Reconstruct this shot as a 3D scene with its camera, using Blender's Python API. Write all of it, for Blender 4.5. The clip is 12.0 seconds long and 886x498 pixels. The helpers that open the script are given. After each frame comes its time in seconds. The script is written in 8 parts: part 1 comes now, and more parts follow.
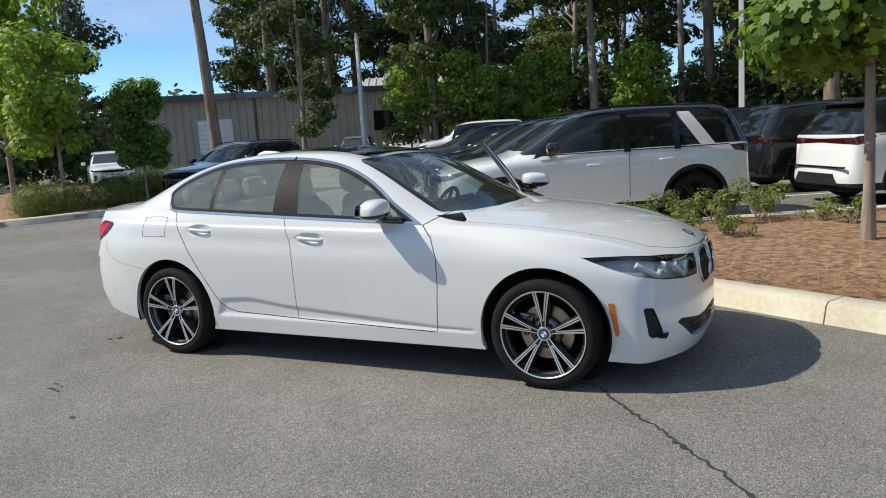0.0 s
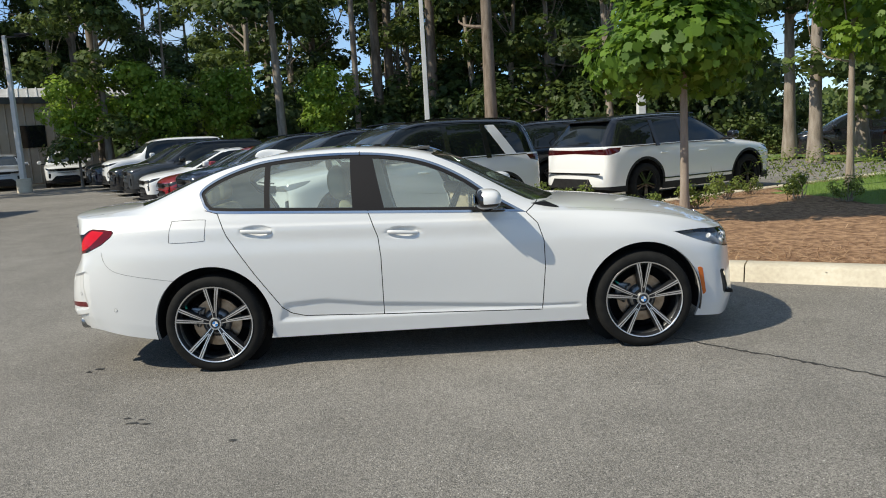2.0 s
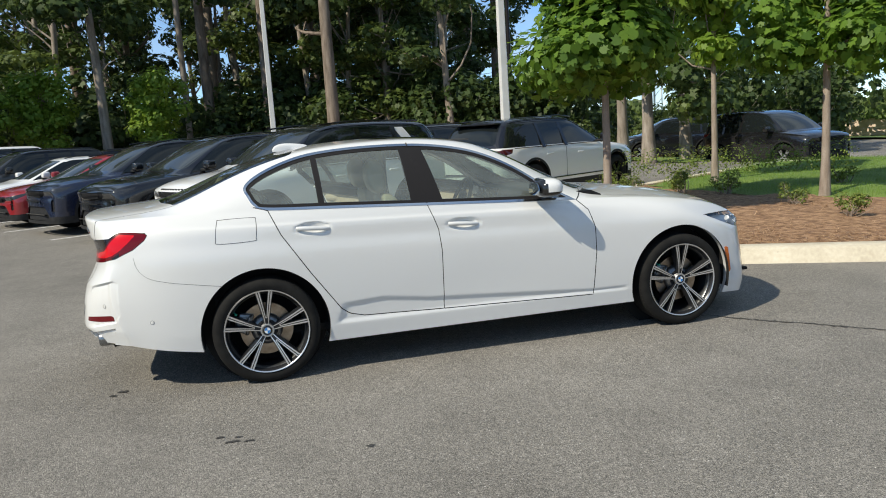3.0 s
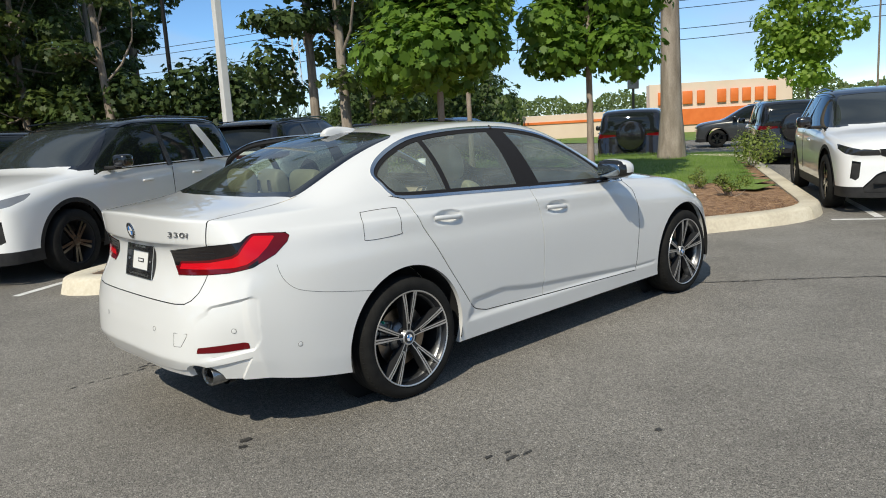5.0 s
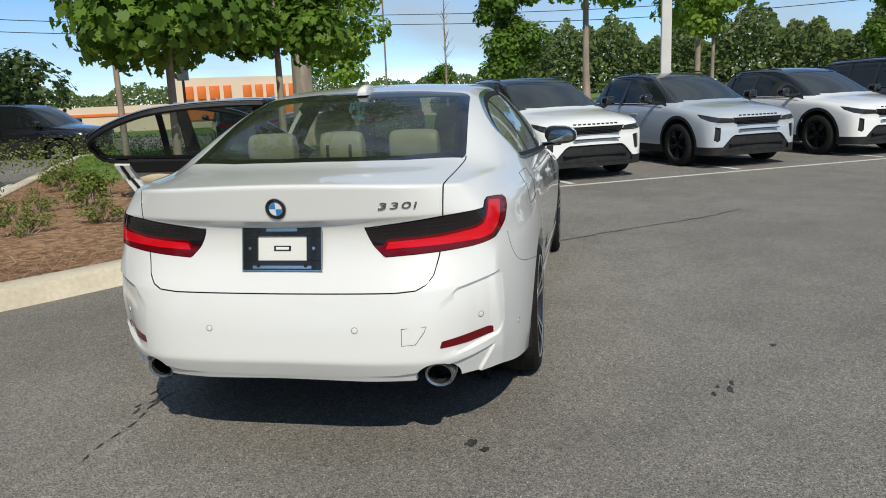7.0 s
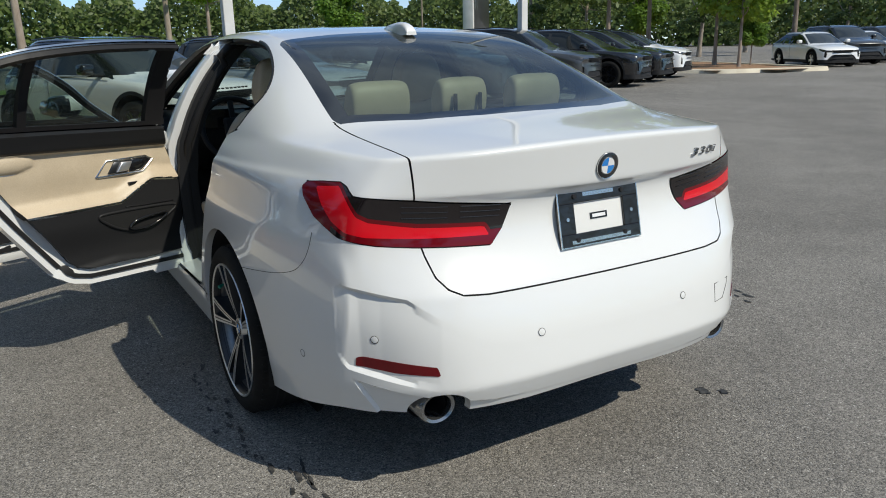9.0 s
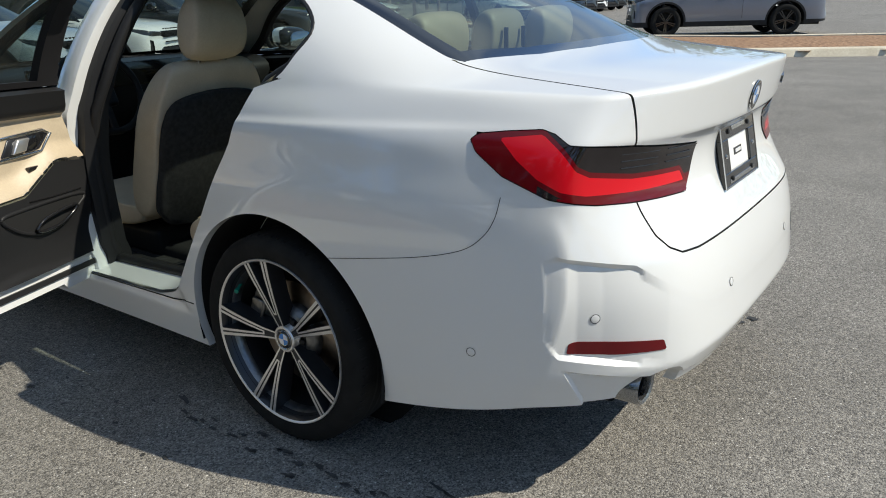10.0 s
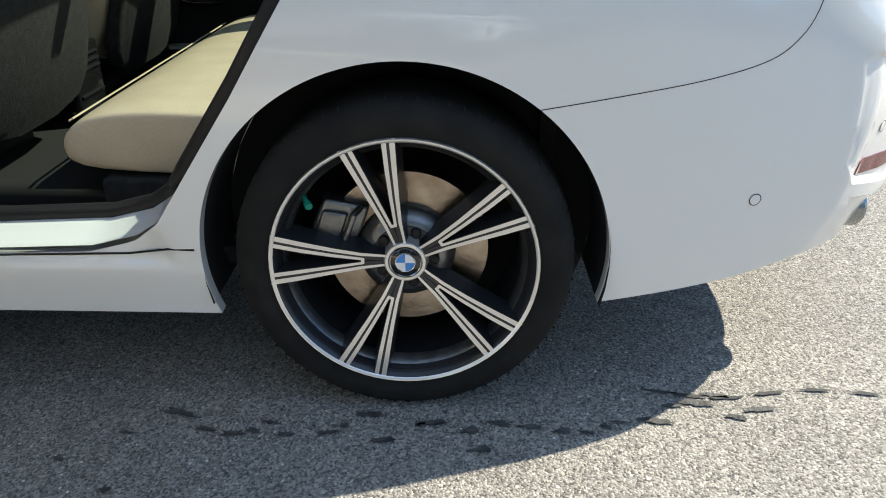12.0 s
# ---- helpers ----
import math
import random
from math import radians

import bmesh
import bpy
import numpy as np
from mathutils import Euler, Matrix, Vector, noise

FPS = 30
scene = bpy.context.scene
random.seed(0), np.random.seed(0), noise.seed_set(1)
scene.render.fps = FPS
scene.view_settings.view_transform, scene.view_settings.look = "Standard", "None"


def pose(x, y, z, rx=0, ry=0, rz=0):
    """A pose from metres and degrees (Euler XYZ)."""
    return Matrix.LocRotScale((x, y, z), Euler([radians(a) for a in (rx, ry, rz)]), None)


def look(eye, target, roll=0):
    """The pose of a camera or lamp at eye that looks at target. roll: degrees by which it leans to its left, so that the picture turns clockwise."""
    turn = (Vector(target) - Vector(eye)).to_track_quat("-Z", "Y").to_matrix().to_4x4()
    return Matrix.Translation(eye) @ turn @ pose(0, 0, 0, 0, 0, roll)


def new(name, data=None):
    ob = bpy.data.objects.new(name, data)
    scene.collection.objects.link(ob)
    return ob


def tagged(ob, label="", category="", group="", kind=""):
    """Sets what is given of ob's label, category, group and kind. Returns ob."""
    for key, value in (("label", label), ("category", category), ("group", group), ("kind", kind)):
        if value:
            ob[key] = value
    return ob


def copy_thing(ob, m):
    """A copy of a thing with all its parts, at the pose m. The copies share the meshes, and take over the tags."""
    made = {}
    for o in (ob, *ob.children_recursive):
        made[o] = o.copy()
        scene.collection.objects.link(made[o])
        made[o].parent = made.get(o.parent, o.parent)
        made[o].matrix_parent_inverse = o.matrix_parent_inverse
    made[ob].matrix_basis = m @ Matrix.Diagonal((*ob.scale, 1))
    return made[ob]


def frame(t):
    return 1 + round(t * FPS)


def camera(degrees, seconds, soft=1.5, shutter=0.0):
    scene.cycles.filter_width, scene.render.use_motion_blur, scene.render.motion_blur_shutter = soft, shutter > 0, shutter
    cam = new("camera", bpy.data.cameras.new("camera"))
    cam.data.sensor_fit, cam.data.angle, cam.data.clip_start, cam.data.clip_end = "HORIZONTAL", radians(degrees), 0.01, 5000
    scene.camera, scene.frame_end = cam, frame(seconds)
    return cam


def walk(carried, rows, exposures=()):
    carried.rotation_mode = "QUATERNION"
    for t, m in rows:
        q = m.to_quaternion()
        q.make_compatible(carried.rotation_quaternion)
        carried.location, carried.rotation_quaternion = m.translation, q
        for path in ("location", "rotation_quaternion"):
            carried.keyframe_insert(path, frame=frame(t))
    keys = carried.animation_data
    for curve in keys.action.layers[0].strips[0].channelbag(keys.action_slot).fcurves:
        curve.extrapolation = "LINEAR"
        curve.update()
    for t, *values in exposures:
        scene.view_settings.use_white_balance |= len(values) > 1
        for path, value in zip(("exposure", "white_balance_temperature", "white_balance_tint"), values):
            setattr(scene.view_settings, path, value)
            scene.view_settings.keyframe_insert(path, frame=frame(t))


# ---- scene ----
cam = camera(60.9, 12.0, soft=1.0)
PATH = [
    (0, (2.836, -4.834, 1.48), (1.937, -3.073, 1.18), -3.7),
    (0.5, (2.213, -5.233, 1.49), (1.54, -3.373, 1.193), -3.7),
    (1, (1.558, -5.543, 1.483), (1.113, -3.616, 1.185), -3.4),
    (1.5, (0.81, -5.692, 1.487), (0.6, -3.726, 1.189), -3.1),
    (2, (0.049, -5.772, 1.477), (0.073, -3.795, 1.177), -3.2),
    (2.5, (-0.724, -5.673, 1.473), (-0.457, -3.714, 1.173), -3.4),
    (2.7, (-1.047, -5.61, 1.441), (-0.681, -3.667, 1.14), -3.5),
    (4.3, (-3.175, -4.541, 1.434), (-2.117, -2.872, 1.12), -3.6),
    (4.5, (-3.389, -4.345, 1.463), (-2.247, -2.734, 1.142), -3.5),
    (5, (-3.912, -3.814, 1.438), (-2.559, -2.38, 1.102), -3.4),
    (5.5, (-4.319, -3.171, 1.432), (-2.768, -1.963, 1.069), -3.0),
    (6, (-4.705, -2.502, 1.422), (-2.985, -1.557, 1.039), -2.7),
    (6.5, (-4.928, -1.824, 1.398), (-3.082, -1.161, 1.007), -2.6),
    (7, (-5.079, -1.132, 1.388), (-3.157, -0.76, 0.979), -2.4),
    (7.2, (-5.093, -0.831, 1.414), (-3.151, -0.596, 0.997), -2.2),
    (8.8, (-4.32, 1.332, 1.391), (-2.578, 0.495, 0.876), -1.6),
    (9, (-4.14, 1.565, 1.349), (-2.476, 0.589, 0.822), -1.4),
    (9.5, (-3.598, 2.017, 1.333), (-2.182, 0.728, 0.757), -1.3),
    (10, (-3.006, 2.226, 1.271), (-1.883, 0.7, 0.631), -1.6),
    (10.5, (-2.421, 2.329, 1.212), (-1.63, 0.638, 0.495), -1.7),
    (11, (-1.925, 2.221, 1.103), (-1.488, 0.439, 0.307), -1.5),
    (11.5, (-1.605, 2.16, 1.02), (-1.446, 0.369, 0.143), -1.6),
    (12, (-1.516, 2.161, 0.979), (-1.49, 0.366, 0.098), 0.1),
]
walk(cam, [(t, look(eye, target, roll)) for t, eye, target, roll in PATH],
     exposures=[(0, 0.56, 7050, 6), (2.7, 0.58, 7250, 6), (4.3, 0.46, 7200, 6), (5.5, 0.31, 7150, 6), (7.2, 0.23, 7050, 6), (8.8, 0.28, 6800, 6), (9.5, 0.42, 6850, 6), (10.0, 0.66, 6950, 6), (10.5, 1.02, 6950, 6), (11.0, 1.34, 7000, 6), (12.0, 1.72, 7050, 6)])

# ---- world and sun ----
SUN_FROM = Vector((-0.90, -0.38, 1.0)).normalized()
world = bpy.data.worlds.new("world")
scene.world = world
world.use_nodes = True
wn = world.node_tree.nodes
sky = wn.new("ShaderNodeTexSky")
sky.sky_type = "NISHITA"
sky.sun_disc = False
sky.dust_density = 0.05
sky.air_density = 0.7
sky.altitude = 2200
sky.ozone_density = 3.0
sky.sun_elevation = math.asin(SUN_FROM.z)
sky.sun_rotation = math.atan2(SUN_FROM.x, SUN_FROM.y)
# a thin veil of high cloud over the whole sky
wl = world.node_tree.links
wco = wn.new("ShaderNodeTexCoord")
wmap = wn.new("ShaderNodeMapping")
wmap.inputs["Scale"].default_value = (1.0, 1.0, 3.2)
wl.new(wco.outputs["Generated"], wmap.inputs["Vector"])
veil = wn.new("ShaderNodeTexNoise")
veil.inputs["Scale"].default_value = 2.4
veil.inputs["Detail"].default_value = 7
veil.inputs["Distortion"].default_value = 0.6
wl.new(wmap.outputs[0], veil.inputs["Vector"])
thick = wn.new("ShaderNodeMapRange")
thick.inputs[1].default_value, thick.inputs[2].default_value = 0.40, 0.66
thick.inputs[3].default_value, thick.inputs[4].default_value = 0.10, 0.80
wl.new(veil.outputs["Fac"], thick.inputs[0])
blend = wn.new("ShaderNodeMix")
blend.data_type = "RGBA"
blend.inputs[7].default_value = (2.7, 3.3, 4.1, 1)
wl.new(thick.outputs[0], blend.inputs[0])
deep = wn.new("ShaderNodeHueSaturation")
deep.inputs["Saturation"].default_value = 1.2
wl.new(sky.outputs[0], deep.inputs["Color"])
wl.new(deep.outputs[0], blend.inputs[6])
wl.new(blend.outputs[2], wn["Background"].inputs[0])
wn["Background"].inputs[1].default_value = 0.142
sun_data = bpy.data.lights.new("sun", "SUN")
sun_data.energy = 3.1
sun_data.angle = radians(0.5)
sun_data.color = (1.0, 0.95, 0.87)
sun = new("sun", sun_data)
sun.matrix_world = look((0, 0, 0), -SUN_FROM)

# ---- materials ----
def principled(name, color=(0.5, 0.5, 0.5), rough=0.5, metal=0.0, coat=0.0, spec=0.5, alpha=1.0):
    m = bpy.data.materials.new(name)
    m.use_nodes = True
    b = m.node_tree.nodes["Principled BSDF"]
    b.inputs["Base Color"].default_value = (*color, 1)
    b.inputs["Roughness"].default_value = rough
    b.inputs["Metallic"].default_value = metal
    b.inputs["Coat Weight"].default_value = coat
    b.inputs["Coat Roughness"].default_value = 0.03
    b.inputs["Specular IOR Level"].default_value = spec
    return m


def varied(name, a, b, scale=5.0, rough=0.6, bump=0.0, bump_scale=None, metal=0.0, coat=0.0, fine=0.0, rand=0.0, detail=6.0, ramp=(0.35, 0.65)):
    """Two colours mixed by noise at one scale, darkened by a finer grain, with relief."""
    m = principled(name, a, rough, metal, coat)
    nt = m.node_tree
    n, l = nt.nodes, nt.links
    bs = n["Principled BSDF"]
    co = n.new("ShaderNodeTexCoord")
    t = n.new("ShaderNodeTexNoise")
    t.inputs["Scale"].default_value = scale
    t.inputs["Detail"].default_value = detail
    l.new(co.outputs["Object"], t.inputs["Vector"])
    r = n.new("ShaderNodeValToRGB")
    r.color_ramp.elements[0].position, r.color_ramp.elements[1].position = ramp
    r.color_ramp.elements[0].color, r.color_ramp.elements[1].color = (*a, 1), (*b, 1)
    l.new(t.outputs["Fac"], r.inputs["Fac"])
    col = r.outputs["Color"]
    if fine:
        t2 = n.new("ShaderNodeTexNoise")
        t2.inputs["Scale"].default_value = scale * 18
        t2.inputs["Detail"].default_value = 3
        l.new(co.outputs["Object"], t2.inputs["Vector"])
        mx = n.new("ShaderNodeMix")
        mx.data_type, mx.blend_type = "RGBA", "OVERLAY"
        mx.inputs[0].default_value = fine
        l.new(col, mx.inputs[6])
        l.new(t2.outputs["Fac"], mx.inputs[7])
        col = mx.outputs[2]
    if rand:
        oi = n.new("ShaderNodeObjectInfo")
        mr = n.new("ShaderNodeMapRange")
        mr.inputs[3].default_value, mr.inputs[4].default_value = 1 - rand, 1 + rand
        l.new(oi.outputs["Random"], mr.inputs[0])
        hv = n.new("ShaderNodeHueSaturation")
        l.new(mr.outputs[0], hv.inputs["Value"])
        l.new(col, hv.inputs["Color"])
        col = hv.outputs["Color"]
    l.new(col, bs.inputs["Base Color"])
    if bump:
        t3 = n.new("ShaderNodeTexNoise")
        t3.inputs["Scale"].default_value = bump_scale or scale * 10
        t3.inputs["Detail"].default_value = 4
        l.new(co.outputs["Object"], t3.inputs["Vector"])
        bp = n.new("ShaderNodeBump")
        bp.inputs["Strength"].default_value = bump
        bp.inputs["Distance"].default_value = 0.01
        l.new(t3.outputs["Fac"], bp.inputs["Height"])
        l.new(bp.outputs["Normal"], bs.inputs["Normal"])
    return m


def glass_mat(name, tint, rough=0.0, film=0.0, ior=1.52):
    """Thin tinted glass: clear rays filtered by the tint, and a glossy surface by Fresnel."""
    m = bpy.data.materials.new(name)
    m.use_nodes = True
    n, l = m.node_tree.nodes, m.node_tree.links
    n.remove(n["Principled BSDF"])
    tr = n.new("ShaderNodeBsdfTransparent")
    tr.inputs[0].default_value = (*tint, 1)
    gl = n.new("ShaderNodeBsdfGlossy")
    gl.inputs["Roughness"].default_value = rough
    # Schlick's law on the facing angle, the same from both sides of the thin pane
    lw = n.new("ShaderNodeLayerWeight")
    lw.inputs[0].default_value = 0.5
    pw = n.new("ShaderNodeMath")
    pw.operation = "POWER"
    pw.inputs[1].default_value = 5.0
    l.new(lw.outputs["Facing"], pw.inputs[0])
    f0 = 2 * ((ior - 1) / (ior + 1)) ** 2
    fr = n.new("ShaderNodeMapRange")
    fr.inputs[3].default_value, fr.inputs[4].default_value = f0, 1.0
    l.new(pw.outputs[0], fr.inputs[0])
    mx = n.new("ShaderNodeMixShader")
    l.new(fr.outputs[0], mx.inputs[0])
    l.new(tr.outputs[0], mx.inputs[1])
    l.new(gl.outputs[0], mx.inputs[2])
    out = mx
    if film:
        # a pale diffuse film paints in the washed-out reflection of bright sky
        di = n.new("ShaderNodeBsdfDiffuse")
        di.inputs[0].default_value = (0.62, 0.68, 0.62, 1)
        sheen_noise = n.new("ShaderNodeTexNoise")
        sheen_noise.inputs["Scale"].default_value = 3.0
        sheen_noise.inputs["Detail"].default_value = 5
        amount = n.new("ShaderNodeMapRange")
        amount.inputs[1].default_value, amount.inputs[2].default_value = 0.3, 0.7
        amount.inputs[3].default_value, amount.inputs[4].default_value = film * 0.8, film * 1.2
        l.new(sheen_noise.outputs["Fac"], amount.inputs[0])
        out = n.new("ShaderNodeMixShader")
        l.new(amount.outputs[0], out.inputs[0])
        l.new(mx.outputs[0], out.inputs[1])
        l.new(di.outputs[0], out.inputs[2])
    l.new(out.outputs[0], n["Material Output"].inputs[0])
    return m


M_PAINT = principled("white_car_paint", (0.745, 0.75, 0.74), 0.30, 0.0, 1.0)
M_BLACK = principled("gloss_black_trim", (0.012, 0.012, 0.013), 0.12, 0.0, 0.5)
M_SATIN = principled("satin_black_trim", (0.018, 0.018, 0.019), 0.45)
M_MATTE = principled("matte_black_trim", (0.022, 0.021, 0.022), 0.55, 0.0, 0.0, 0.10)
M_RUBBER = varied("tyre_rubber", (0.010, 0.010, 0.010), (0.017, 0.017, 0.016), 14, 0.88, 0.1, 120)
M_CHROME = principled("satin_aluminium_trim", (0.72, 0.73, 0.74), 0.16, 1.0)
# film: painted sky sheen, faint here and stronger on the side panes
M_GLASS = glass_mat("tinted_car_glass", (0.54, 0.63, 0.58), 0.0, 0.03, 1.55)
M_SIDEGLASS = glass_mat("dusty_side_glass", (0.66, 0.77, 0.71), 0.0, 0.15, 1.65)
M_SATIN.node_tree.nodes["Principled BSDF"].inputs["Specular IOR Level"].default_value = 0.22
M_UNDER = principled("underbody_black", (0.008, 0.008, 0.008), 0.9)
M_AMBER = principled("amber_lens", (0.75, 0.16, 0.02), 0.15, 0.0, 0.6)
M_RED = principled("red_lens", (0.13, 0.002, 0.006), 0.10, 0.0, 0.2, 0.35)
M_REDLIT = principled("bright_red_lens", (0.66, 0.006, 0.016), 0.12, 0.0, 0.2, 0.3)
M_SMOKE = principled("smoked_lens", (0.012, 0.009, 0.010), 0.06, 0.0, 0.2, 0.5)
M_HEAD = glass_mat("clear_lens", (0.85, 0.87, 0.88))
M_TAN = varied("oyster_leather", (0.52, 0.425, 0.30), (0.58, 0.48, 0.345), 9, 0.45, 0.12, 260, fine=0.12)
M_CARPET = varied("black_carpet", (0.010, 0.010, 0.010), (0.022, 0.022, 0.022), 60, 0.95, 0.4, 400)
M_LINER = varied("charcoal_headliner", (0.050, 0.049, 0.047), (0.070, 0.068, 0.065), 20, 0.9, 0.1, 300)
M_BLUE = principled("blue_enamel", (0.02, 0.22, 0.62), 0.15, 0.0, 0.8)
M_WHITE = principled("white_enamel", (0.80, 0.80, 0.80), 0.2, 0.0, 0.6)
M_ALU = varied("brake_steel", (0.30, 0.24, 0.185), (0.46, 0.39, 0.32), 18, 0.3, 0.1, 90, metal=1.0)
M_HAT = varied("cast_brake_grey", (0.16, 0.165, 0.17), (0.26, 0.265, 0.27), 30, 0.32, 0.1, 120, metal=0.9)
M_GREYALLOY = principled("dark_grey_alloy", (0.045, 0.047, 0.052), 0.32, 0.6)
M_CUTALLOY = principled("diamond_cut_alloy", (0.78, 0.78, 0.78), 0.30, 0.85)
M_PAPER = principled("white_paper", (0.72, 0.72, 0.70), 0.7, 0.0, 0.0, 0.2)
M_RUBBER.node_tree.nodes["Principled BSDF"].inputs["Specular IOR Level"].default_value = 0.22
M_GREEN = principled("green_cap", (0.0, 0.22, 0.15), 0.4)
M_MIRROR = principled("dimmed_mirror", (0.36, 0.39, 0.41), 0.02, 1.0)
M_BADGE = principled("grey_badge_chrome", (0.30, 0.31, 0.32), 0.22, 0.9)
M_TUB = principled("lamp_reflector", (0.62, 0.63, 0.64), 0.25, 0.35)

# surroundings
def asphalt_mat():
    m = principled("worn_asphalt", (0.1, 0.1, 0.1), 0.85)
    n, l = m.node_tree.nodes, m.node_tree.links
    b = n["Principled BSDF"]
    co = n.new("ShaderNodeTexCoord")

    def tex(kind, scale, detail=4.0):
        t = n.new(kind)
        t.inputs["Scale"].default_value = scale
        if kind == "ShaderNodeTexNoise":
            t.inputs["Detail"].default_value = detail
        l.new(co.outputs["Object"], t.inputs["Vector"])
        return t

    def ramp(src, a, c0, z, c1):
        r = n.new("ShaderNodeValToRGB")
        r.color_ramp.elements[0].position, r.color_ramp.elements[1].position = a, z
        r.color_ramp.elements[0].color, r.color_ramp.elements[1].color = (*c0, 1), (*c1, 1)
        l.new(src, r.inputs[0])
        return r.outputs[0]

    def mix(kind, f, a, c):
        x = n.new("ShaderNodeMix")
        x.data_type, x.blend_type = "RGBA", kind
        x.inputs[0].default_value = f
        l.new(a, x.inputs[6])
        l.new(c, x.inputs[7])
        return x.outputs[2]

    broad = ramp(tex("ShaderNodeTexNoise", 0.35, 6).outputs["Fac"], .35, (0.182, 0.172, 0.158), .68, (0.238, 0.226, 0.209))
    patch = ramp(tex("ShaderNodeTexNoise", 2.2, 6).outputs["Fac"], .30, (0.38, 0.38, 0.38), .62, (0.55, 0.55, 0.55))
    stone = tex("ShaderNodeTexVoronoi", 235)
    chip = ramp(stone.outputs["Color"], .10, (0.06, 0.06, 0.06), .95, (0.92, 0.91, 0.88))
    stone2 = tex("ShaderNodeTexVoronoi", 120)
    fleck = ramp(stone2.outputs["Color"], .80, (0.0, 0.0, 0.0), .95, (0.55, 0.54, 0.52))
    col = mix("OVERLAY", 0.5, broad, patch)
    col = mix("OVERLAY", 0.82, col, chip)
    coarse = tex("ShaderNodeTexVoronoi", 118)
    lump = ramp(coarse.outputs["Color"], .15, (0.30, 0.30, 0.30), .85, (0.74, 0.735, 0.72))
    col = mix("OVERLAY", 0.42, col, lump)
    mottle = ramp(tex("ShaderNodeTexNoise", 24, 5).outputs["Fac"], .36, (0.40, 0.40, 0.40), .64, (0.62, 0.62, 0.62))
    col = mix("OVERLAY", 0.32, col, mottle)
    near = ramp(stone2.outputs["Distance"], .22, (1, 1, 1), .45, (0, 0, 0))
    spots = mix("MULTIPLY", 1.0, fleck, near)
    col = mix("ADD", 0.9, col, spots)
    l.new(col, b.inputs["Base Color"])
    bp = n.new("ShaderNodeBump")
    bp.inputs["Strength"].default_value = 0.5
    bp.inputs["Distance"].default_value = 0.006
    l.new(stone.outputs["Distance"], bp.inputs["Height"])
    bp.invert = True
    l.new(bp.outputs["Normal"], b.inputs["Normal"])
    return m


def leaf_mat(name, a, b, trans=0.35):
    """Foliage: colour by leaf, some light let through."""
    m = bpy.data.materials.new(name)
    m.use_nodes = True
    n, l = m.node_tree.nodes, m.node_tree.links
    bs = n["Principled BSDF"]
    bs.inputs["Roughness"].default_value = 0.5
    bs.inputs["Specular IOR Level"].default_value = 0.35
    g = n.new("ShaderNodeNewGeometry")
    r = n.new("ShaderNodeValToRGB")
    r.color_ramp.elements[0].color, r.color_ramp.elements[1].color = (*a, 1), (*b, 1)
    l.new(g.outputs["Random Per Island"], r.inputs[0])
    l.new(r.outputs[0], bs.inputs["Base Color"])
    tl = n.new("ShaderNodeBsdfTranslucent")
    hv = n.new("ShaderNodeHueSaturation")
    hv.inputs["Hue"].default_value = 0.485
    hv.inputs["Value"].default_value = 1.6
    l.new(r.outputs[0], hv.inputs["Color"])
    l.new(hv.outputs[0], tl.inputs[0])
    mx = n.new("ShaderNodeMixShader")
    mx.inputs[0].default_value = trans
    l.new(bs.outputs[0], mx.inputs[1])
    l.new(tl.outputs[0], mx.inputs[2])
    l.new(mx.outputs[0], n["Material Output"].inputs[0])
    return m


def bark_mat(name, a, b, scale=6):
    m = varied(name, a, b, scale, 0.9, 0.9, 24, fine=0.4)
    n, l = m.node_tree.nodes, m.node_tree.links
    mp = n.new("ShaderNodeMapping")
    mp.inputs["Scale"].default_value = (1, 1, 0.22)
    co = next(q for q in n if q.type == "TEX_COORD")
    l.new(co.outputs["Object"], mp.inputs["Vector"])
    for q in n:
        if q.type == "TEX_NOISE":
            l.new(mp.outputs[0], q.inputs["Vector"])
    return m


M_ASPHALT = asphalt_mat()
M_CONCRETE = varied("pale_concrete", (0.54, 0.48, 0.37), (0.69, 0.63, 0.50), 1.6, 0.85, 0.25, 60, fine=0.25)
M_STRAW = varied("pine_straw", (0.16, 0.085, 0.045), (0.40, 0.245, 0.14), 13.0, 0.95, 0.5, 150, fine=0.8)
M_NEEDLE = leaf_mat("straw_needles", (0.13, 0.062, 0.035), (0.62, 0.42, 0.25), 0.1)
M_LAWN = varied("lawn", (0.10, 0.17, 0.03), (0.17, 0.25, 0.05), 1.2, 0.9, 0.8, 60, fine=0.5)
M_BLADE = leaf_mat("grass_blades", (0.10, 0.20, 0.03), (0.22, 0.34, 0.07), 0.3)
M_MAPLE = leaf_mat("maple_leaves", (0.065, 0.140, 0.019), (0.165, 0.285, 0.042), 0.42)
M_LIME = leaf_mat("young_leaves", (0.13, 0.23, 0.03), (0.26, 0.38, 0.06), 0.42)
M_WOODS = leaf_mat("woodland_leaves", (0.024, 0.050, 0.015), (0.095, 0.145, 0.042), 0.35)
M_WOODS2 = leaf_mat("lighter_woodland_leaves", (0.045, 0.078, 0.019), (0.13, 0.18, 0.045), 0.3)
M_SHRUB = leaf_mat("shrub_leaves", (0.07, 0.11, 0.02), (0.24, 0.30, 0.07), 0.3)
M_BARK = bark_mat("grey_bark", (0.20, 0.165, 0.13), (0.36, 0.31, 0.26))
M_PINEBARK = bark_mat("pine_bark", (0.13, 0.10, 0.075), (0.27, 0.22, 0.18))
M_YOUNGBARK = bark_mat("young_bark", (0.24, 0.19, 0.15), (0.36, 0.30, 0.25), 14)
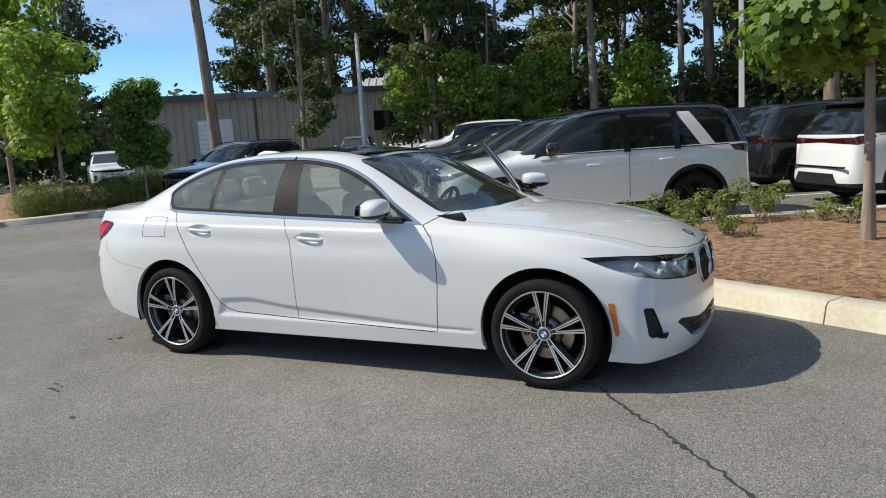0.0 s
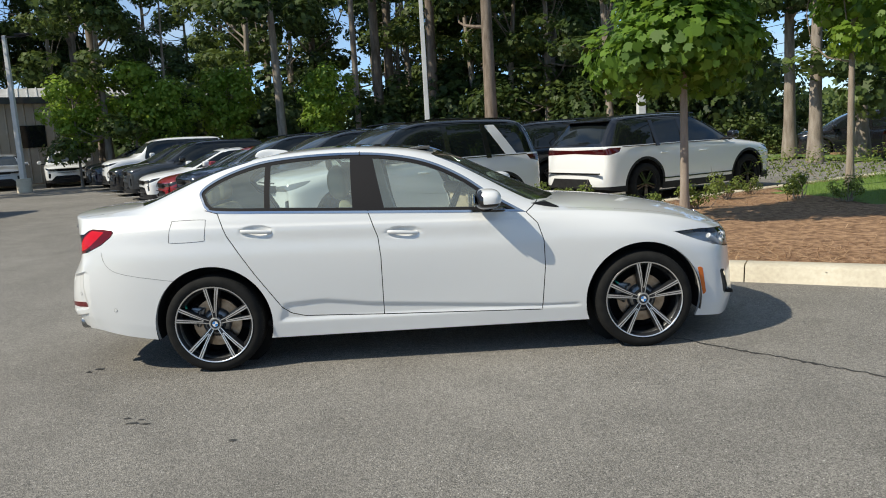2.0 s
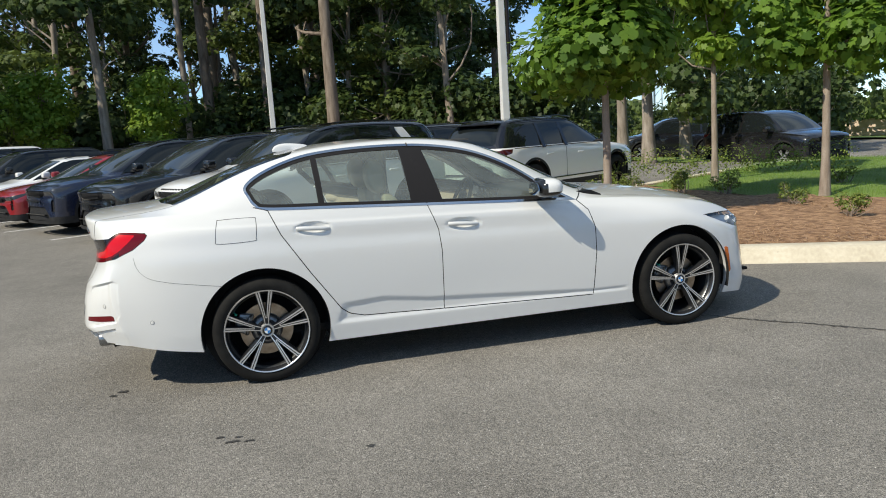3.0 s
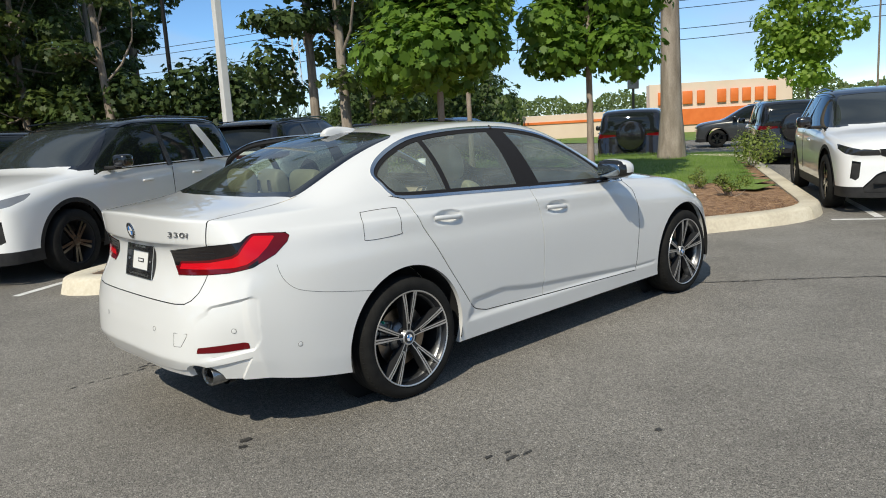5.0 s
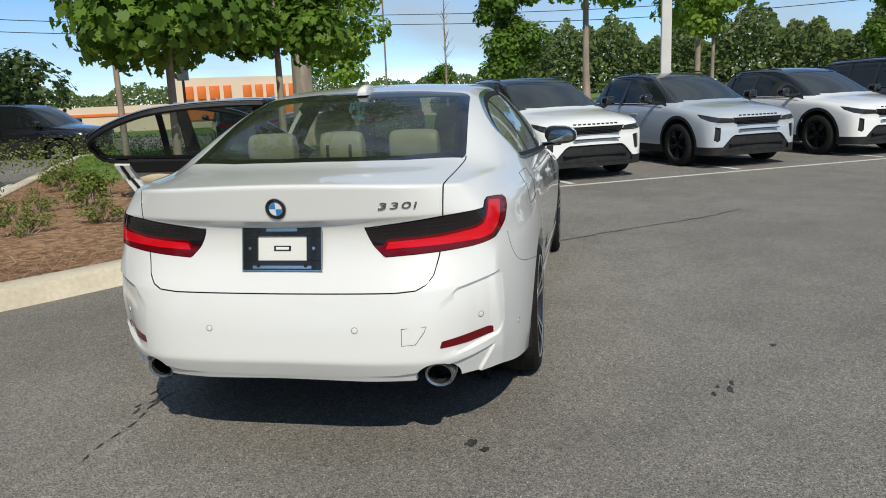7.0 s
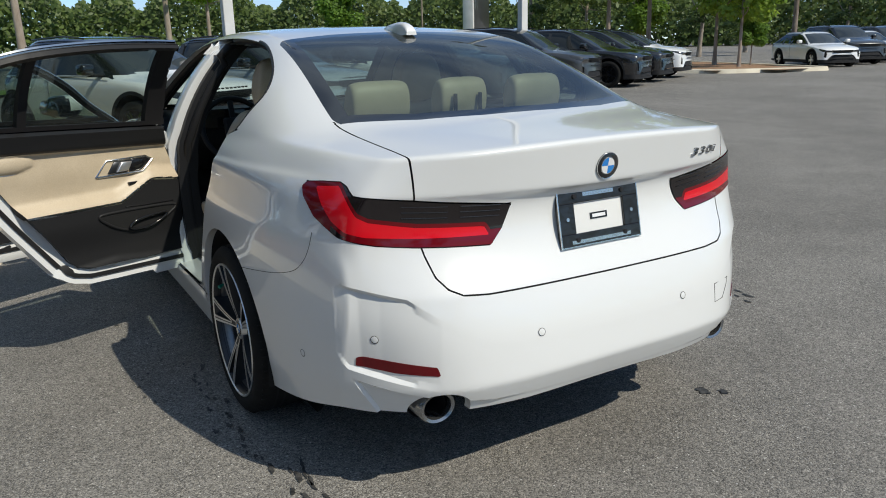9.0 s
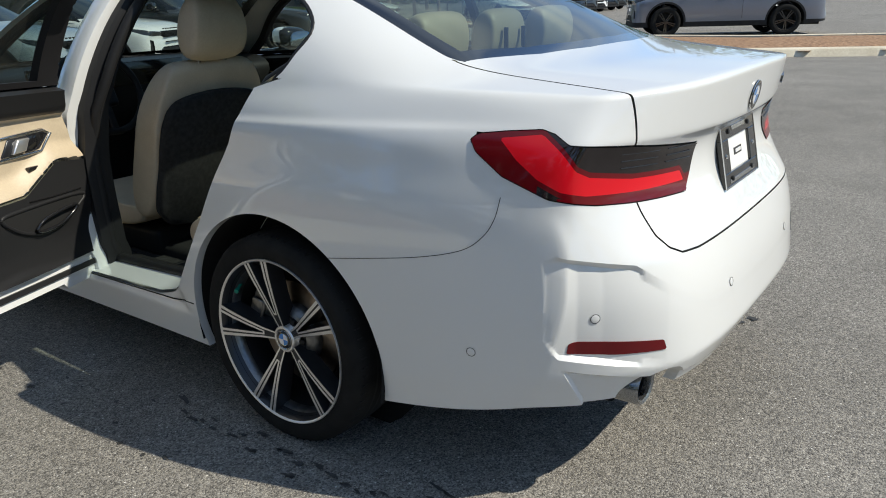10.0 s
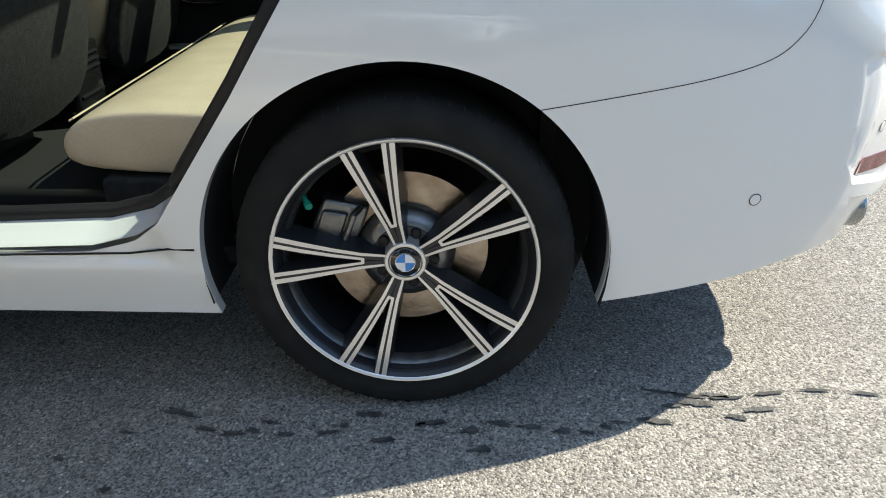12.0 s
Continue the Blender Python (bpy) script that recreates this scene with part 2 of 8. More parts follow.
M_POLE = varied("pale_concrete_pole", (0.60, 0.60, 0.58), (0.70, 0.70, 0.68), 2, 0.7, 0.1, 40)
M_LINE = varied("white_line_paint", (0.62, 0.62, 0.60), (0.78, 0.78, 0.76), 8, 0.8, 0.2, 80, fine=0.3)
M_STAIN = varied("damp_stain", (0.020, 0.019, 0.018), (0.070, 0.068, 0.065), 38, 0.65, 0.4, 140)
M_SEALER = varied("crack_sealer", (0.035, 0.034, 0.032), (0.05, 0.048, 0.046), 12, 0.8, 0.4, 90)
M_SHED = varied("beige_metal_siding", (0.36, 0.32, 0.26), (0.42, 0.38, 0.31), 1.2, 0.6, 0.1, 20)
M_TIN = varied("galvanised_roof", (0.60, 0.61, 0.62), (0.72, 0.73, 0.74), 1.5, 0.4, 0.1, 20, metal=0.3)
M_PEACH = varied("peach_wall", (0.70, 0.55, 0.44), (0.76, 0.61, 0.50), 0.2, 0.9, 0.05, 4)
M_ORANGE = varied("orange_sign", (0.72, 0.16, 0.03), (0.78, 0.19, 0.04), 1.0, 0.6, 0.05, 4)
M_DARKGLASS = principled("dark_car_glass", (0.010, 0.013, 0.014), 0.03, 0.0, 0.0, 0.6)
M_PLASTIC = varied("black_plastic", (0.016, 0.016, 0.017), (0.026, 0.026, 0.027), 12, 0.6, 0.1, 200)
M_PLASTIC.node_tree.nodes["Principled BSDF"].inputs["Specular IOR Level"].default_value = 0.25
M_CARWHITE = principled("white_suv_paint", (0.80, 0.81, 0.81), 0.3, 0.0, 1.0)
M_CARBLACK = principled("black_suv_paint", (0.010, 0.010, 0.012), 0.2, 0.0, 1.0)
M_CARGREY = principled("dark_grey_suv_paint", (0.055, 0.058, 0.062), 0.3, 0.3, 1.0)
M_CARBLUE = principled("blue_grey_suv_paint", (0.52, 0.57, 0.63), 0.3, 0.2, 1.0)
M_CARSLATE = principled("slate_suv_paint", (0.20, 0.22, 0.27), 0.3, 0.35, 1.0)
M_CARNAVY = principled("navy_suv_paint", (0.016, 0.022, 0.048), 0.25, 0.2, 1.0)
M_CARSILVER = principled("silver_suv_paint", (0.42, 0.43, 0.44), 0.3, 0.5, 1.0)
M_CARRED = principled("red_car_paint", (0.26, 0.015, 0.02), 0.3, 0.0, 1.0)

# ---- mesh tools ----
def link_mesh(name, bm, mat, parent=None, label="", smooth=True):
    me = bpy.data.meshes.new(name)
    bm.to_mesh(me)
    bm.free()
    for p in me.polygons:
        p.use_smooth = smooth
    if smooth:
        me.set_sharp_from_angle(angle=radians(50))
    for m in (mat if isinstance(mat, (list, tuple)) else [mat]):
        me.materials.append(m)
    ob = new(name, me)
    if parent:
        ob.parent = parent
    if label:
        ob["label"] = label
    return ob


def part(name, bm, mat, parent, label="", smooth=True):
    return link_mesh(name, bm, mat, parent, label, smooth)


def sharp(ob, degrees=35):
    ob.data.set_sharp_from_angle(angle=radians(degrees))
    return ob


def thing(name, label, category, m=None, group="", kind=""):
    ob = new(name)
    if m is not None:
        ob.matrix_world = m
    return tagged(ob, label, category, group, kind)


def box_bm(x0, x1, y0, y1, z0, z1, bevel=0.0, segs=2, bm=None):
    bm2 = bmesh.new()
    bmesh.ops.create_cube(bm2, size=1)
    for v in bm2.verts:
        v.co = Vector(((x0 + x1) / 2 + v.co.x * (x1 - x0), (y0 + y1) / 2 + v.co.y * (y1 - y0), (z0 + z1) / 2 + v.co.z * (z1 - z0)))
    if bevel:
        bmesh.ops.bevel(bm2, geom=bm2.edges[:], offset=bevel, segments=segs, affect="EDGES", profile=0.5)
    if bm is None:
        return bm2
    return absorb(bm, bm2)


def absorb(bm, other, m=None):
    """Adds other's geometry to bm and frees it."""
    if m is not None:
        other.transform(m)
    tmp = bpy.data.meshes.new("tmp")
    other.to_mesh(tmp)
    other.free()
    bm.from_mesh(tmp)
    bpy.data.meshes.remove(tmp)
    return bm


def lathe(profile, segs=48, close=False, axis="y"):
    """A solid of revolution from (radius, along) pairs about the y or z axis."""
    bm = bmesh.new()
    rings = []
    for k in range(segs):
        a = 2 * math.pi * k / segs
        c, s = math.cos(a), math.sin(a)
        rings.append([bm.verts.new((r * c, h, r * s) if axis == "y" else (r * c, r * s, h)) for r, h in profile])
    n = len(profile)
    for k in range(segs):
        a, b = rings[k], rings[(k + 1) % segs]
        for i in range(n if close else n - 1):
            j = (i + 1) % n
            bm.faces.new((a[i], a[j], b[j], b[i]))
    bmesh.ops.remove_doubles(bm, verts=bm.verts[:], dist=1e-6)
    bmesh.ops.recalc_face_normals(bm, faces=bm.faces[:])
    return bm


def tube(points, radius, segs=8, r_end=None, caps=True):
    """A round tube along points; radius may taper to r_end."""
    bm = bmesh.new()
    pts = [Vector(p) for p in points]
    rings = []
    up = Vector((0.3, 0.2, 1)).normalized()
    for i, p in enumerate(pts):
        d = (pts[min(i + 1, len(pts) - 1)] - pts[max(i - 1, 0)]).normalized()
        a = d.cross(up)
        if a.length < 0.05:
            a = d.cross(Vector((1, 0, 0)))
        a.normalize()
        b = d.cross(a)
        f = i / max(1, len(pts) - 1)
        r = radius if r_end is None else radius * (1 - f) + r_end * f
        rings.append([bm.verts.new(p + (a * math.cos(2 * math.pi * k / segs) + b * math.sin(2 * math.pi * k / segs)) * r) for k in range(segs)])
    for u, w in zip(rings, rings[1:]):
        for k in range(segs):
            bm.faces.new((u[k], u[(k + 1) % segs], w[(k + 1) % segs], w[k]))
    if caps:
        bm.faces.new(rings[0])
        bm.faces.new(rings[-1][::-1])
    bmesh.ops.recalc_face_normals(bm, faces=bm.faces[:])
    return bm


def prism(outline, z0, z1, bevel=0.0, segs=2, axis="z"):
    """An outline of (a, b) pairs pushed from z0 to z1 along an axis: z: (x, y); y: (x, z); x: (y, z)."""
    bm = bmesh.new()
    put = {"z": lambda a, b, c: (a, b, c), "y": lambda a, b, c: (a, c, b), "x": lambda a, b, c: (c, a, b)}[axis]
    lo = [bm.verts.new(put(a, b, z0)) for a, b in outline]
    hi = [bm.verts.new(put(a, b, z1)) for a, b in outline]
    n = len(outline)
    bm.faces.new(lo[::-1])
    bm.faces.new(hi)
    for i in range(n):
        bm.faces.new((lo[i], lo[(i + 1) % n], hi[(i + 1) % n], hi[i]))
    bmesh.ops.recalc_face_normals(bm, faces=bm.faces[:])
    if bevel:
        bmesh.ops.bevel(bm, geom=bm.edges[:], offset=bevel, segments=segs, affect="EDGES", profile=0.5)
    return bm


def curve_through(pts, n=8, closed=True):
    """Points along a smooth Catmull-Rom curve through pts."""
    out = []
    P = [Vector(p) for p in pts]
    N = len(P)
    for i in range(N if closed else N - 1):
        if closed:
            a, b, c, d = P[i - 1], P[i], P[(i + 1) % N], P[(i + 2) % N]
        else:
            a, b, c, d = P[max(i - 1, 0)], P[i], P[i + 1], P[min(i + 2, N - 1)]
        for k in range(n):
            t = k / n
            out.append(tuple(0.5 * ((2 * b) + (c - a) * t + (2 * a - 5 * b + 4 * c - d) * t * t + (3 * b - a - 3 * c + d) * t ** 3)))
    if not closed:
        out.append(tuple(P[-1]))
    return out


def subdivided(verts, faces, levels, creases=()):
    """The Catmull-Clark surface of a cage, as vertex and face lists."""
    me = bpy.data.meshes.new("cage")
    me.from_pydata(verts, [], faces)
    if creases:
        want = {tuple(sorted(e)): w for e, w in creases}
        at = me.attributes.new("crease_edge", "FLOAT", "EDGE")
        for e in me.edges:
            at.data[e.index].value = want.get(tuple(sorted(e.vertices)), 0.0)
    ob = new("cage", me)
    mod = ob.modifiers.new("s", "SUBSURF")
    mod.levels = mod.render_levels = levels
    mod.boundary_smooth = "PRESERVE_CORNERS"
    ev = ob.evaluated_get(bpy.context.evaluated_depsgraph_get())
    out = ev.to_mesh()
    vs = [v.co.copy() for v in out.vertices]
    fs = [tuple(p.vertices) for p in out.polygons]
    ev.to_mesh_clear()
    bpy.data.objects.remove(ob)
    bpy.data.meshes.remove(me)
    return vs, fs


def sdist(P, poly):
    """Signed distance of 2D points (n, 2) from a closed polygon; negative inside."""
    P = np.asarray(P, float)
    A = np.asarray(poly, float)
    B = np.roll(A, -1, 0)
    d = np.full(len(P), 1e9)
    inside = np.zeros(len(P), bool)
    for a, b in zip(A, B):
        e = b - a
        w = P - a
        t = np.clip((w @ e) / max(e @ e, 1e-12), 0, 1)
        d = np.minimum(d, np.hypot(*(w - t[:, None] * e).T))
        c = (a[1] > P[:, 1]) != (b[1] > P[:, 1])
        with np.errstate(divide="ignore", invalid="ignore"):
            xs = (b[0] - a[0]) * (P[:, 1] - a[1]) / (b[1] - a[1]) + a[0]
        inside ^= c & (P[:, 0] < xs)
    return np.where(inside, -d, d)


def knife(bm, fun, level=0.0):
    """Splits the faces of bm along fun == level; fun takes an (n, 3) array."""
    bm.verts.ensure_lookup_table()
    co = np.array([v.co[:] for v in bm.verts])
    f = fun(co) - level
    f[np.abs(f) < 1e-7] = 1e-7
    bm.verts.index_update()
    fresh = set()
    for e in list(bm.edges):
        a, b = e.verts
        fa, fb = f[a.index], f[b.index]
        if fa * fb < 0 and abs(fa) < 0.2 and abs(fb) < 0.2:
            _, nv = bmesh.utils.edge_split(e, a, fa / (fa - fb))
            fresh.add(nv)
    todo = set()
    for v in fresh:
        todo.update(v.link_faces)
    for fc in todo:
        vs = [v for v in fc.verts if v in fresh]
        if len(vs) == 2:
            try:
                bmesh.utils.face_split(fc, vs[0], vs[1])
            except ValueError:
                pass


def pick(bm, test):
    """The faces whose centres pass test, which takes an (n, 3) array and gives booleans."""
    faces = bm.faces[:]
    c = np.array([f.calc_center_median()[:] for f in faces])
    ok = test(c)
    return [f for f, k in zip(faces, ok) if k]


def lift_out(bm, faces):
    """Moves faces out of bm into a bmesh of their own."""
    out = bmesh.new()
    seen = {}
    for f in faces:
        vs = []
        for v in f.verts:
            if v not in seen:
                seen[v] = out.verts.new(v.co)
                seen[v].normal = v.normal
            vs.append(seen[v])
        nf = out.faces.new(vs)
        nf.material_index = f.material_index
    bmesh.ops.delete(bm, geom=faces, context="FACES")
    return out


def mirrored(bm):
    out = bm.copy()
    for v in out.verts:
        v.co.y = -v.co.y
    bmesh.ops.reverse_faces(out, faces=out.faces[:])
    return out


def push(bm, d):
    """Moves a sheet along its normals."""
    bm.normal_update()
    mv = [(v, v.normal * d) for v in bm.verts]
    for v, n in mv:
        v.co += n


def thicken(bm, d, way=None):
    """Gives a sheet a back, d behind it."""
    bm.normal_update()
    back = {v: bm.verts.new(v.co - (way if way is not None else v.normal) * d) for v in bm.verts[:]}
    for f in bm.faces[:]:
        bm.faces.new([back[v] for v in reversed(f.verts)])
    for e in [e for e in bm.edges if len(e.link_faces) == 1 and e.verts[0] in back and e.verts[1] in back]:
        a, b = e.verts
        try:
            bm.faces.new((b, a, back[a], back[b]))
        except ValueError:
            pass
    bmesh.ops.recalc_face_normals(bm, faces=bm.faces[:])
    return bm

from mathutils.bvhtree import BVHTree

# ---- the white sedan ----
# stations from the tail to the nose: belt (x, y, z), roof rail or pillar (x, y, z), centre line (x, z)
BELT = [(-2.27, .70, 1.045), (-2.06, .755, 1.055), (-1.86, .785, 1.055), (-1.62, .81, 1.053), (-1.40, .83, 1.047), (-1.10, .845, 1.033),
        (-.70, .855, 1.013), (-.30, .858, .993), (.10, .858, .972), (.40, .852, .958), (.66, .84, .946), (.90, .815, .938), (1.15, .795, .922),
        (1.43, .78, .893), (1.70, .745, .845), (1.90, .69, .785), (2.03, .62, .725)]
RAIL = [(-2.33, .50, 1.07), (-2.10, .57, 1.085), (-1.90, .635, 1.10), (-1.65, .61, 1.215), (-1.40, .585, 1.32), (-1.10, .57, 1.392),
        (-.70, .572, 1.418), (-.30, .58, 1.412), (.08, .59, 1.36), (.38, .645, 1.20), (.70, .715, 1.00), (.93, .66, .958), (1.17, .60, .945),
        (1.45, .56, .918), (1.73, .52, .870), (1.95, .46, .805), (2.10, .40, .735)]
MID = [(-2.475, 1.075), (-2.27, 1.095), (-2.03, 1.105), (-1.75, 1.222), (-1.45, 1.335), (-1.13, 1.412), (-.72, 1.442), (-.30, 1.442), (.12, 1.395),
       (.52, 1.20), (.97, .985), (1.09, .988), (1.30, .972), (1.55, .935), (1.82, .882), (2.03, .815), (2.18, .738)]
# levels from the bottom edge up: heights at the tail's middle, rear corner, side, front corner, nose, and half width on the doors
ZT = [.335, .415, .53, .60, .668, .80, .915, .932]
ZC = [.31, .40, .52, .60, .675, .80, .90, .95]
ZS = [.205, .295, .42, .55, .68, .80, .895, .945]
ZF = [.165, .25, .36, .46, .54, .62, .67, .70]
XT = [-2.505, -2.545, -2.53, -2.512, -2.488, -2.415, -2.412, -2.452]
YC = [.800, .812, .812, .806, .800, .79, .785, .765]
XC = [-2.215, -2.245, -2.280, -2.300, -2.295, -2.275, -2.27, -2.275]
WS = [.876, .889, .900, .905, .905, .902, .896, .888]
XN = [2.20, 2.235, 2.225, 2.22, 2.215, 2.21, 2.20, 2.19]
YF = [.80, .815, .815, .805, .785, .755, .72, .675]
XF = [1.97, 1.985, 1.975, 1.97, 1.97, 1.98, 2.0, 2.015]


def lerp(a, b, t):
    return a + (b - a) * t


REAR_Y = (0.0, 0.25, 0.42, 0.50, 0.58, 0.65)
NOSE_Y = (0.0, 0.20, 0.34, 0.42, 0.50, 0.57)


def sedan_cage():
    nb = len(BELT)
    cols = []
    for y in REAR_Y:
        g = y / 0.70
        col = [(lerp(XT[k], XC[k], g ** (4.6 if k < 5 else 3.4)), g * YC[k], lerp(ZT[k], ZC[k], g)) for k in range(8)]
        cols.append(col + [(lerp(MID[0][0], BELT[0][0], g ** 4), y, lerp(1.075, 1.045, g * g))])
    for j, (x, y, z) in enumerate(BELT):
        if j == 0:
            cols.append([(XC[k], YC[k], ZC[k]) for k in range(8)] + [(x, y, z)])
        elif j == nb - 1:
            cols.append([(XF[k], YF[k], ZF[k]) for k in range(8)] + [(x, y, z)])
        else:
            tail = max(0.0, min(1.0, (-1.55 - x) / 0.72))
            nose = max(0.0, min(1.0, (x - 1.45) / 0.55))
            col = []
            for k in range(8):
                w = WS[k] + 0.011 * math.exp(-((abs(x) - 1.43) / 0.34) ** 2) * (1 if k < 6 else 0.4)
                w -= 0.012 * math.exp(-((x + .1) / .55) ** 2) * math.exp(-((k - 2.2) / 1.1) ** 2)
                zz = ZS[k]
                if k >= 5:
                    zz += (z - 0.99) * (0.3, 0.7, 0.9)[k - 5]
                if tail:
                    zz, w = lerp(zz, ZC[k], tail ** (1.25 if k < 2 else 0.8)), lerp(w, YC[k], tail ** 3.0)
                if nose:
                    zz, w = lerp(zz, ZF[k], nose), lerp(w, YF[k], nose ** 2.2)
                if k > 5:
                    w = min(w, lerp(w, y, (k - 5) / 4.5))
                col.append((x, w, zz))
            cols.append(col + [(x, y, z)])
    for y in reversed(NOSE_Y):
        g = y / 0.62
        col = [(lerp(XN[k], XF[k], g ** 2.8), g * YF[k], ZF[k]) for k in range(8)]
        cols.append(col + [(lerp(MID[-1][0], BELT[-1][0], g ** 2.4), y, lerp(.738, .725, g))])
    verts, faces = [], []
    idx = []
    for c in cols:
        idx.append([len(verts) + i for i in range(9)])
        verts += c
    for a, b in zip(idx, idx[1:]):
        for k in range(8):
            faces.append((a[k], a[k + 1], b[k + 1], b[k]))
    # top: rows from the belt over the rail to the centre line
    top = []
    for j in range(nb):
        ids = [idx[6 + j][8]]
        if j == 0:
            ids += [c[8] for c in reversed(idx[:6])]
        elif j == nb - 1:
            ids += [c[8] for c in idx[-6:]]
        else:
            b, r, m = Vector(BELT[j]), Vector(RAIL[j]), Vector((MID[j][0], 0, MID[j][1]))
            line = []
            for t in (0.14, 0.56):
                p = b.lerp(r, t)
                if 3 <= j <= 9:
                    bow = 0.04 * math.sin(math.pi * t)
                    p += Vector((0, bow, bow * 0.3))
                line.append(p)
            line.append(r)
            for t in (0.17, 0.5):
                p = r.lerp(m, t)
                p.z = lerp(r.z, m.z, 1 - (1 - t) ** 2)
                p.x = lerp(r.x, m.x, 1 - (1 - t) ** 1.8)
                line.append(p)
            for p in line + [m]:
                verts.append(tuple(p))
                ids.append(len(verts) - 1)
        top.append(ids)
    for a, b in zip(top, top[1:]):
        for i in range(6):
            faces.append((a[i], a[i + 1], b[i + 1], b[i]))
    return verts, faces, idx, top


def mirror_cage(verts, faces):
    """Both halves of a cage whose middle lies on y = 0."""
    vs, back = list(verts), {}
    for i, v in enumerate(verts):
        if abs(v[1]) < 1e-9:
            back[i] = i
        else:
            back[i] = len(vs)
            vs.append((v[0], -v[1], v[2]))
    return vs, list(faces) + [tuple(back[i] for i in reversed(f)) for f in faces]


def half_surface(verts, faces, levels, creases=()):
    """The half y >= 0 of the smooth surface of a mirrored cage."""
    n = len(verts)
    vs, fs = mirror_cage(verts, faces)
    pos = {}
    for i, v in enumerate(vs):
        pos[tuple(round(c, 6) for c in v)] = i
    more = list(creases)
    for (a, b), w in creases:
        ma, mb = (pos.get((round(verts[q][0], 6), round(-verts[q][1], 6), round(verts[q][2], 6))) for q in (a, b))
        more.append(((ma, mb), w))
    sv, sf = subdivided(vs, fs, levels, more)
    bm = bmesh.new()
    keep = {}
    for f in sf:
        if sum(sv[i].y for i in f) > 1e-6:
            q = []
            for i in f:
                if i not in keep:
                    c = sv[i]
                    keep[i] = bm.verts.new((c.x, max(c.y, 0.0), c.z))
                q.append(keep[i])
            bm.faces.new(q)
    bm.normal_update()
    c = sum((f.normal.y * f.calc_area() for f in bm.faces))
    if c < 0:
        bmesh.ops.reverse_faces(bm, faces=bm.faces[:])
    return bm


cv, cf, cidx, ctop = sedan_cage()
CREASE = []
for a, b in zip(cidx[:6], cidx[1:7]):
    CREASE += [((a[8], b[8]), 0.7), ((a[7], b[7]), 0.6), ((a[4], b[4]), 0.5), ((a[1], b[1]), 0.5)]
for a, b in zip(cidx[7:-7], cidx[8:-6]):
    CREASE += [((a[1], b[1]), 0.6)]
for k in range(5):
    CREASE.append(((cidx[6][k], cidx[6][k + 1]), (.8, .9, .9, .8, .5)[k]))
shell = half_surface(cv, cf, 4, CREASE)



# outlines on the side, in x and z
WINDOWS = curve_through([(-1.462, 1.125), (-1.428, 1.075), (-1.352, 1.047), (-.92, 1.025), (-.37, .997), (.18, .969), (.645, .946), (.672, .940), (.465, 1.062), (.28, 1.192),
                         (.092, 1.288), (-.10, 1.346), (-.365, 1.383), (-.71, 1.390), (-1.015, 1.371), (-1.205, 1.332), (-1.385, 1.262), (-1.48, 1.19)], 5)
FRONT_DOOR = [(-.303, .323), (-.300, .709), (-.312, .84), (-.367, 1.0), (-.425, 1.42), (.30, 1.42), (.80, 1.02), (.668, .944), (.737, .873), (.772, .759), (.775, .59), (.748, .294)]
REAR_DOOR = [(-.303, .323), (-.300, .709), (-.312, .84), (-.367, 1.0), (-.425, 1.42), (-1.60, 1.42), (-1.60, 1.10), (-1.43, 1.068), (-1.354, 1.046), (-1.291, .897),
             (-1.131, .645), (-.967, .408), (-.915, .367), (-.824, .343)]
TAIL_LAMP = [(.36, .902), (.52, .920), (.70, .938), (.93, .952), (.965, .975), (1.00, .984), (1.10, .979), (1.185, .972), (1.212, .958), (1.20, .930), (1.13, .880), (1.0, .833), (.84, .812), (.70, .802), (.43, .788), (.395, .83)]
HEAD_LAMP = [(.14, .705), (.5, .735), (.85, .752), (1.19, .758), (1.13, .735), (1.0, .69), (.85, .65), (.6, .612), (.35, .592), (.14, .588)]
REFLECTOR = [(.598, .452), (.605, .478), (.760, .496), (.778, .493), (.778, .466), (.70, .455)]
LID = [(-.2, .664), (.44, .666), (.515, .672), (.552, .690), (.577, .722), (.592, .78), (.605, .85), (.612, .95), (.615, 1.06), (.632, 1.10), (.632, 1.3), (-.2, 1.3)]
REAR_GLASS = [(-2.035, -.1), (-2.03, .15), (-1.995, .38), (-1.905, .622), (-1.86, .628), (-1.5, .588), (-1.20, .556), (-1.165, .535), (-1.13, .3), (-1.12, -.1)]
WINDSCREEN = [(.965, -.1), (.94, .25), (.86, .5), (.735, .685), (.69, .69), (.38, .628), (.10, .565), (.065, .53), (.105, .3), (.12, -.1)]
SUNROOF = [(-.62, -.1), (-.62, .36), (-.58, .40), (-.02, .43), (.03, .40), (.055, .2), (.06, -.1)]
HOOD = [(.9, -.1), (.9, .47), (.78, .70), (.95, .727), (1.3, .70), (1.65, .66), (1.95, .56), (2.06, .44), (2.13, .30), (2.17, .1), (2.17, -.1)]
KIDNEY = [(.022, .60), (.035, .69), (.07, .712), (.215, .708), (.27, .67), (.285, .61), (.25, .535), (.19, .515), (.06, .52)]
INTAKE = [(-.1, .36), (.36, .345), (.56, .375), (.60, .36), (.48, .26), (.40, .235), (-.1, .23)]
VENT = [(.745, .468), (.785, .476), (.795, .465), (.79, .325), (.775, .305), (.71, .305), (.703, .32)]
MARKER = [(1.795, .512), (1.815, .515), (1.83, .506), (1.853, .345), (1.848, .33), (1.832, .326)]


def arch(P, x0, r=0.385):
    return np.hypot(P[:, 0] - x0, P[:, 2] - 0.325) - r


def on(cond, f):
    return np.where(cond, f, 1.0)


def xz(P):
    return P[:, (0, 2)]


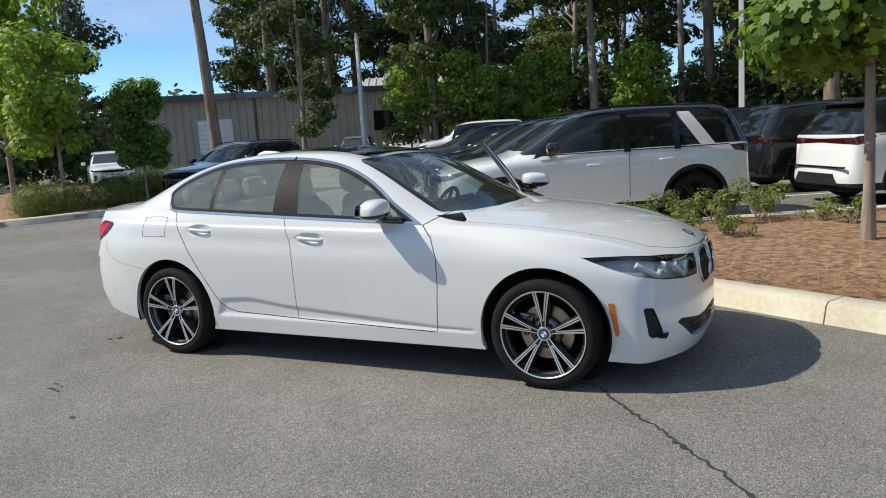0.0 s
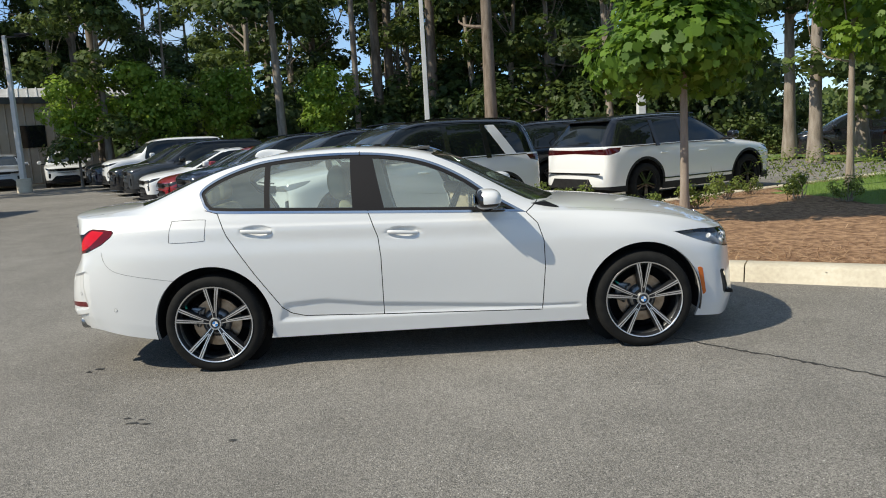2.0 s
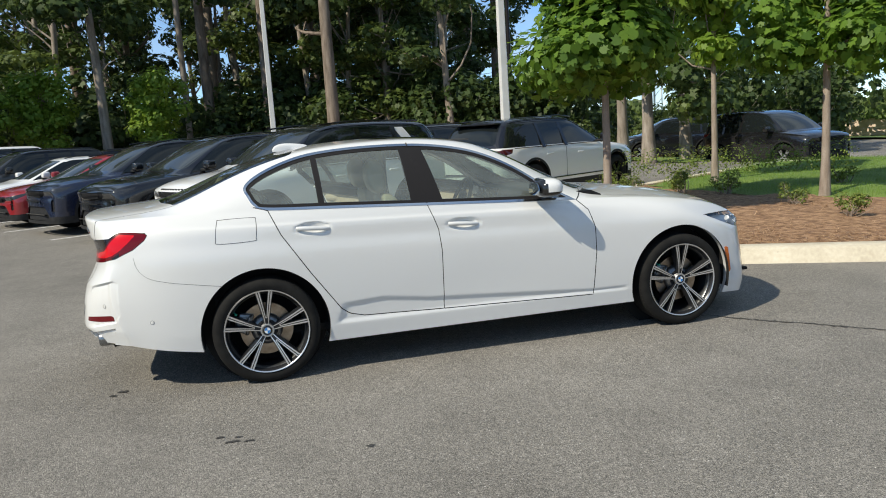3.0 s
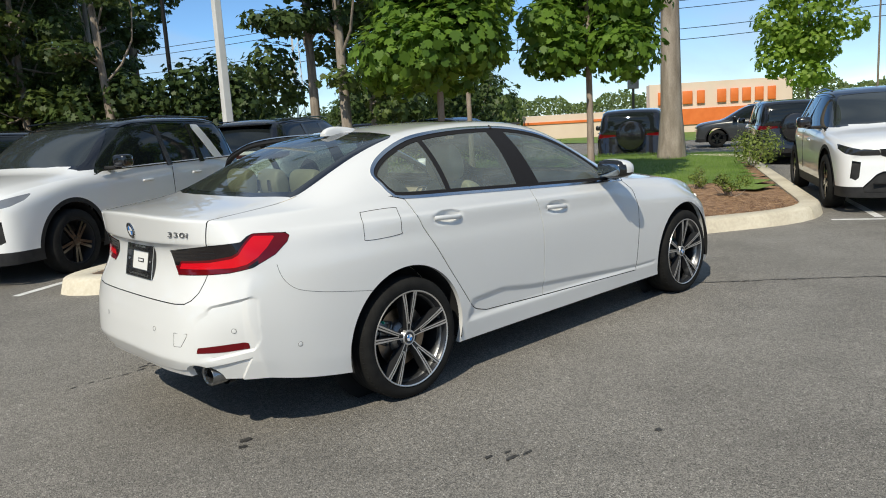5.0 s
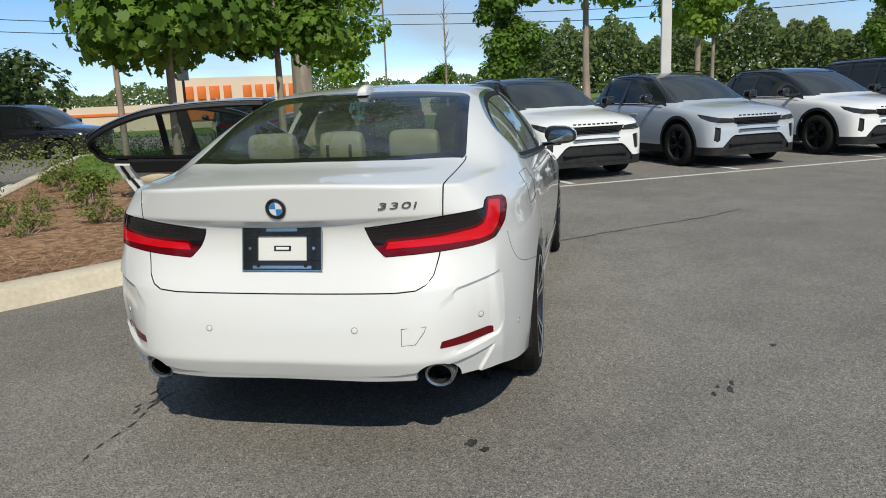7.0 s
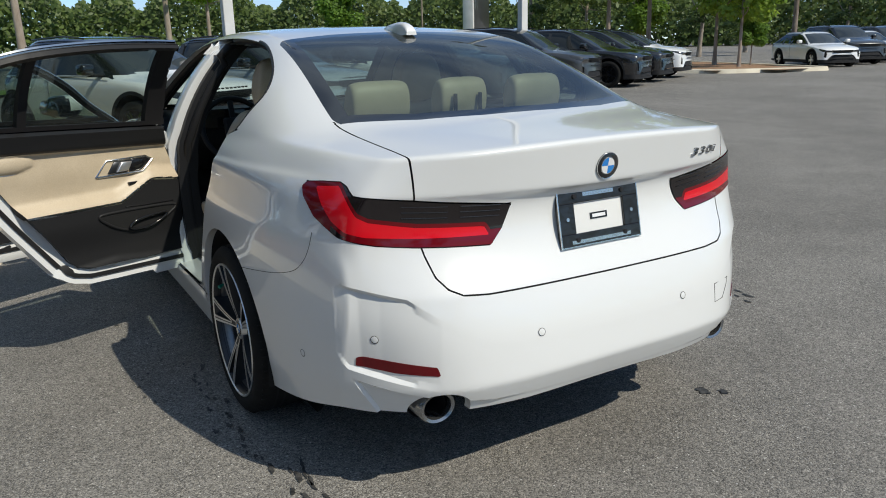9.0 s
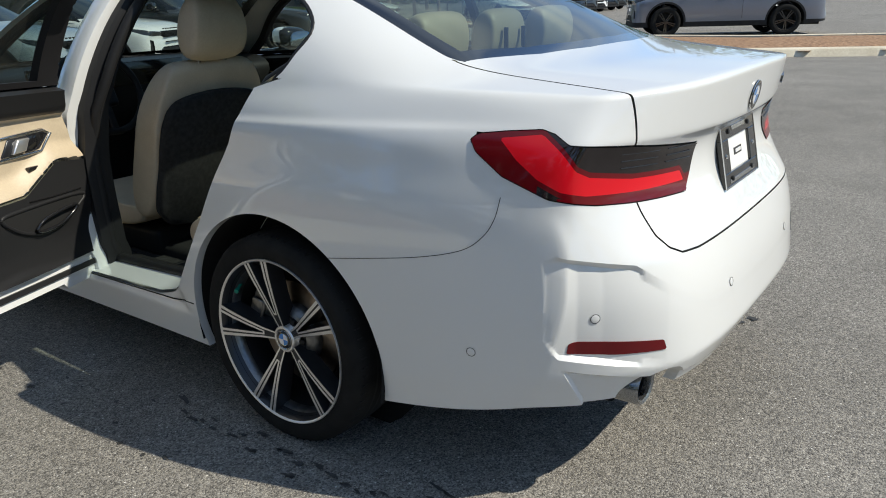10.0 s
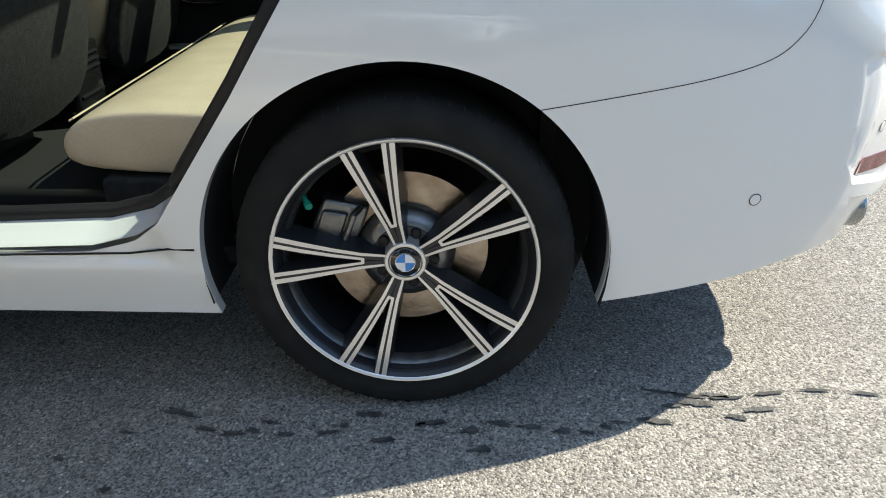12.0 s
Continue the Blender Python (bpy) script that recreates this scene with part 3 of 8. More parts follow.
F_ARCH_R = lambda P: on((P[:, 1] > .5) & (P[:, 0] < 0), arch(P, -1.4255))
F_ARCH_F = lambda P: on((P[:, 1] > .5) & (P[:, 0] > 0), arch(P, 1.4255))
F_WIN = lambda P: on(P[:, 1] > .42, sdist(xz(P), WINDOWS))
F_FD = lambda P: on(P[:, 1] > .42, sdist(xz(P), FRONT_DOOR))
F_RD = lambda P: on(P[:, 1] > .42, sdist(xz(P), REAR_DOOR))
F_LAMP = lambda P: on(P[:, 0] < -1.9, sdist(np.stack([P[:, 1] + P[:, 0] + 2.45, P[:, 2]], 1), TAIL_LAMP))
GLOW = [(1.125, .962), (1.0, .972), (.955, .935), (.915, .895), (.87, .879), (.70, .858), (.46, .844), (.44, .818), (.70, .828), (.88, .838), (.965, .851), (1.03, .878), (1.085, .918)]
F_RED = lambda P: on(P[:, 0] < -1.9, sdist(np.stack([P[:, 1] + P[:, 0] + 2.45, P[:, 2]], 1), GLOW))
F_HEAD = lambda P: on(P[:, 0] > 1.6, sdist(np.stack([P[:, 1] - P[:, 0] + 2.0, P[:, 2]], 1), HEAD_LAMP))
F_REFL = lambda P: on(P[:, 0] < -2.0, sdist(P[:, (1, 2)], REFLECTOR))
F_LID = lambda P: on(P[:, 0] < -1.88, sdist(P[:, (1, 2)], LID))
F_RG = lambda P: on((P[:, 2] > 1.04) & (P[:, 0] < -.9), sdist(P[:, :2], REAR_GLASS))
F_WS = lambda P: on((P[:, 2] > .9) & (P[:, 0] > -.2), sdist(P[:, :2], WINDSCREEN))
F_SUN = lambda P: on(P[:, 2] > 1.33, sdist(P[:, :2], SUNROOF))
F_HOOD = lambda P: on((P[:, 2] > .70) & (P[:, 0] > .7), sdist(P[:, :2], HOOD))
F_KID = lambda P: on(P[:, 0] > 2.0, sdist(P[:, (1, 2)], KIDNEY))
F_INT = lambda P: on(P[:, 0] > 2.0, sdist(P[:, (1, 2)], INTAKE))
F_VENT = lambda P: on(P[:, 0] > 1.85, sdist(P[:, (1, 2)], VENT))
F_MARK = lambda P: on((P[:, 1] > .6), sdist(xz(P), MARKER))
F_B1 = lambda P: on(P[:, 1] > .42, (P[:, 0] - (-.467 - (P[:, 2] - 1.0) * .05)))
F_B2 = lambda P: on(P[:, 1] > .42, (P[:, 0] - (-.257 - (P[:, 2] - 1.0) * .22)))
F_Q = lambda P: on(P[:, 1] > .42, (P[:, 0] + 1.04 - (1.35 - P[:, 2]) * .043))


F_EXH = lambda P: on(P[:, 0] < -2.2, np.hypot((P[:, 1] - .582) / 1.2, P[:, 2] - .328) - .066)

CUTS = [(F_ARCH_R, (0,)), (F_ARCH_F, (0,)), (F_FD, (-.0028, .0028)), (F_RD, (-.0028, .0028)), (F_WIN, (0, -.015, -.034)), (F_LAMP, (-.003, 0)), (F_RED, (0, .012)), (F_HEAD, (-.004, 0)), (F_REFL, (0,)), (F_EXH, (0,)),
        (F_LID, (-.0025, .0025)), (F_RG, (0, -.055)), (F_WS, (0, -.05)), (F_SUN, (0,)), (F_HOOD, (-.002, .002)), (F_KID, (0,)), (F_INT, (0,)), (F_VENT, (0,)), (F_MARK, (0,)),
        (F_B1, (0,)), (F_B2, (0,)), (F_Q, (-.018, .018))]
# hollows: behind the handles, and the facets of the rear bumper's corners
HOLLOW = [(1.02, .695), (.985, .710), (.71, .672), (.62, .630), (.43, .545), (.33, .522), (-.3, .513), (-.3, .372), (.40, .378), (.69, .418), (.97, .455), (1.02, .50)]
LIP = [(.955, .425), (.69, .390), (.40, .352), (-.3, .345), (-.3, .1), (.80, .1), (.87, .32)]
SKIRT = [(-1.0, .31), (-.95, .44), (-.70, .455), (-.40, .415), (.75, .335), (1.0, .33), (1.0, .30)]
HANDLES = [(-1.10, .921, .105, .040), (-.148, .864, .105, .040)]
for v in shell.verts:
    x, y, z = v.co
    for hx, hz, ra, rb in HANDLES:
        q = ((x - hx) / ra) ** 2 + ((z - hz) / rb) ** 2
        if q < 1 and y > .7:
            v.co.y -= .022 * (1 - q) ** .6
F_HOLLOW = lambda P: on(P[:, 0] < -1.9, sdist(np.stack([P[:, 1] + P[:, 0] + 2.45, P[:, 2]], 1), HOLLOW))
F_LIP = lambda P: on(P[:, 0] < -1.9, sdist(np.stack([P[:, 1] + P[:, 0] + 2.45, P[:, 2]], 1), LIP))
for fun in (F_HOLLOW, F_LIP):
    for lv in (0, -.010, -.022):
        knife(shell, fun, lv)
for v in shell.verts:
    x, y, z = v.co
    if y > .6 and -2.25 < x < .9 and .6 < z < 1.03:
        # a soft shoulder crease along the flank
        k = z - (.955 - .028 * (x + 1.4))
        fade = min(1, (x + 2.25) / .3, (.9 - x) / .5)
        v.co.y += .0065 * fade * (math.exp(-(k / .014) ** 2) if k > 0 else math.exp(-(k / .05) ** 2))
        v.co.y -= .004 * fade * math.exp(-((k + .10) / .05) ** 2)
P = np.array([v.co[:] for v in shell.verts])
hd, ld = F_HOLLOW(P), F_LIP(P)
sk = sdist(xz(P), SKIRT)
shell.normal_update()
for v, d, e, g in zip(shell.verts, hd, sk, ld):
    u = v.co.y + v.co.x + 2.45
    deep = .0005 + .0155 * min(1, max(0, (u - .58) / .24)) * min(1, max(.12, (1.02 - u) / .11))
    if d < 0 and v.co.x < -1.9:
        v.co -= v.normal * deep * min(1, -d / (.0099 if u > .68 else .0219))
    elif g < 0 and v.co.x < -1.9:
        v.co -= v.normal * .010 * min(1, max(.1, (u - .25) / .3)) * min(1, -g / .0099)
    if e < 0 and v.co.y > .7:
        v.co.y -= .011 * min(1, -e / .026)
shell.normal_update()
SKIN = BVHTree.FromBMesh(shell)


def flank(x, z):
    """The half width of the car's side at x and z."""
    hit = SKIN.ray_cast(Vector((x, 3, z)), Vector((0, -1, 0)))
    return hit[0].y if hit[0] else .8


def tail_x(y, z):
    hit = SKIN.ray_cast(Vector((-5, max(abs(y), .003), z)), Vector((1, 0, 0)))
    return hit[0].x if hit[0] else -2.4


def nose_x(y, z):
    hit = SKIN.ray_cast(Vector((5, max(abs(y), .003), z)), Vector((-1, 0, 0)))
    return hit[0].x if hit[0] else 2.2


def skin_at(p, d):
    """Where a ray from p along d meets the skin, and the normal there."""
    hit = SKIN.ray_cast(Vector(p), Vector(d).normalized())
    return hit[0], hit[1]


for fun, levels in CUTS:
    for lv in levels:
        knife(shell, fun, lv)


def sedan_kinds(C):
    """For each face centre the piece that it belongs to."""
    out = np.full(len(C), "body", dtype=object)
    fd, rd, win, lid = F_FD(C), F_RD(C), F_WIN(C), F_LID(C)
    hood = F_HOOD(C)
    out[np.abs(hood) < .002] = "gap"
    out[hood < -.002] = "hood"
    out[np.abs(lid) < .0025] = "gap"
    out[lid < -.0025] = "boot_lid"
    front = (fd < 0) & ((win < 0) | (C[:, 2] < .90) | (C[:, 2] < 1.0 - C[:, 0] * .06 - .025))
    rear = (rd < 0) & ((win < 0) | (C[:, 2] < 1.0 - C[:, 0] * .06 - .025))
    low = C[:, 2] < 1.06 - C[:, 0] * .05
    out[front] = "front_door"
    out[rear] = "rear_door"
    out[low & (np.abs(fd) < .0028)] = "gap"
    out[low & (np.abs(rd) < .0028) & (C[:, 0] > -1.44)] = "gap"
    pillar = (F_B1(C) > 0) & (F_B2(C) < 0)
    div = np.abs(F_Q(C)) < .018
    for name, side in (("front", fd < 0), ("rear", (rd < 0) & ~(fd < 0))):
        w = (win < 0) & side
        out[w] = name + "_chrome"
        out[w & (win < -.015)] = name + "_frame"
        out[w & (win < -.034) & ~pillar] = name + "_glass"
        out[w & (win < -.015) & pillar] = name + "_frame"
        if name == "rear":
            out[w & (win < -.015) & div] = "rear_frame"
            out[w & (win < -.034) & (F_Q(C) < -.018)] = "rear_quarter_glass"
    for f, edge, glass, d in ((F_RG, "rear_border", "rear_glass_pane", -.055), (F_WS, "screen_border", "windscreen", -.05)):
        v = f(C)
        out[v < 0] = edge
        out[v < d] = glass
    out[F_SUN(C) < 0] = "sunroof"
    lamp, head = F_LAMP(C), F_HEAD(C)
    split = (lid < -.0025)
    out[lamp < 0] = "gap"
    out[(lamp < -.003) & ~split] = "tail_lamp"
    out[(lamp < -.003) & split] = "lid_lamp"
    red = F_RED(C)
    for n in ("tail_lamp", "lid_lamp"):
        w = out == n
        out[w & (red < 0)] = n + "_glow"
        out[w & (red >= 0) & ((C[:, 2] < .835) | (C[:, 1] + C[:, 0] + 2.45 > 1.03) | (red < .012))] = n + "_red"
    out[head < 0] = "gap"
    out[head < -.004] = "head_lamp"
    for f, n in ((F_REFL, "reflector"), (F_KID, "kidney"), (F_INT, "intake"), (F_VENT, "vent"), (F_MARK, "marker")):
        out[f(C) < 0] = n
    out[F_EXH(C) < 0] = "none"
    out[(F_ARCH_R(C) < 0) | (F_ARCH_F(C) < 0)] = "none"
    return out


PIECES = {}
faces = shell.faces[:]
kinds = sedan_kinds(np.array([f.calc_center_median()[:] for f in faces]))
groups = {}
for f, k in zip(faces, kinds):
    groups.setdefault(k, []).append(f)
for k, fl in groups.items():
    if k != "none":
        b = bmesh.new()
        seen = {}
        for f in fl:
            vs = []
            for v in f.verts:
                if v not in seen:
                    seen[v] = b.verts.new(v.co)
                vs.append(seen[v])
            b.faces.new(vs)
        b.normal_update()
        PIECES[k] = b
shell.free()


def rim_in(bm, depth, inward=None, test=None):
    """Folds the open edges of a sheet inward, against its normals."""
    bm.normal_update()
    edges = [e for e in bm.edges if len(e.link_faces) == 1 and not all(v.co.y < 1e-5 for v in e.verts) and (test is None or all(test(v.co) for v in e.verts))]
    made = {}
    for e in edges:
        for v in e.verts:
            if v not in made:
                made[v] = v.co - (inward if inward is not None else v.normal) * depth
    made = {v: bm.verts.new(c) for v, c in made.items()}
    for e in edges:
        a, b = e.verts
        bm.faces.new((b, a, made[a], made[b]) if e.link_loops[0].vert is a else (a, b, made[b], made[a]))
    return bm


def near_arch(c):
    return c.y > .5 and (abs(math.hypot(c.x + 1.4255, c.z - .325) - .385) < .004 or abs(math.hypot(c.x - 1.4255, c.z - .325) - .385) < .004)


sedan = thing("sedan", "pearl white four-door sedan with two doors wide open", "car")
rim_in(PIECES["body"], .028, Vector((0, 1, 0)), near_arch)
rim_in(PIECES["body"], .03, Vector((-1, 0, 0)), lambda c: c.x < -2.2 and abs(math.hypot((c.y - .582) / 1.2, c.z - .328) - .066) < .004)
rim_in(PIECES["body"], .03, None, lambda c: c.z < .345 and not (c.x < -2.2 and abs(c.y - .582) < .15) and not near_arch(c) and (c.x < -1.7 or c.x > 1.7 or c.z < .215))
push(PIECES["gap"], -.005)
for k, d in (("kidney", -.03), ("intake", -.03), ("vent", -.007)):
    push(PIECES[k], d)
for k in ("front_glass", "rear_glass", "rear_quarter_glass"):
    push(PIECES[k], -.004)
for k in ("front_frame", "rear_frame"):
    for v in PIECES[k].verts:
        v.co.y -= .004
for k in ("front_chrome", "rear_chrome"):
    PIECES[k + "_raw"] = PIECES[k].copy()
    push(PIECES[k], .003)
    rim_in(PIECES[k], .008)
for k in ("reflector", "marker"):
    push(PIECES[k], .002)
    rim_in(PIECES[k], .008)
for k in PIECES:
    if "lamp" in k and k != "head_lamp":
        push(PIECES[k], .003)


def both(name, kind, mat, label="", parent=None):
    """One part on each side of the car."""
    return [part(name, b, mat, (parent or (sedan, sedan))[i], label) for i, b in enumerate((PIECES[kind].copy(), mirrored(PIECES[kind])))]


def whole(name, kind, mat, label=""):
    """One part across the middle of the car."""
    b = PIECES[kind].copy()
    absorb(b, mirrored(PIECES[kind]))
    bmesh.ops.remove_doubles(b, verts=[v for v in b.verts if abs(v.co.y) < 1e-4], dist=1e-4)
    return part(name, b, mat, sedan, label)


sharp(whole("body", "body", M_PAINT), 32)
whole("hood", "hood", M_PAINT)
boot_lid = whole("boot_lid", "boot_lid", M_PAINT)
whole("rear_window_border", "rear_border", M_BLACK)
whole("rear_window", "rear_glass_pane", M_GLASS, "tinted rear window")
whole("windscreen_border", "screen_border", M_BLACK)
whole("windscreen", "windscreen", M_GLASS, "clear windscreen")
whole("sunroof", "sunroof", M_BLACK, "black glass sunroof")
whole("lower_intake", "intake", M_SATIN, "black lower intake")
# the dark joints: all but the open door's on one flank
gap_right = mirrored(PIECES["gap"])
gap_left = PIECES["gap"].copy()
doomed = pick(gap_left, lambda C: (np.abs(F_FD(C)) < .008) | (np.abs(F_RD(C)) < .008))
bmesh.ops.delete(gap_left, geom=doomed, context="FACES")
absorb(gap_right, gap_left)
part("panel_joint", gap_right, M_UNDER, sedan, "dark joint between the panels")
backs = both("grille_backing", "kidney", M_SATIN)
both("side_vent", "vent", M_PLASTIC, "black side vent")
both("marker_lamp", "marker", M_AMBER, "amber side marker")
both("rear_reflector", "reflector", M_RED, "red rear reflector")
lamps = both("tail_lamp", "tail_lamp", M_SMOKE, "smoked and red tail lamp")
both("lamp_glow", "tail_lamp_glow", M_REDLIT, "bright red light bar", lamps)
both("lamp_edge", "tail_lamp_red", M_RED, "dark red lens", lamps)
lamps = both("lid_lamp", "lid_lamp", M_SMOKE, "smoked and red tail lamp")
both("lamp_glow", "lid_lamp_glow", M_REDLIT, "bright red light bar", lamps)
both("lamp_edge", "lid_lamp_red", M_RED, "dark red lens", lamps)
heads = both("headlight", "head_lamp", M_HEAD, "clear headlight")
tubs = PIECES["head_lamp"].copy()
push(tubs, -.05)
for b, h in ((tubs.copy(), heads[0]), (mirrored(tubs), heads[1])):
    part("lamp_tub", b, M_TUB, h)

# fine lines across the smoked part of each lamp
for sd in (1, -1):
    for name, u0, u1 in (("tail_lamp", .66, .86), ("lid_lamp", .40, .60)):
        holder = next(o for o in sedan.children if o.name.startswith(name) and (o.bound_box[0][1] + o.bound_box[6][1]) * sd > 0)
        for k in range(3):
            z = .876 + .016 * k
            pts = [(tail_x(y, z) - .0045, sd * y, z + (y - .45) * .06) for y in np.linspace(u0 * .62 + .11, u1 * .62 + .11, 6)]
            part("lamp_line", tube(pts, .0012, 5), M_GREYALLOY, holder)

# ---- wheels ----
def wheel_parts(parent, m, turn=0.0):
    """A tyre on a five-spoke alloy with split, diamond-cut spokes; the outer face looks along +y."""
    w = new("wheel")
    w.parent = parent
    w.matrix_local = m
    prof = [(.246, .085), (.256, .098), (.266, .103), (.285, .109), (.305, .108), (.320, .098), (.329, .085), (.332, .06), (.333, .03), (.333, -.03), (.332, -.06), (.329, -.09), (.31, -.11), (.27, -.112), (.246, -.10)]
    tyre = lathe(prof, 72)
    tread = bmesh.new()
    for k in range(72):
        a = 2 * math.pi * k / 72
        b = box_bm(-.0016, .0016, .05, .089, .322, .3308)
        absorb(tread, b, Matrix.Rotation(a, 4, "Y"))
    t = part("tyre", tyre, M_RUBBER, w)
    for y in (-.03, .0, .03):
        absorb(tread, lathe([(.3336, y - .004), (.3336, y + .004)], 48))
    part("tread", tread, M_UNDER, t)
    barrel = lathe([(.262, .098), (.264, .103), (.260, .107), (.254, .104), (.249, .09), (.238, .07), (.232, .03), (.226, -.05), (.236, -.10), (.25, -.105)], 72)
    part("rim", barrel, M_GREYALLOY, w, "dark grey alloy rim")
    part("rim_lip", lathe([(.2630, .1035), (.2615, .108), (.2575, .1075), (.2545, .1045)], 72), M_CUTALLOY, w, "bright machined rim edge")
    # five spokes, each of two arms that part from a U near the hub; a dark groove runs along each arm
    R_ = [.040, .086, .14, .20, .258]
    OUT_ = [.013, .0185, .029, .042, .0545]
    IN_ = [.0, .0012, .0085, .0175, .0275]
    TOP_ = [.073, .082, .091, .099, .104]
    for k in range(5):
        a0 = math.radians(90 + turn + 72 * k)
        spoke, face = bmesh.new(), bmesh.new()
        for s in (-1, 1):
            rings, strips = [], ([], [])
            for r, o, i, h in zip(R_, OUT_, IN_, TOP_):
                rings.append([spoke.verts.new(c) for c in ((r, h, s * i), (r, h, s * o), (r, h - .05, s * (o + .008)), (r, h - .05, s * max(0.0, i - .006)))])
                wd = o - i
                strips[0].append([face.verts.new((r, h + .0012, s * e)) for e in (o - wd * .42, o - .0008)])
                if r > .08:
                    strips[1].append([face.verts.new((r, h + .0012, s * e)) for e in (i + .0008, i + wd * .36)])
            for a, b in zip(rings, rings[1:]):
                for q in range(4):
                    if len({a[q], a[(q + 1) % 4], b[(q + 1) % 4], b[q]}) == 4:
                        spoke.faces.new((a[q], a[(q + 1) % 4], b[(q + 1) % 4], b[q]))
            for st in strips:
                for a, b in zip(st, st[1:]):
                    face.faces.new((a[0], a[1], b[1], b[0]))
        # the rounded end of the U
        c = [face.verts.new((.0865, .0832, z)) for z in (-.008, .008)] + [face.verts.new((.080, .0822, z)) for z in (.006, -.006)]
        face.faces.new(c)
        for b in (spoke, face):
            bmesh.ops.remove_doubles(b, verts=b.verts[:], dist=1e-5)
            bmesh.ops.recalc_face_normals(b, faces=b.faces[:])
            b.transform(Matrix.Rotation(-a0, 4, "Y"))
        for f in face.faces:
            f.normal_update()
            if f.normal.y < 0:
                f.normal_flip()
        sp = part("spoke", spoke, M_GREYALLOY, w, smooth=False)
        part("spoke_face", face, M_CUTALLOY, sp, "diamond-cut spoke face", smooth=False)
    hub = lathe([(0.0, .070), (.032, .070), (.034, .077), (.040, .077), (.043, .073), (.046, .05), (.060, .04), (.064, .01)], 40)
    part("hub", hub, M_CUTALLOY, w)
    part("hub_well", lathe([(.047, .052), (.066, .050), (.072, .03), (.074, .0)], 40), M_GREYALLOY, w)
    cap = roundel(w, .031, Matrix.Translation((0, .0765, 0)) @ Matrix.Rotation(radians(-90), 4, "X"))
    for k in range(5):
        a = math.radians(126 + turn + 72 * k)
        b = lathe([(0, .058), (.009, .058), (.011, .056), (.011, .03)], 12)
        b.transform(Matrix.Translation((.056 * math.cos(a), 0, .056 * math.sin(a))))
        part("wheel_bolt", b, M_SATIN, w)
    disc = lathe([(.07, .01), (.165, .01), (.165, -.012), (.07, -.012)], 48)
    part("brake_disc", disc, M_ALU, w, "steel brake disc")
    part("brake_hat", lathe([(.0, .048), (.072, .048), (.080, .042), (.096, .030), (.100, .012)], 40), M_HAT, w, "grey domed brake hat")
    part("rim_step", lathe([(.2405, .076), (.2335, .066), (.2310, .048), (.2335, .046)], 72), M_HAT, w)
    cal = prism([(.10, -.07), (.19, -.055), (.195, 0), (.19, .055), (.10, .07)], -.03, .035, .008, 2, "y")
    cal.transform(Matrix.Rotation(math.radians(-20), 4, "Y"))
    absorb(cal, prism([(.135, -.045), (.185, -.035), (.185, .035), (.135, .045)], .035, .048, .005, 2, "y"), Matrix.Rotation(math.radians(-20), 4, "Y"))
    absorb(cal, tube([(.115, .03, -.062), (.125, .052, -.05), (.125, .052, .05), (.115, .03, .062)], .007, 8), Matrix.Rotation(math.radians(-20), 4, "Y"))
    part("brake_caliper", cal, M_HAT, w, "grey brake caliper")
    v = tube([(.236, .06, 0), (.222, .085, 0)], .005, 8)
    absorb(v, tube([(.2225, .084, 0), (.216, .094, 0)], .0075, 8))
    v.transform(Matrix.Rotation(math.radians(-35), 4, "Y"))
    part("valve_cap", v, M_GREEN, w, "green valve cap")
    return w


def roundel(parent, r, m):
    """A round badge of plain quarters in blue and white with a dark ring."""
    e = part("badge", lathe([(0, -.004), (r, -.004), (r, .0), (r * .95, .0018), (0, .0018)], 40, axis="z"), M_BLACK, parent, "round blue and white badge")
    e.matrix_local = m
    for k in range(4):
        b = bmesh.new()
        n = 8
        c = b.verts.new((0, 0, .0024))
        ring = [b.verts.new((r * .62 * math.cos(math.pi / 2 * (k + i / n)), r * .62 * math.sin(math.pi / 2 * (k + i / n)), .0024)) for i in range(n + 1)]
        for i in range(n):
            b.faces.new((c, ring[i], ring[i + 1]))
        part("badge_quarter", b, M_BLUE if k % 2 else M_WHITE, e)
    part("badge_ring", lathe([(r * .96, .0016), (r * 1.0, .0022), (r * 1.01, 0)], 40, axis="z"), M_CHROME, e)
    part("badge_inner_ring", lathe([(r * .60, .0026), (r * .64, .003), (r * .66, .002)], 40, axis="z"), M_CHROME, e)
    return e


for sx in (-1.4255, 1.4255):
    for sy in (-1, 1):
        m = Matrix.Translation((sx, .806 * sy, .3215)) @ Matrix.Scale(.973, 4)
        if sy < 0:
            m = m @ Matrix.Rotation(math.pi, 4, "Z")
        wheel_parts(sedan, m, -14.5 if sx < 0 < sy else 0)

# wheel wells and underbody
for sx in (-1.4255, 1.4255):
    for sy in (-1, 1):
        b = bmesh.new()
        prev = None
        for k in range(33):
            a = math.radians(-14 + 208 * k / 32)
            p = [b.verts.new((sx + .387 * math.cos(a), sy * y, .325 + .387 * math.sin(a))) for y in (.668, .76, .893)]
            if prev:
                for i in range(2):
                    b.faces.new((prev[i], prev[i + 1], p[i + 1], p[i]))
            prev = p
        disc = [b.verts.new((sx + .387 * math.cos(math.radians(12 * k)), sy * .668, .325 + .387 * math.sin(math.radians(12 * k)))) for k in range(30)]
        b.faces.new(disc)
        part("wheel_well", b, M_UNDER, sedan)
b = box_bm(-2.05, 2.10, -.55, .55, .21, .34, .03)
box_bm(-1.02, 1.02, -.86, .86, .215, .29, .02, bm=b)
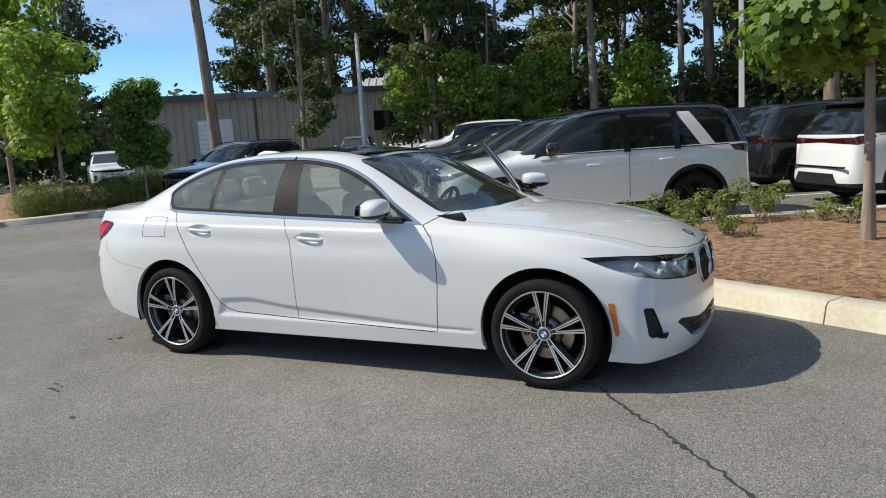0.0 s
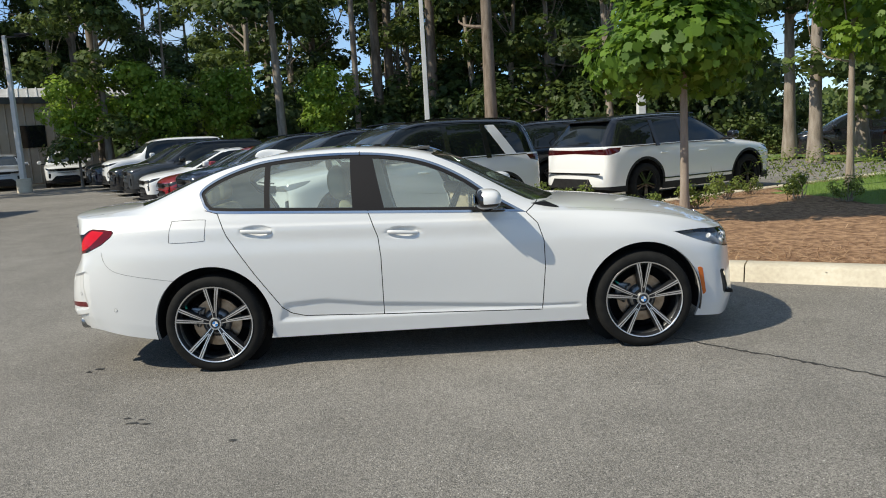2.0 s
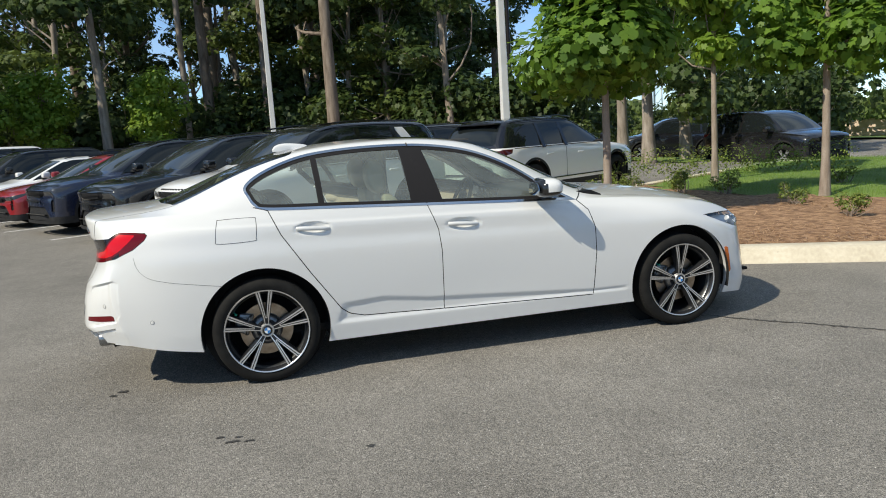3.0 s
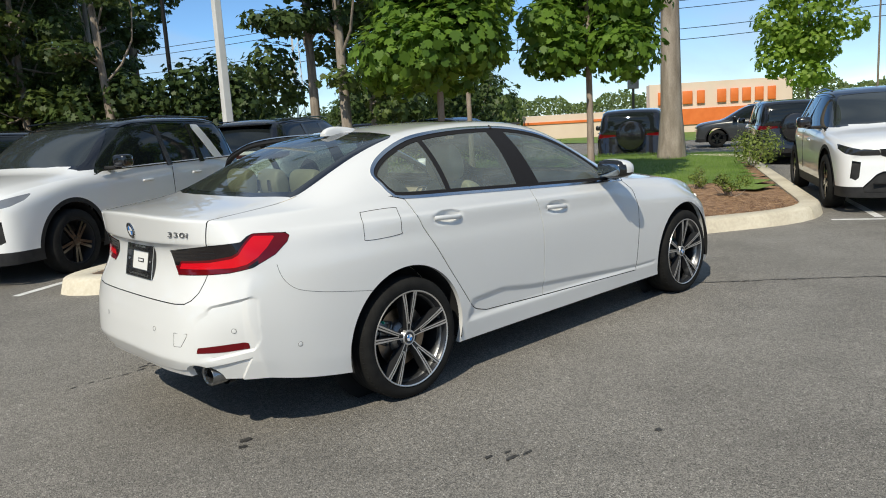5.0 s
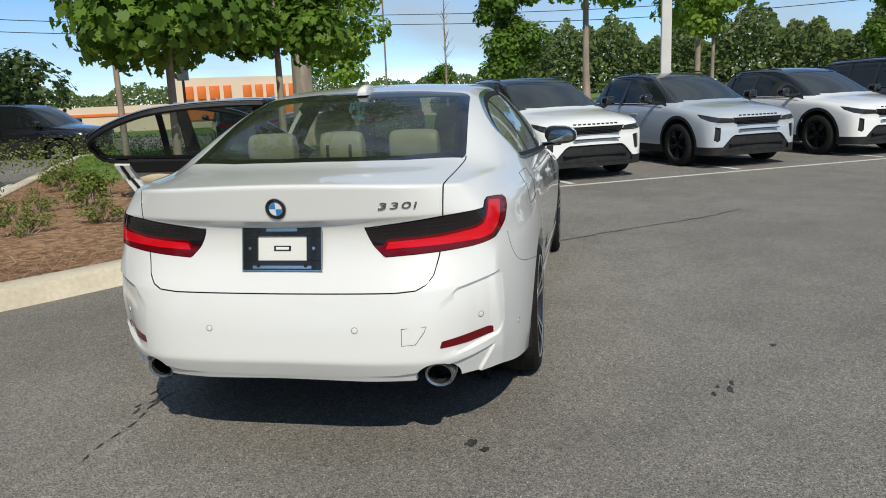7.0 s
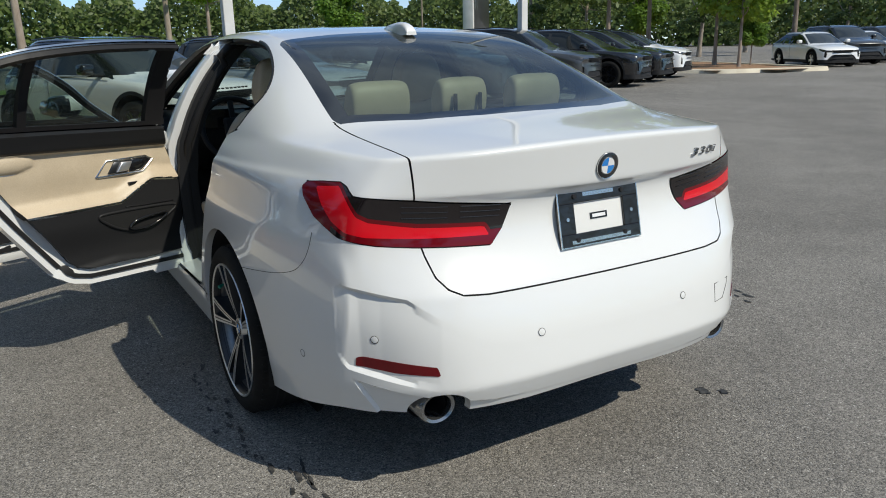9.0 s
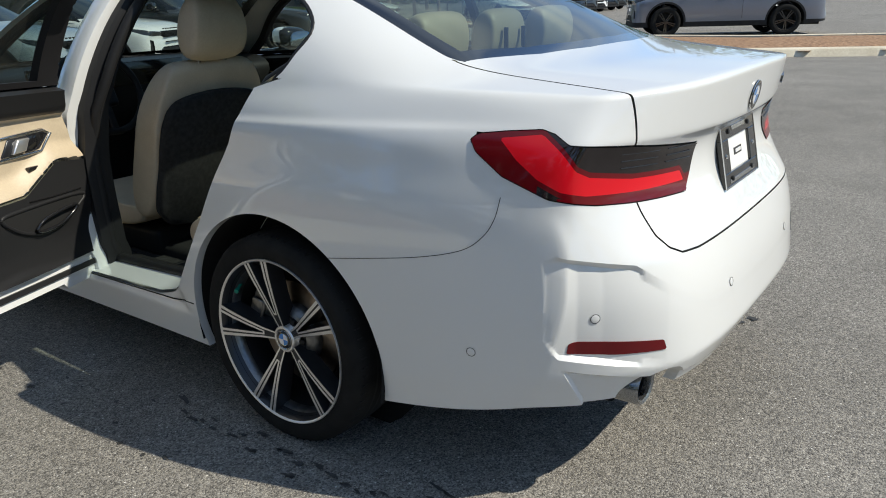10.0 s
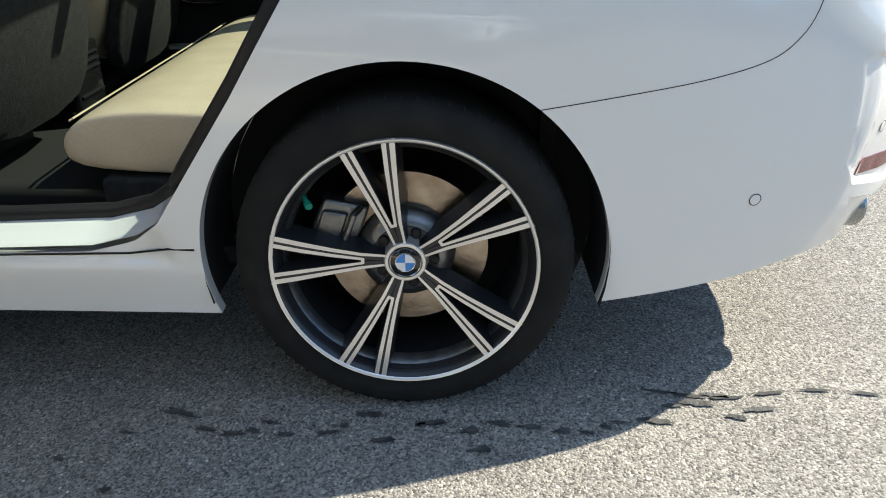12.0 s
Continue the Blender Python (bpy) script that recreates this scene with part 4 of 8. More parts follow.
tail_pan = [(-1.815, .78), (-2.11, .775), (-2.19, .72), (-2.33, .62), (-2.40, .42)]
absorb(b, prism(tail_pan + [(x, -y) for x, y in reversed(tail_pan)], .362, .382))
box_bm(1.815, 2.08, -.74, .74, .30, .32, 0, bm=b)
part("underbody", b, M_UNDER, sedan)


# ---- doors ----
def fold(z_of, pts):
    return [(x, z_of(x)) for x in pts]


def belt_z(x):
    return 1.0 - .052 * x - .004


def door(which, side, swing=0.0):
    """A car door with its window, trims, handle and inner panel; side 1 is the car's left."""
    skin = PIECES[which + "_door"].copy()
    inner = PIECES[which + "_door"].copy()
    flip = (lambda b: b) if side > 0 else mirrored
    hinge = Vector((-.335, .862, 0)) if which == "rear" else Vector((.742, .862, 0))
    ob = part(which + "_door", flip(thicken(skin, .06)), M_PAINT, sedan, "white %s door%s" % (which, ", wide open" if swing else ""))
    sharp(ob, 50)
    for kind, mat, name, d in ((which + "_glass", M_SIDEGLASS if side < 0 else M_GLASS, "door_window", 0), (which + "_frame", M_MATTE, "window_frame", .03), (which + "_chrome", M_CHROME, "chrome_trim", 0),
                               ("rear_quarter_glass", M_SIDEGLASS if side < 0 else M_GLASS, "quarter_window", 0)):
        if kind == "rear_quarter_glass" and which == "front":
            continue
        b = PIECES[kind].copy()
        if d:
            thicken(b, d, Vector((0, 1, 0)))
        sharp(part(name, flip(b), mat, ob), 40)
    # frame seen from within, all round the panes
    b = PIECES[which + "_chrome_raw"].copy()
    push(b, -.014)
    part("inner_frame", flip(thicken(b, .024)), M_SATIN, ob)
    # black seal on the painted inner flange
    OUT = REAR_DOOR if which == "rear" else FRONT_DOOR
    x0, x1 = (-1.30, -.335) if which == "rear" else (-.29, .735)
    f_edge = lambda P: sdist(xz(P), OUT)
    ring = inner.copy()
    for lv in (-.030, -.048):
        knife(ring, f_edge, lv)
    C = np.array([f.calc_center_median()[:] for f in ring.faces])
    e = f_edge(C)
    bmesh.ops.delete(ring, geom=[f for f, q in zip(ring.faces[:], e) if not -.048 < q < -.030], context="FACES")
    push(ring, -.059)
    part("door_seal", flip(thicken(ring, .009)), M_SATIN, ob, "black rubber door seal")
    # inner panel: black top roll, pale upholstery, bright line, black lower part
    HID = [(x + (.045 if x > x1 - .1 else 0.0), z) for x, z in OUT]
    f_pan = lambda P: sdist(xz(P), HID)
    edge_z = lambda x: .685 + .085 * max(0.0, min(1.0, (x - (x1 - .31)) / .16)) - .02 * max(0.0, (x - x1 + .15) / .15)
    step = lambda q: max(0.0, min(1.0, q)) ** 2 * (3 - 2 * max(0.0, min(1.0, q)))

    def relief(x, z):
        d = .008 + .020 * step((z - (belt_z(x) - .105)) / .02)
        k = z - edge_z(x)
        d += .042 * step((.075 - k) / .07) * step((x1 + .1 - x) / .1)
        return d - .030 * step((.64 - z) / .16)

    y_in = lambda x, z: flank(x, z) - .066 - relief(x, z)
    f_low = lambda P: P[:, 2] - np.array([edge_z(x) for x in P[:, 0]])
    f_top = lambda P: P[:, 2] - (np.array([belt_z(x) for x in P[:, 0]]) - .095)
    knife(inner, f_pan, -.082)
    C = np.array([f.calc_center_median()[:] for f in inner.faces])
    e = f_pan(C)
    bmesh.ops.delete(inner, geom=[f for f, q in zip(inner.faces[:], e) if q > -.082], context="FACES")
    for f, lv in ((f_low, -.07), (f_low, -.03), (f_low, 0.0), (f_low, .012), (f_low, .04), (f_top, -.012), (f_top, 0.0), (f_top, .012)):
        knife(inner, f, lv)
    fs = inner.faces[:]
    C = np.array([f.calc_center_median()[:] for f in fs])
    lo, tp = f_low(C), f_top(C)
    for f, a, t in zip(fs, lo, tp):
        f.material_index = 1 if (a < 0 or t > 0) else (2 if a < .010 and C[0][0] < 9 else 0)
    for v in inner.verts:
        v.co.y -= .066 + relief(v.co.x, v.co.z)
    inner.normal_update()
    bmesh.ops.reverse_faces(inner, faces=inner.faces[:])
    old = set(inner.faces)
    rim_in(inner, .03)
    for f in inner.faces:
        if f not in old:
            f.material_index = 1
    sharp(part("inner_panel", flip(inner), [M_TAN, M_SATIN, M_CHROME], ob, "oyster leather and black inner door panel"), 40)
    # handle in its framed recess
    hexa = [(x1 - .400, .812), (x1 - .345, .880), (x1 - .150, .880), (x1 - .112, .862), (x1 - .175, .812)]
    hx, yh = x1 - .26, y_in(x1 - .26, .845)
    part("handle_surround", flip(tube([(x, y_in(x, z) - .001, z) for x, z in hexa + hexa[:1]], .005, 8)), M_CHROME, ob)
    b = prism([(hx + .02, .818), (hx + .035, .873), (hx + .112, .873), (hx + .138, .861), (hx + .085, .818)], yh - .003, yh + .012, .002, 1, "y")
    part("handle_plate", flip(b), M_BLACK, ob)
    b = prism([(hx - .085, .820), (hx - .05, .872), (hx + .04, .872), (hx + .015, .820)], yh - .005, yh + .01, .003, 1, "y")
    part("handle_bowl", flip(b), M_GREYALLOY, ob)
    b = prism([(hx - .05, .824), (hx - .02, .868), (hx + .035, .866), (hx + .01, .826)], yh - .018, yh - .002, .005, 2, "y")
    part("inner_handle", flip(b), M_CUTALLOY, ob, "silver inner door handle")
    xs_ = x1 - .235
    part("window_switch", flip(box_bm(xs_ - .022, xs_ + .022, y_in(xs_, .765) - .006, y_in(xs_, .765) + .01, .757, .772, .003)), M_BLACK, ob)
    # speaker edge, pocket with its lip, cup holder
    line = [(x1 - .30, .668), (x1 - .20, .660), (x1 - .05, .655)]
    part("speaker_edge", flip(tube([(x, y_in(x, z), z) for x, z in line], .003, 6)), M_BLACK, ob)
    lens = curve_through([(x1 - .43, .640), (x1 - .36, .652), (x1 - .06, .640), (x1 - .075, .600), (x1 - .17, .553), (x1 - .27, .553), (x1 - .36, .585)], 5)
    part("pocket_lip", flip(tube([(x, y_in(x, z) - .001, z) for x, z in lens + lens[:1]], .007, 8)), M_SATIN, ob)
    # a flat dark sheet on the panel paints the shade of the pocket's hollow
    b = bmesh.new()
    b.faces.new([b.verts.new((x, y_in(x, z) - .003, z)) for x, z in lens])
    part("door_pocket", flip(thicken(b, -.006)), M_UNDER, ob, "black door pocket")
    cup = curve_through([(x1 - .29, .572), (x1 - .25, .600), (x1 - .12, .612), (x1 - .10, .598), (x1 - .17, .562), (x1 - .26, .558)], 4)
    part("cup_holder", flip(tube([(x, y_in(x, z) - .012, z) for x, z in cup + cup[:1]], .006, 8)), M_BLACK, ob)
    # outer handle
    hx, hz = (-1.10, .921) if which == "rear" else (-.148, .864)
    yo = flank(hx - .12, hz)
    line = [(hx - .095, yo - .006, hz + .004), (hx - .06, yo + .008, hz + .004), (hx, yo + .015, hz), (hx + .06, yo + .010, hz - .006), (hx + .095, yo - .004, hz - .010)]
    b = tube(curve_through(line, 4, False), .013, 10)
    for v in b.verts:
        v.co.y = yo + (v.co.y - yo) * .75
    part("door_handle", flip(b), M_PAINT, ob, "white door handle")
    if swing:
        hp = Matrix.Translation(hinge)
        ob.matrix_local = hp @ Matrix.Rotation(radians(-swing) * side, 4, "Z") @ hp.inverted()
    if which == "front":
        mirror(ob, side, flip)
    return ob


def mirror(ob, side, flip):
    cage = bmesh.new()
    bmesh.ops.create_uvsphere(cage, u_segments=28, v_segments=18, radius=1)
    for v in cage.verts:
        x, y, z = v.co
        back = min(1, max(0, -x))
        sq = lambda a, e: math.copysign(abs(a) ** e, a)
        v.co = Vector((.40 + (.095 if x > 0 else .075) * sq(x, .75), 0.960 + .112 * sq(y, .72) + .015 * x, 1.055 + (.062 if z > 0 else .066) * sq(z, .7) * (1 - .25 * max(0, y) * (z < 0)) - .012 * y))
    low = [f for f in cage.faces if f.calc_center_median().z < 1.035 or f.calc_center_median().x < .372]
    lower = lift_out(cage, low)
    cap = part("mirror_cap", flip(cage), M_PAINT, ob, "white mirror cap")
    part("mirror_base", flip(lower), M_BLACK, ob, "gloss black mirror base")
    b = prism(curve_through([(.875, 1.03), (.90, 1.085), (1.01, 1.09), (1.045, 1.06), (1.035, 1.018), (.91, 1.01)], 4), .316, .324, .002, 1, "x")
    part("mirror_glass", flip(b), M_MIRROR, ob, "mirror glass")
    b = tube([(.42, .95, 1.0), (.47, .87, .985), (.52, .83, .975)], .03, 10)
    for v in b.verts:
        v.co.z = .985 + (v.co.z - .985) * .5
    part("mirror_arm", flip(b), M_BLACK, ob)


door("front", -1)
door("rear", -1)
door("front", 1, 62)
door("rear", 1, 66)

# ---- door openings of the open side ----
for pts, name in ((REAR_DOOR, "rear_door_seal"), (FRONT_DOOR, "front_door_seal")):
    # the seal follows the panel's edge below the belt and the window's edge above it
    if name.startswith("rear"):
        high = [p for p in WINDOWS if p[0] < -.42 and p[1] > 1.10]
        loop = [(-.33, .33)] + [(-.33, .80), (-.40, 1.02), (-.455, 1.36)] + sorted([p for p in high if p[1] > 1.15], key=lambda p: -p[0]) + [(-1.44, 1.09), (-1.37, 1.05), (-1.30, .90), (-1.14, .645), (-.98, .415), (-.92, .375), (-.83, .352)]
    else:
        high = [p for p in WINDOWS if p[0] > -.36 and p[1] > 1.05]
        top = sorted([p for p in high if p[1] > belt_z(p[0]) + .04], key=lambda p: p[0])
        loop = [(-.28, .33), (-.28, .80), (-.33, 1.0), (-.375, 1.36)] + top + [(.67, .95), (.73, .87), (.765, .76), (.765, .59), (.738, .305)]
    cx, cz = sum(p[0] for p in loop) / len(loop), sum(p[1] for p in loop) / len(loop)
    even = []
    for (xa, za), (xb, zb_) in zip(loop, loop[1:] + loop[:1]):
        n = max(1, int(math.hypot(xb - xa, zb_ - za) / .035))
        even += [(lerp(xa, xb, k / n), lerp(za, zb_, k / n)) for k in range(n)]
    loop = even
    small = [(cx + (x - cx) * .955 - (.05 * max(0.0, min(1.0, (x + .80) / .30)) if name[0] == "r" else 0.0), cz + (z - cz) * .965) for x, z in loop]
    sunk = lambda x, z: .105 if (name[0] == "r" and x > -.52) or z < .45 else .055
    line = [(x, flank(x, z) - sunk(x, z), z) for x, z in small]
    part(name, tube(line + [line[0]], .019, 8), M_SATIN, sedan, "black rubber door seal")
    # painted jamb between the skin and the seal
    b = bmesh.new()
    prev = None
    for (x, z), (sx_, sz_) in zip(loop + [loop[0]], small + [small[0]]):
        y = flank(x, z)
        p = [b.verts.new((x, y - .004, z)), b.verts.new((x, y - .03, z)), b.verts.new((sx_, flank(sx_, sz_) - sunk(sx_, sz_), sz_)), b.verts.new((sx_, flank(sx_, sz_) - sunk(sx_, sz_) - .05, sz_))]
        on_post = (x > -.475 if name[0] == "r" else x < -.262) and .36 < z < 1.34
        if prev and not on_post:
            for i in range(3):
                b.faces.new((prev[i], prev[i + 1], p[i + 1], p[i])).material_index = i // 2
        prev = p
    part("door_jamb", b, [M_PAINT, M_SATIN], sedan)
# dark trim round the rear corner of the open side's upper opening
line = [(x, flank(x, z) - .006, z) for x, z in WINDOWS if x < -1.0 and z > 1.06]
k = max(range(len(line)), key=lambda i: (Vector(line[i]) - Vector(line[i - 1])).length)
part("opening_trim", tube(line[k:] + line[:k], .007, 6), M_SATIN, sedan, "black trim round the door opening")
def ease_in(q):
    return max(0.0, q) ** 1.1


post = bmesh.new()
prev = None
POST = [(-.305, .30, .105), (-.305, .50, .090), (-.31, .80, .072), (-.355, 1.0, .062), (-.39, 1.2, .056), (-.415, 1.37, .062)]
for k in range(31):
    z = lerp(.30, 1.37, k / 30)
    j = max(i for i in range(5) if POST[i][1] <= z + 1e-6)
    t = (z - POST[j][1]) / (POST[j + 1][1] - POST[j][1])
    x, w = lerp(POST[j][0], POST[j + 1][0], t), lerp(POST[j][2], POST[j + 1][2], t)
    y = flank(x, z) - .018
    ring = [post.verts.new(c) for c in ((x - w, y - .035, z), (x - w * .9, y - .008, z), (x - w * .6, y, z), (x + w * .6, y, z), (x + w * .9, y - .008, z), (x + w, y - .035, z), (x + w * .7, y - .09, z), (x - w * .7, y - .09, z))]
    if prev:
        for i in range(8):
            post.faces.new((prev[i], prev[(i + 1) % 8], ring[(i + 1) % 8], ring[i]))
    prev = ring
bmesh.ops.recalc_face_normals(post, faces=post.faces[:])
for s, b in ((1, post.copy()), (-1, mirrored(post))):
    part("centre_pillar", b, M_PAINT if s > 0 else M_SATIN, sedan)
post.free()
trim = bmesh.new()
prev = None
for k in range(25):
    z = lerp(.34, 1.36, k / 24)
    x = -.385 - .14 * ease_in(z - .75)
    y = flank(x, z) - .062
    ring = [trim.verts.new(c) for c in ((x - .040, y - .03, z), (x - .030, y - .004, z), (x, y, z), (x + .03, y, z), (x + .03, y - .09, z), (x - .040, y - .09, z))]
    if prev:
        for i in range(6):
            trim.faces.new((prev[i], prev[(i + 1) % 6], ring[(i + 1) % 6], ring[i]))
    prev = ring
bmesh.ops.recalc_face_normals(trim, faces=trim.faces[:])
part("pillar_trim", trim, M_SATIN, sedan, "black trim and seal along the centre pillar")
for s in (1, -1):
    b = box_bm(-1.0, .74, .70, .845, .285, .325, .012)
    part("door_sill", b if s > 0 else mirrored(b), M_PAINT, sedan)
    b = box_bm(-.80, .70, .66, .74, .30, .335, .006)
    part("sill_trim", b if s > 0 else mirrored(b), M_SATIN, sedan)
b = tube([(x, flank(x, z) + .0006, z) for x, z in [(-1.03, .352), (-.98, .352), (-.90, .338), (-.60, .330), (0, .322), (.72, .300)]], .0022, 5)
part("sill_joint", b, M_UNDER, sedan)
part("door_check", box_bm(-.36, -.33, .80, .93, .60, .62, .004), M_SATIN, sedan)

# ---- cabin ----
def pad(points, width, y0, bevel=.02, swell=.0):
    """An upholstered block: a side outline (x, z), rounded over at both ends."""
    pts = [Vector((p[0], p[1])) for p in points]
    c = sum(pts, Vector((0, 0))) / len(pts)
    h = width / 2
    rings = [(-h, .72), (-h + bevel * .25, .93), (-h + bevel * 1.6, 1.0), (0, 1.0 + swell), (h - bevel * 1.6, 1.0), (h - bevel * .25, .93), (h, .72)]
    verts, faces = [], []
    n = len(pts)
    for y, f in rings:
        for p in pts:
            d = p - c
            q = c + d * (1 - (1 - f) * min(1.0, 3.2 * bevel / max(d.length, 1e-4)))
            verts.append((q.x, y0 + y, q.y))
    for r in range(len(rings) - 1):
        for k in range(n):
            a, b = r * n + k, r * n + (k + 1) % n
            faces.append((a, b, b + n, a + n))
    faces.append(tuple(range(n))[::-1])
    faces.append(tuple(range((len(rings) - 1) * n, len(rings) * n)))
    sv, sf = subdivided(verts, faces, 2)
    b = bmesh.new()
    vs = [b.verts.new(v) for v in sv]
    for f in sf:
        b.faces.new([vs[k] for k in f])
    bmesh.ops.recalc_face_normals(b, faces=b.faces[:])
    return b


def seat(y0):
    part("seat_base", box_bm(-.42, .12, y0 - .20, y0 + .20, .29, .40, .02), M_SATIN, sedan)
    part("seat_cushion", pad([(-.42, .40), (.14, .42), (.16, .50), (.10, .535), (-.36, .50), (-.44, .52)], .50, y0, .03), M_TAN, sedan, "oyster leather seat cushion")
    back = pad([(-.38, .46), (-.46, .46), (-.53, .55), (-.60, .80), (-.66, 1.02), (-.645, 1.07), (-.57, 1.07), (-.50, .95), (-.42, .72), (-.36, .56)], .52, y0, .035)
    for v in back.verts:
        v.co.y = y0 + (v.co.y - y0) * (1 - .34 * max(0.0, (v.co.z - .80) / .27) ** 2.2)
    back = part("seat_back", back, M_TAN, sedan, "oyster leather seat back")
    b = prism(curve_through([(y0 - .22, .44), (y0 - .252, .68), (y0 - .225, .89), (y0 - .10, .945), (y0 + .10, .945), (y0 + .225, .89), (y0 + .252, .68), (y0 + .22, .44)], 3), -.012, .035, .010, 1, "x")
    b.transform(Matrix.Translation((-.638, 0, .82)) @ Matrix.Rotation(radians(-14.5), 4, "Y") @ Matrix.Translation((0, 0, -.82)))
    part("seat_pocket", b, M_CARPET, back, "black seat back shell")
    rest = pad([(-.60, 1.055), (-.69, 1.055), (-.735, 1.14), (-.735, 1.245), (-.70, 1.305), (-.645, 1.305), (-.605, 1.25), (-.59, 1.15)], .25, y0, .05)
    for v in rest.verts:
        v.co.y = y0 + (v.co.y - y0) * (1 - .30 * max(0.0, (v.co.z - 1.12) / .185) ** 2)
    part("headrest", rest, M_TAN, sedan, "oyster leather headrest")
    for d in (-.06, .06):
        part("headrest_post", tube([(-.635, y0 + d, 1.05), (-.66, y0 + d, 1.14)], .007, 8), M_CHROME, sedan)


seat(.37)
seat(-.37)
for o in sedan.children:
    if o.name.split(".")[0] in ("seat_base", "seat_cushion", "seat_back", "headrest", "headrest_post"):
        o.location.x += .055
b = pad([(-.72, .405), (-.675, .44), (-.675, .495), (-.75, .545), (-.92, .555), (-1.15, .535), (-1.40, .50), (-1.42, .40)], 1.30, 0, .03)
bench = part("rear_bench", b, M_TAN, sedan, "oyster leather rear bench")
for dx in (0, .008):
    part("piping", tube([(-.690 - dx, y, .512 + dx * .6) for y in np.linspace(-.60, .60, 13)], .0022, 5), M_TAN, bench)
part("bench_base", box_bm(-1.42, -.76, -.66, .66, .28, .40, .01), M_CARPET, sedan)
b = pad([(-1.36, .50), (-1.44, .48), (-1.56, .75), (-1.66, 1.0), (-1.63, 1.035), (-1.56, 1.02), (-1.47, .80)], 1.26, 0, .03)
part("rear_backrest", b, M_TAN, sedan, "oyster leather rear backrest")
for y, w in ((.35, .235), (0, .21), (-.35, .235)):
    hr = part("rear_headrest", pad([(-1.575, 1.05), (-1.655, 1.05), (-1.68, 1.14), (-1.665, 1.225), (-1.60, 1.23), (-1.565, 1.14)], w, y, .03), M_TAN, sedan, "oyster leather rear headrest")
    if y == 0:
        for d in (-.055, .055):
            part("headrest_guide", box_bm(-1.692, -1.68, d - .006, d + .006, 1.10, 1.165, .002), M_SATIN, hr)
part("parcel_shelf", box_bm(-2.0, -1.62, -.60, .60, .985, 1.03, .01), M_SATIN, sedan, "black parcel shelf")
part("boot_bulkhead", box_bm(-1.72, -1.69, -.70, .70, .30, .99), M_CARPET, sedan)
part("cabin_floor", box_bm(-1.45, .95, -.76, .76, .255, .295), M_CARPET, sedan, "black cabin carpet")
part("firewall", box_bm(.86, .90, -.74, .74, .28, .93), M_CARPET, sedan)
b = prism(curve_through([(.90, .96), (.62, .985), (.42, .965), (.36, .90), (.42, .76), (.60, .66), (.90, .62)], 3, True), -.74, .74, 0, 1, "y")
part("dashboard", b, M_SATIN, sedan, "black dashboard")
part("dash_screen", box_bm(.345, .36, -.16, .62, .90, 1.01, .004), M_BLACK, sedan, "wide black display")
sw = bmesh.new()
n = 36
ring = [(.185 * math.cos(2 * math.pi * k / n), .185 * math.sin(2 * math.pi * k / n), 0) for k in range(n + 1)]
absorb(sw, tube(ring, .016, 8, caps=False))
box_bm(-.07, .07, -.06, .06, -.02, .02, .015, bm=sw)
box_bm(-.18, .18, -.015, .015, -.01, .01, .004, bm=sw)
sw.transform(Matrix.Translation((.22, .37, .90)) @ Matrix.Rotation(radians(-66), 4, "Y"))
part("steering_wheel", sw, M_SATIN, sedan, "black steering wheel")
part("console", pad([(.40, .30), (.40, .66), (.10, .60), (-.10, .64), (-.38, .63), (-.43, .57), (-.45, .30)], .24, 0, .02), M_TAN, sedan, "oyster centre console")
cv_ = part("console_vent", box_bm(-.462, -.440, -.085, .085, .36, .56, .008), M_BLACK, sedan, "black rear air vent panel")
for z in (.53, .51, .49, .42):
    part("vent_slat", box_bm(-.468, -.455, -.07, .07, z - .003, z + .003), M_GREYALLOY, cv_)
b = bmesh.new()
b.from_mesh(next(o for o in sedan.children if o.name == "body").data)
b.normal_update()
rf = pick(b, lambda C: (C[:, 2] > 1.34) & (C[:, 0] < .02) & (C[:, 0] > -1.15))
hl = lift_out(b, rf)
b.free()
hl.normal_update()
push(hl, -.03)
part("headliner", hl, M_LINER, sedan)
part("headliner_panel", box_bm(-.62, .06, -.44, .44, 1.385, 1.395), M_LINER, sedan)

# ---- tail details ----
def lettering(text, size, m, mat, parent, name, depth=.002, spacing=1.0):
    c = bpy.data.curves.new(name, "FONT")
    c.body, c.size, c.extrude, c.align_x, c.align_y = text, size, depth, "CENTER", "CENTER"
    c.space_character = spacing
    tmp = new("tmp", c)
    me = bpy.data.meshes.new_from_object(tmp.evaluated_get(bpy.context.evaluated_depsgraph_get()))
    bpy.data.objects.remove(tmp)
    me.materials.clear()
    me.materials.append(mat)
    ob = new(name, me)
    ob.parent = parent
    ob.matrix_local = m
    return ob


def stuck(y, z, lift=.002, tail=True):
    """A pose on the tail or nose skin whose z axis points out of it and whose x axis runs level."""
    p, n = skin_at((-5 if tail else 5, max(abs(y), .003), z), (1 if tail else -1, 0, 0))
    if y < 0:
        p, n = Vector((p.x, -p.y, p.z)), Vector((n.x, -n.y, n.z))
    right = Vector((0, 0, 1)).cross(n).normalized()
    up = n.cross(right)
    m = Matrix((right, up, n)).transposed().to_4x4()
    m.translation = p + n * lift
    return m


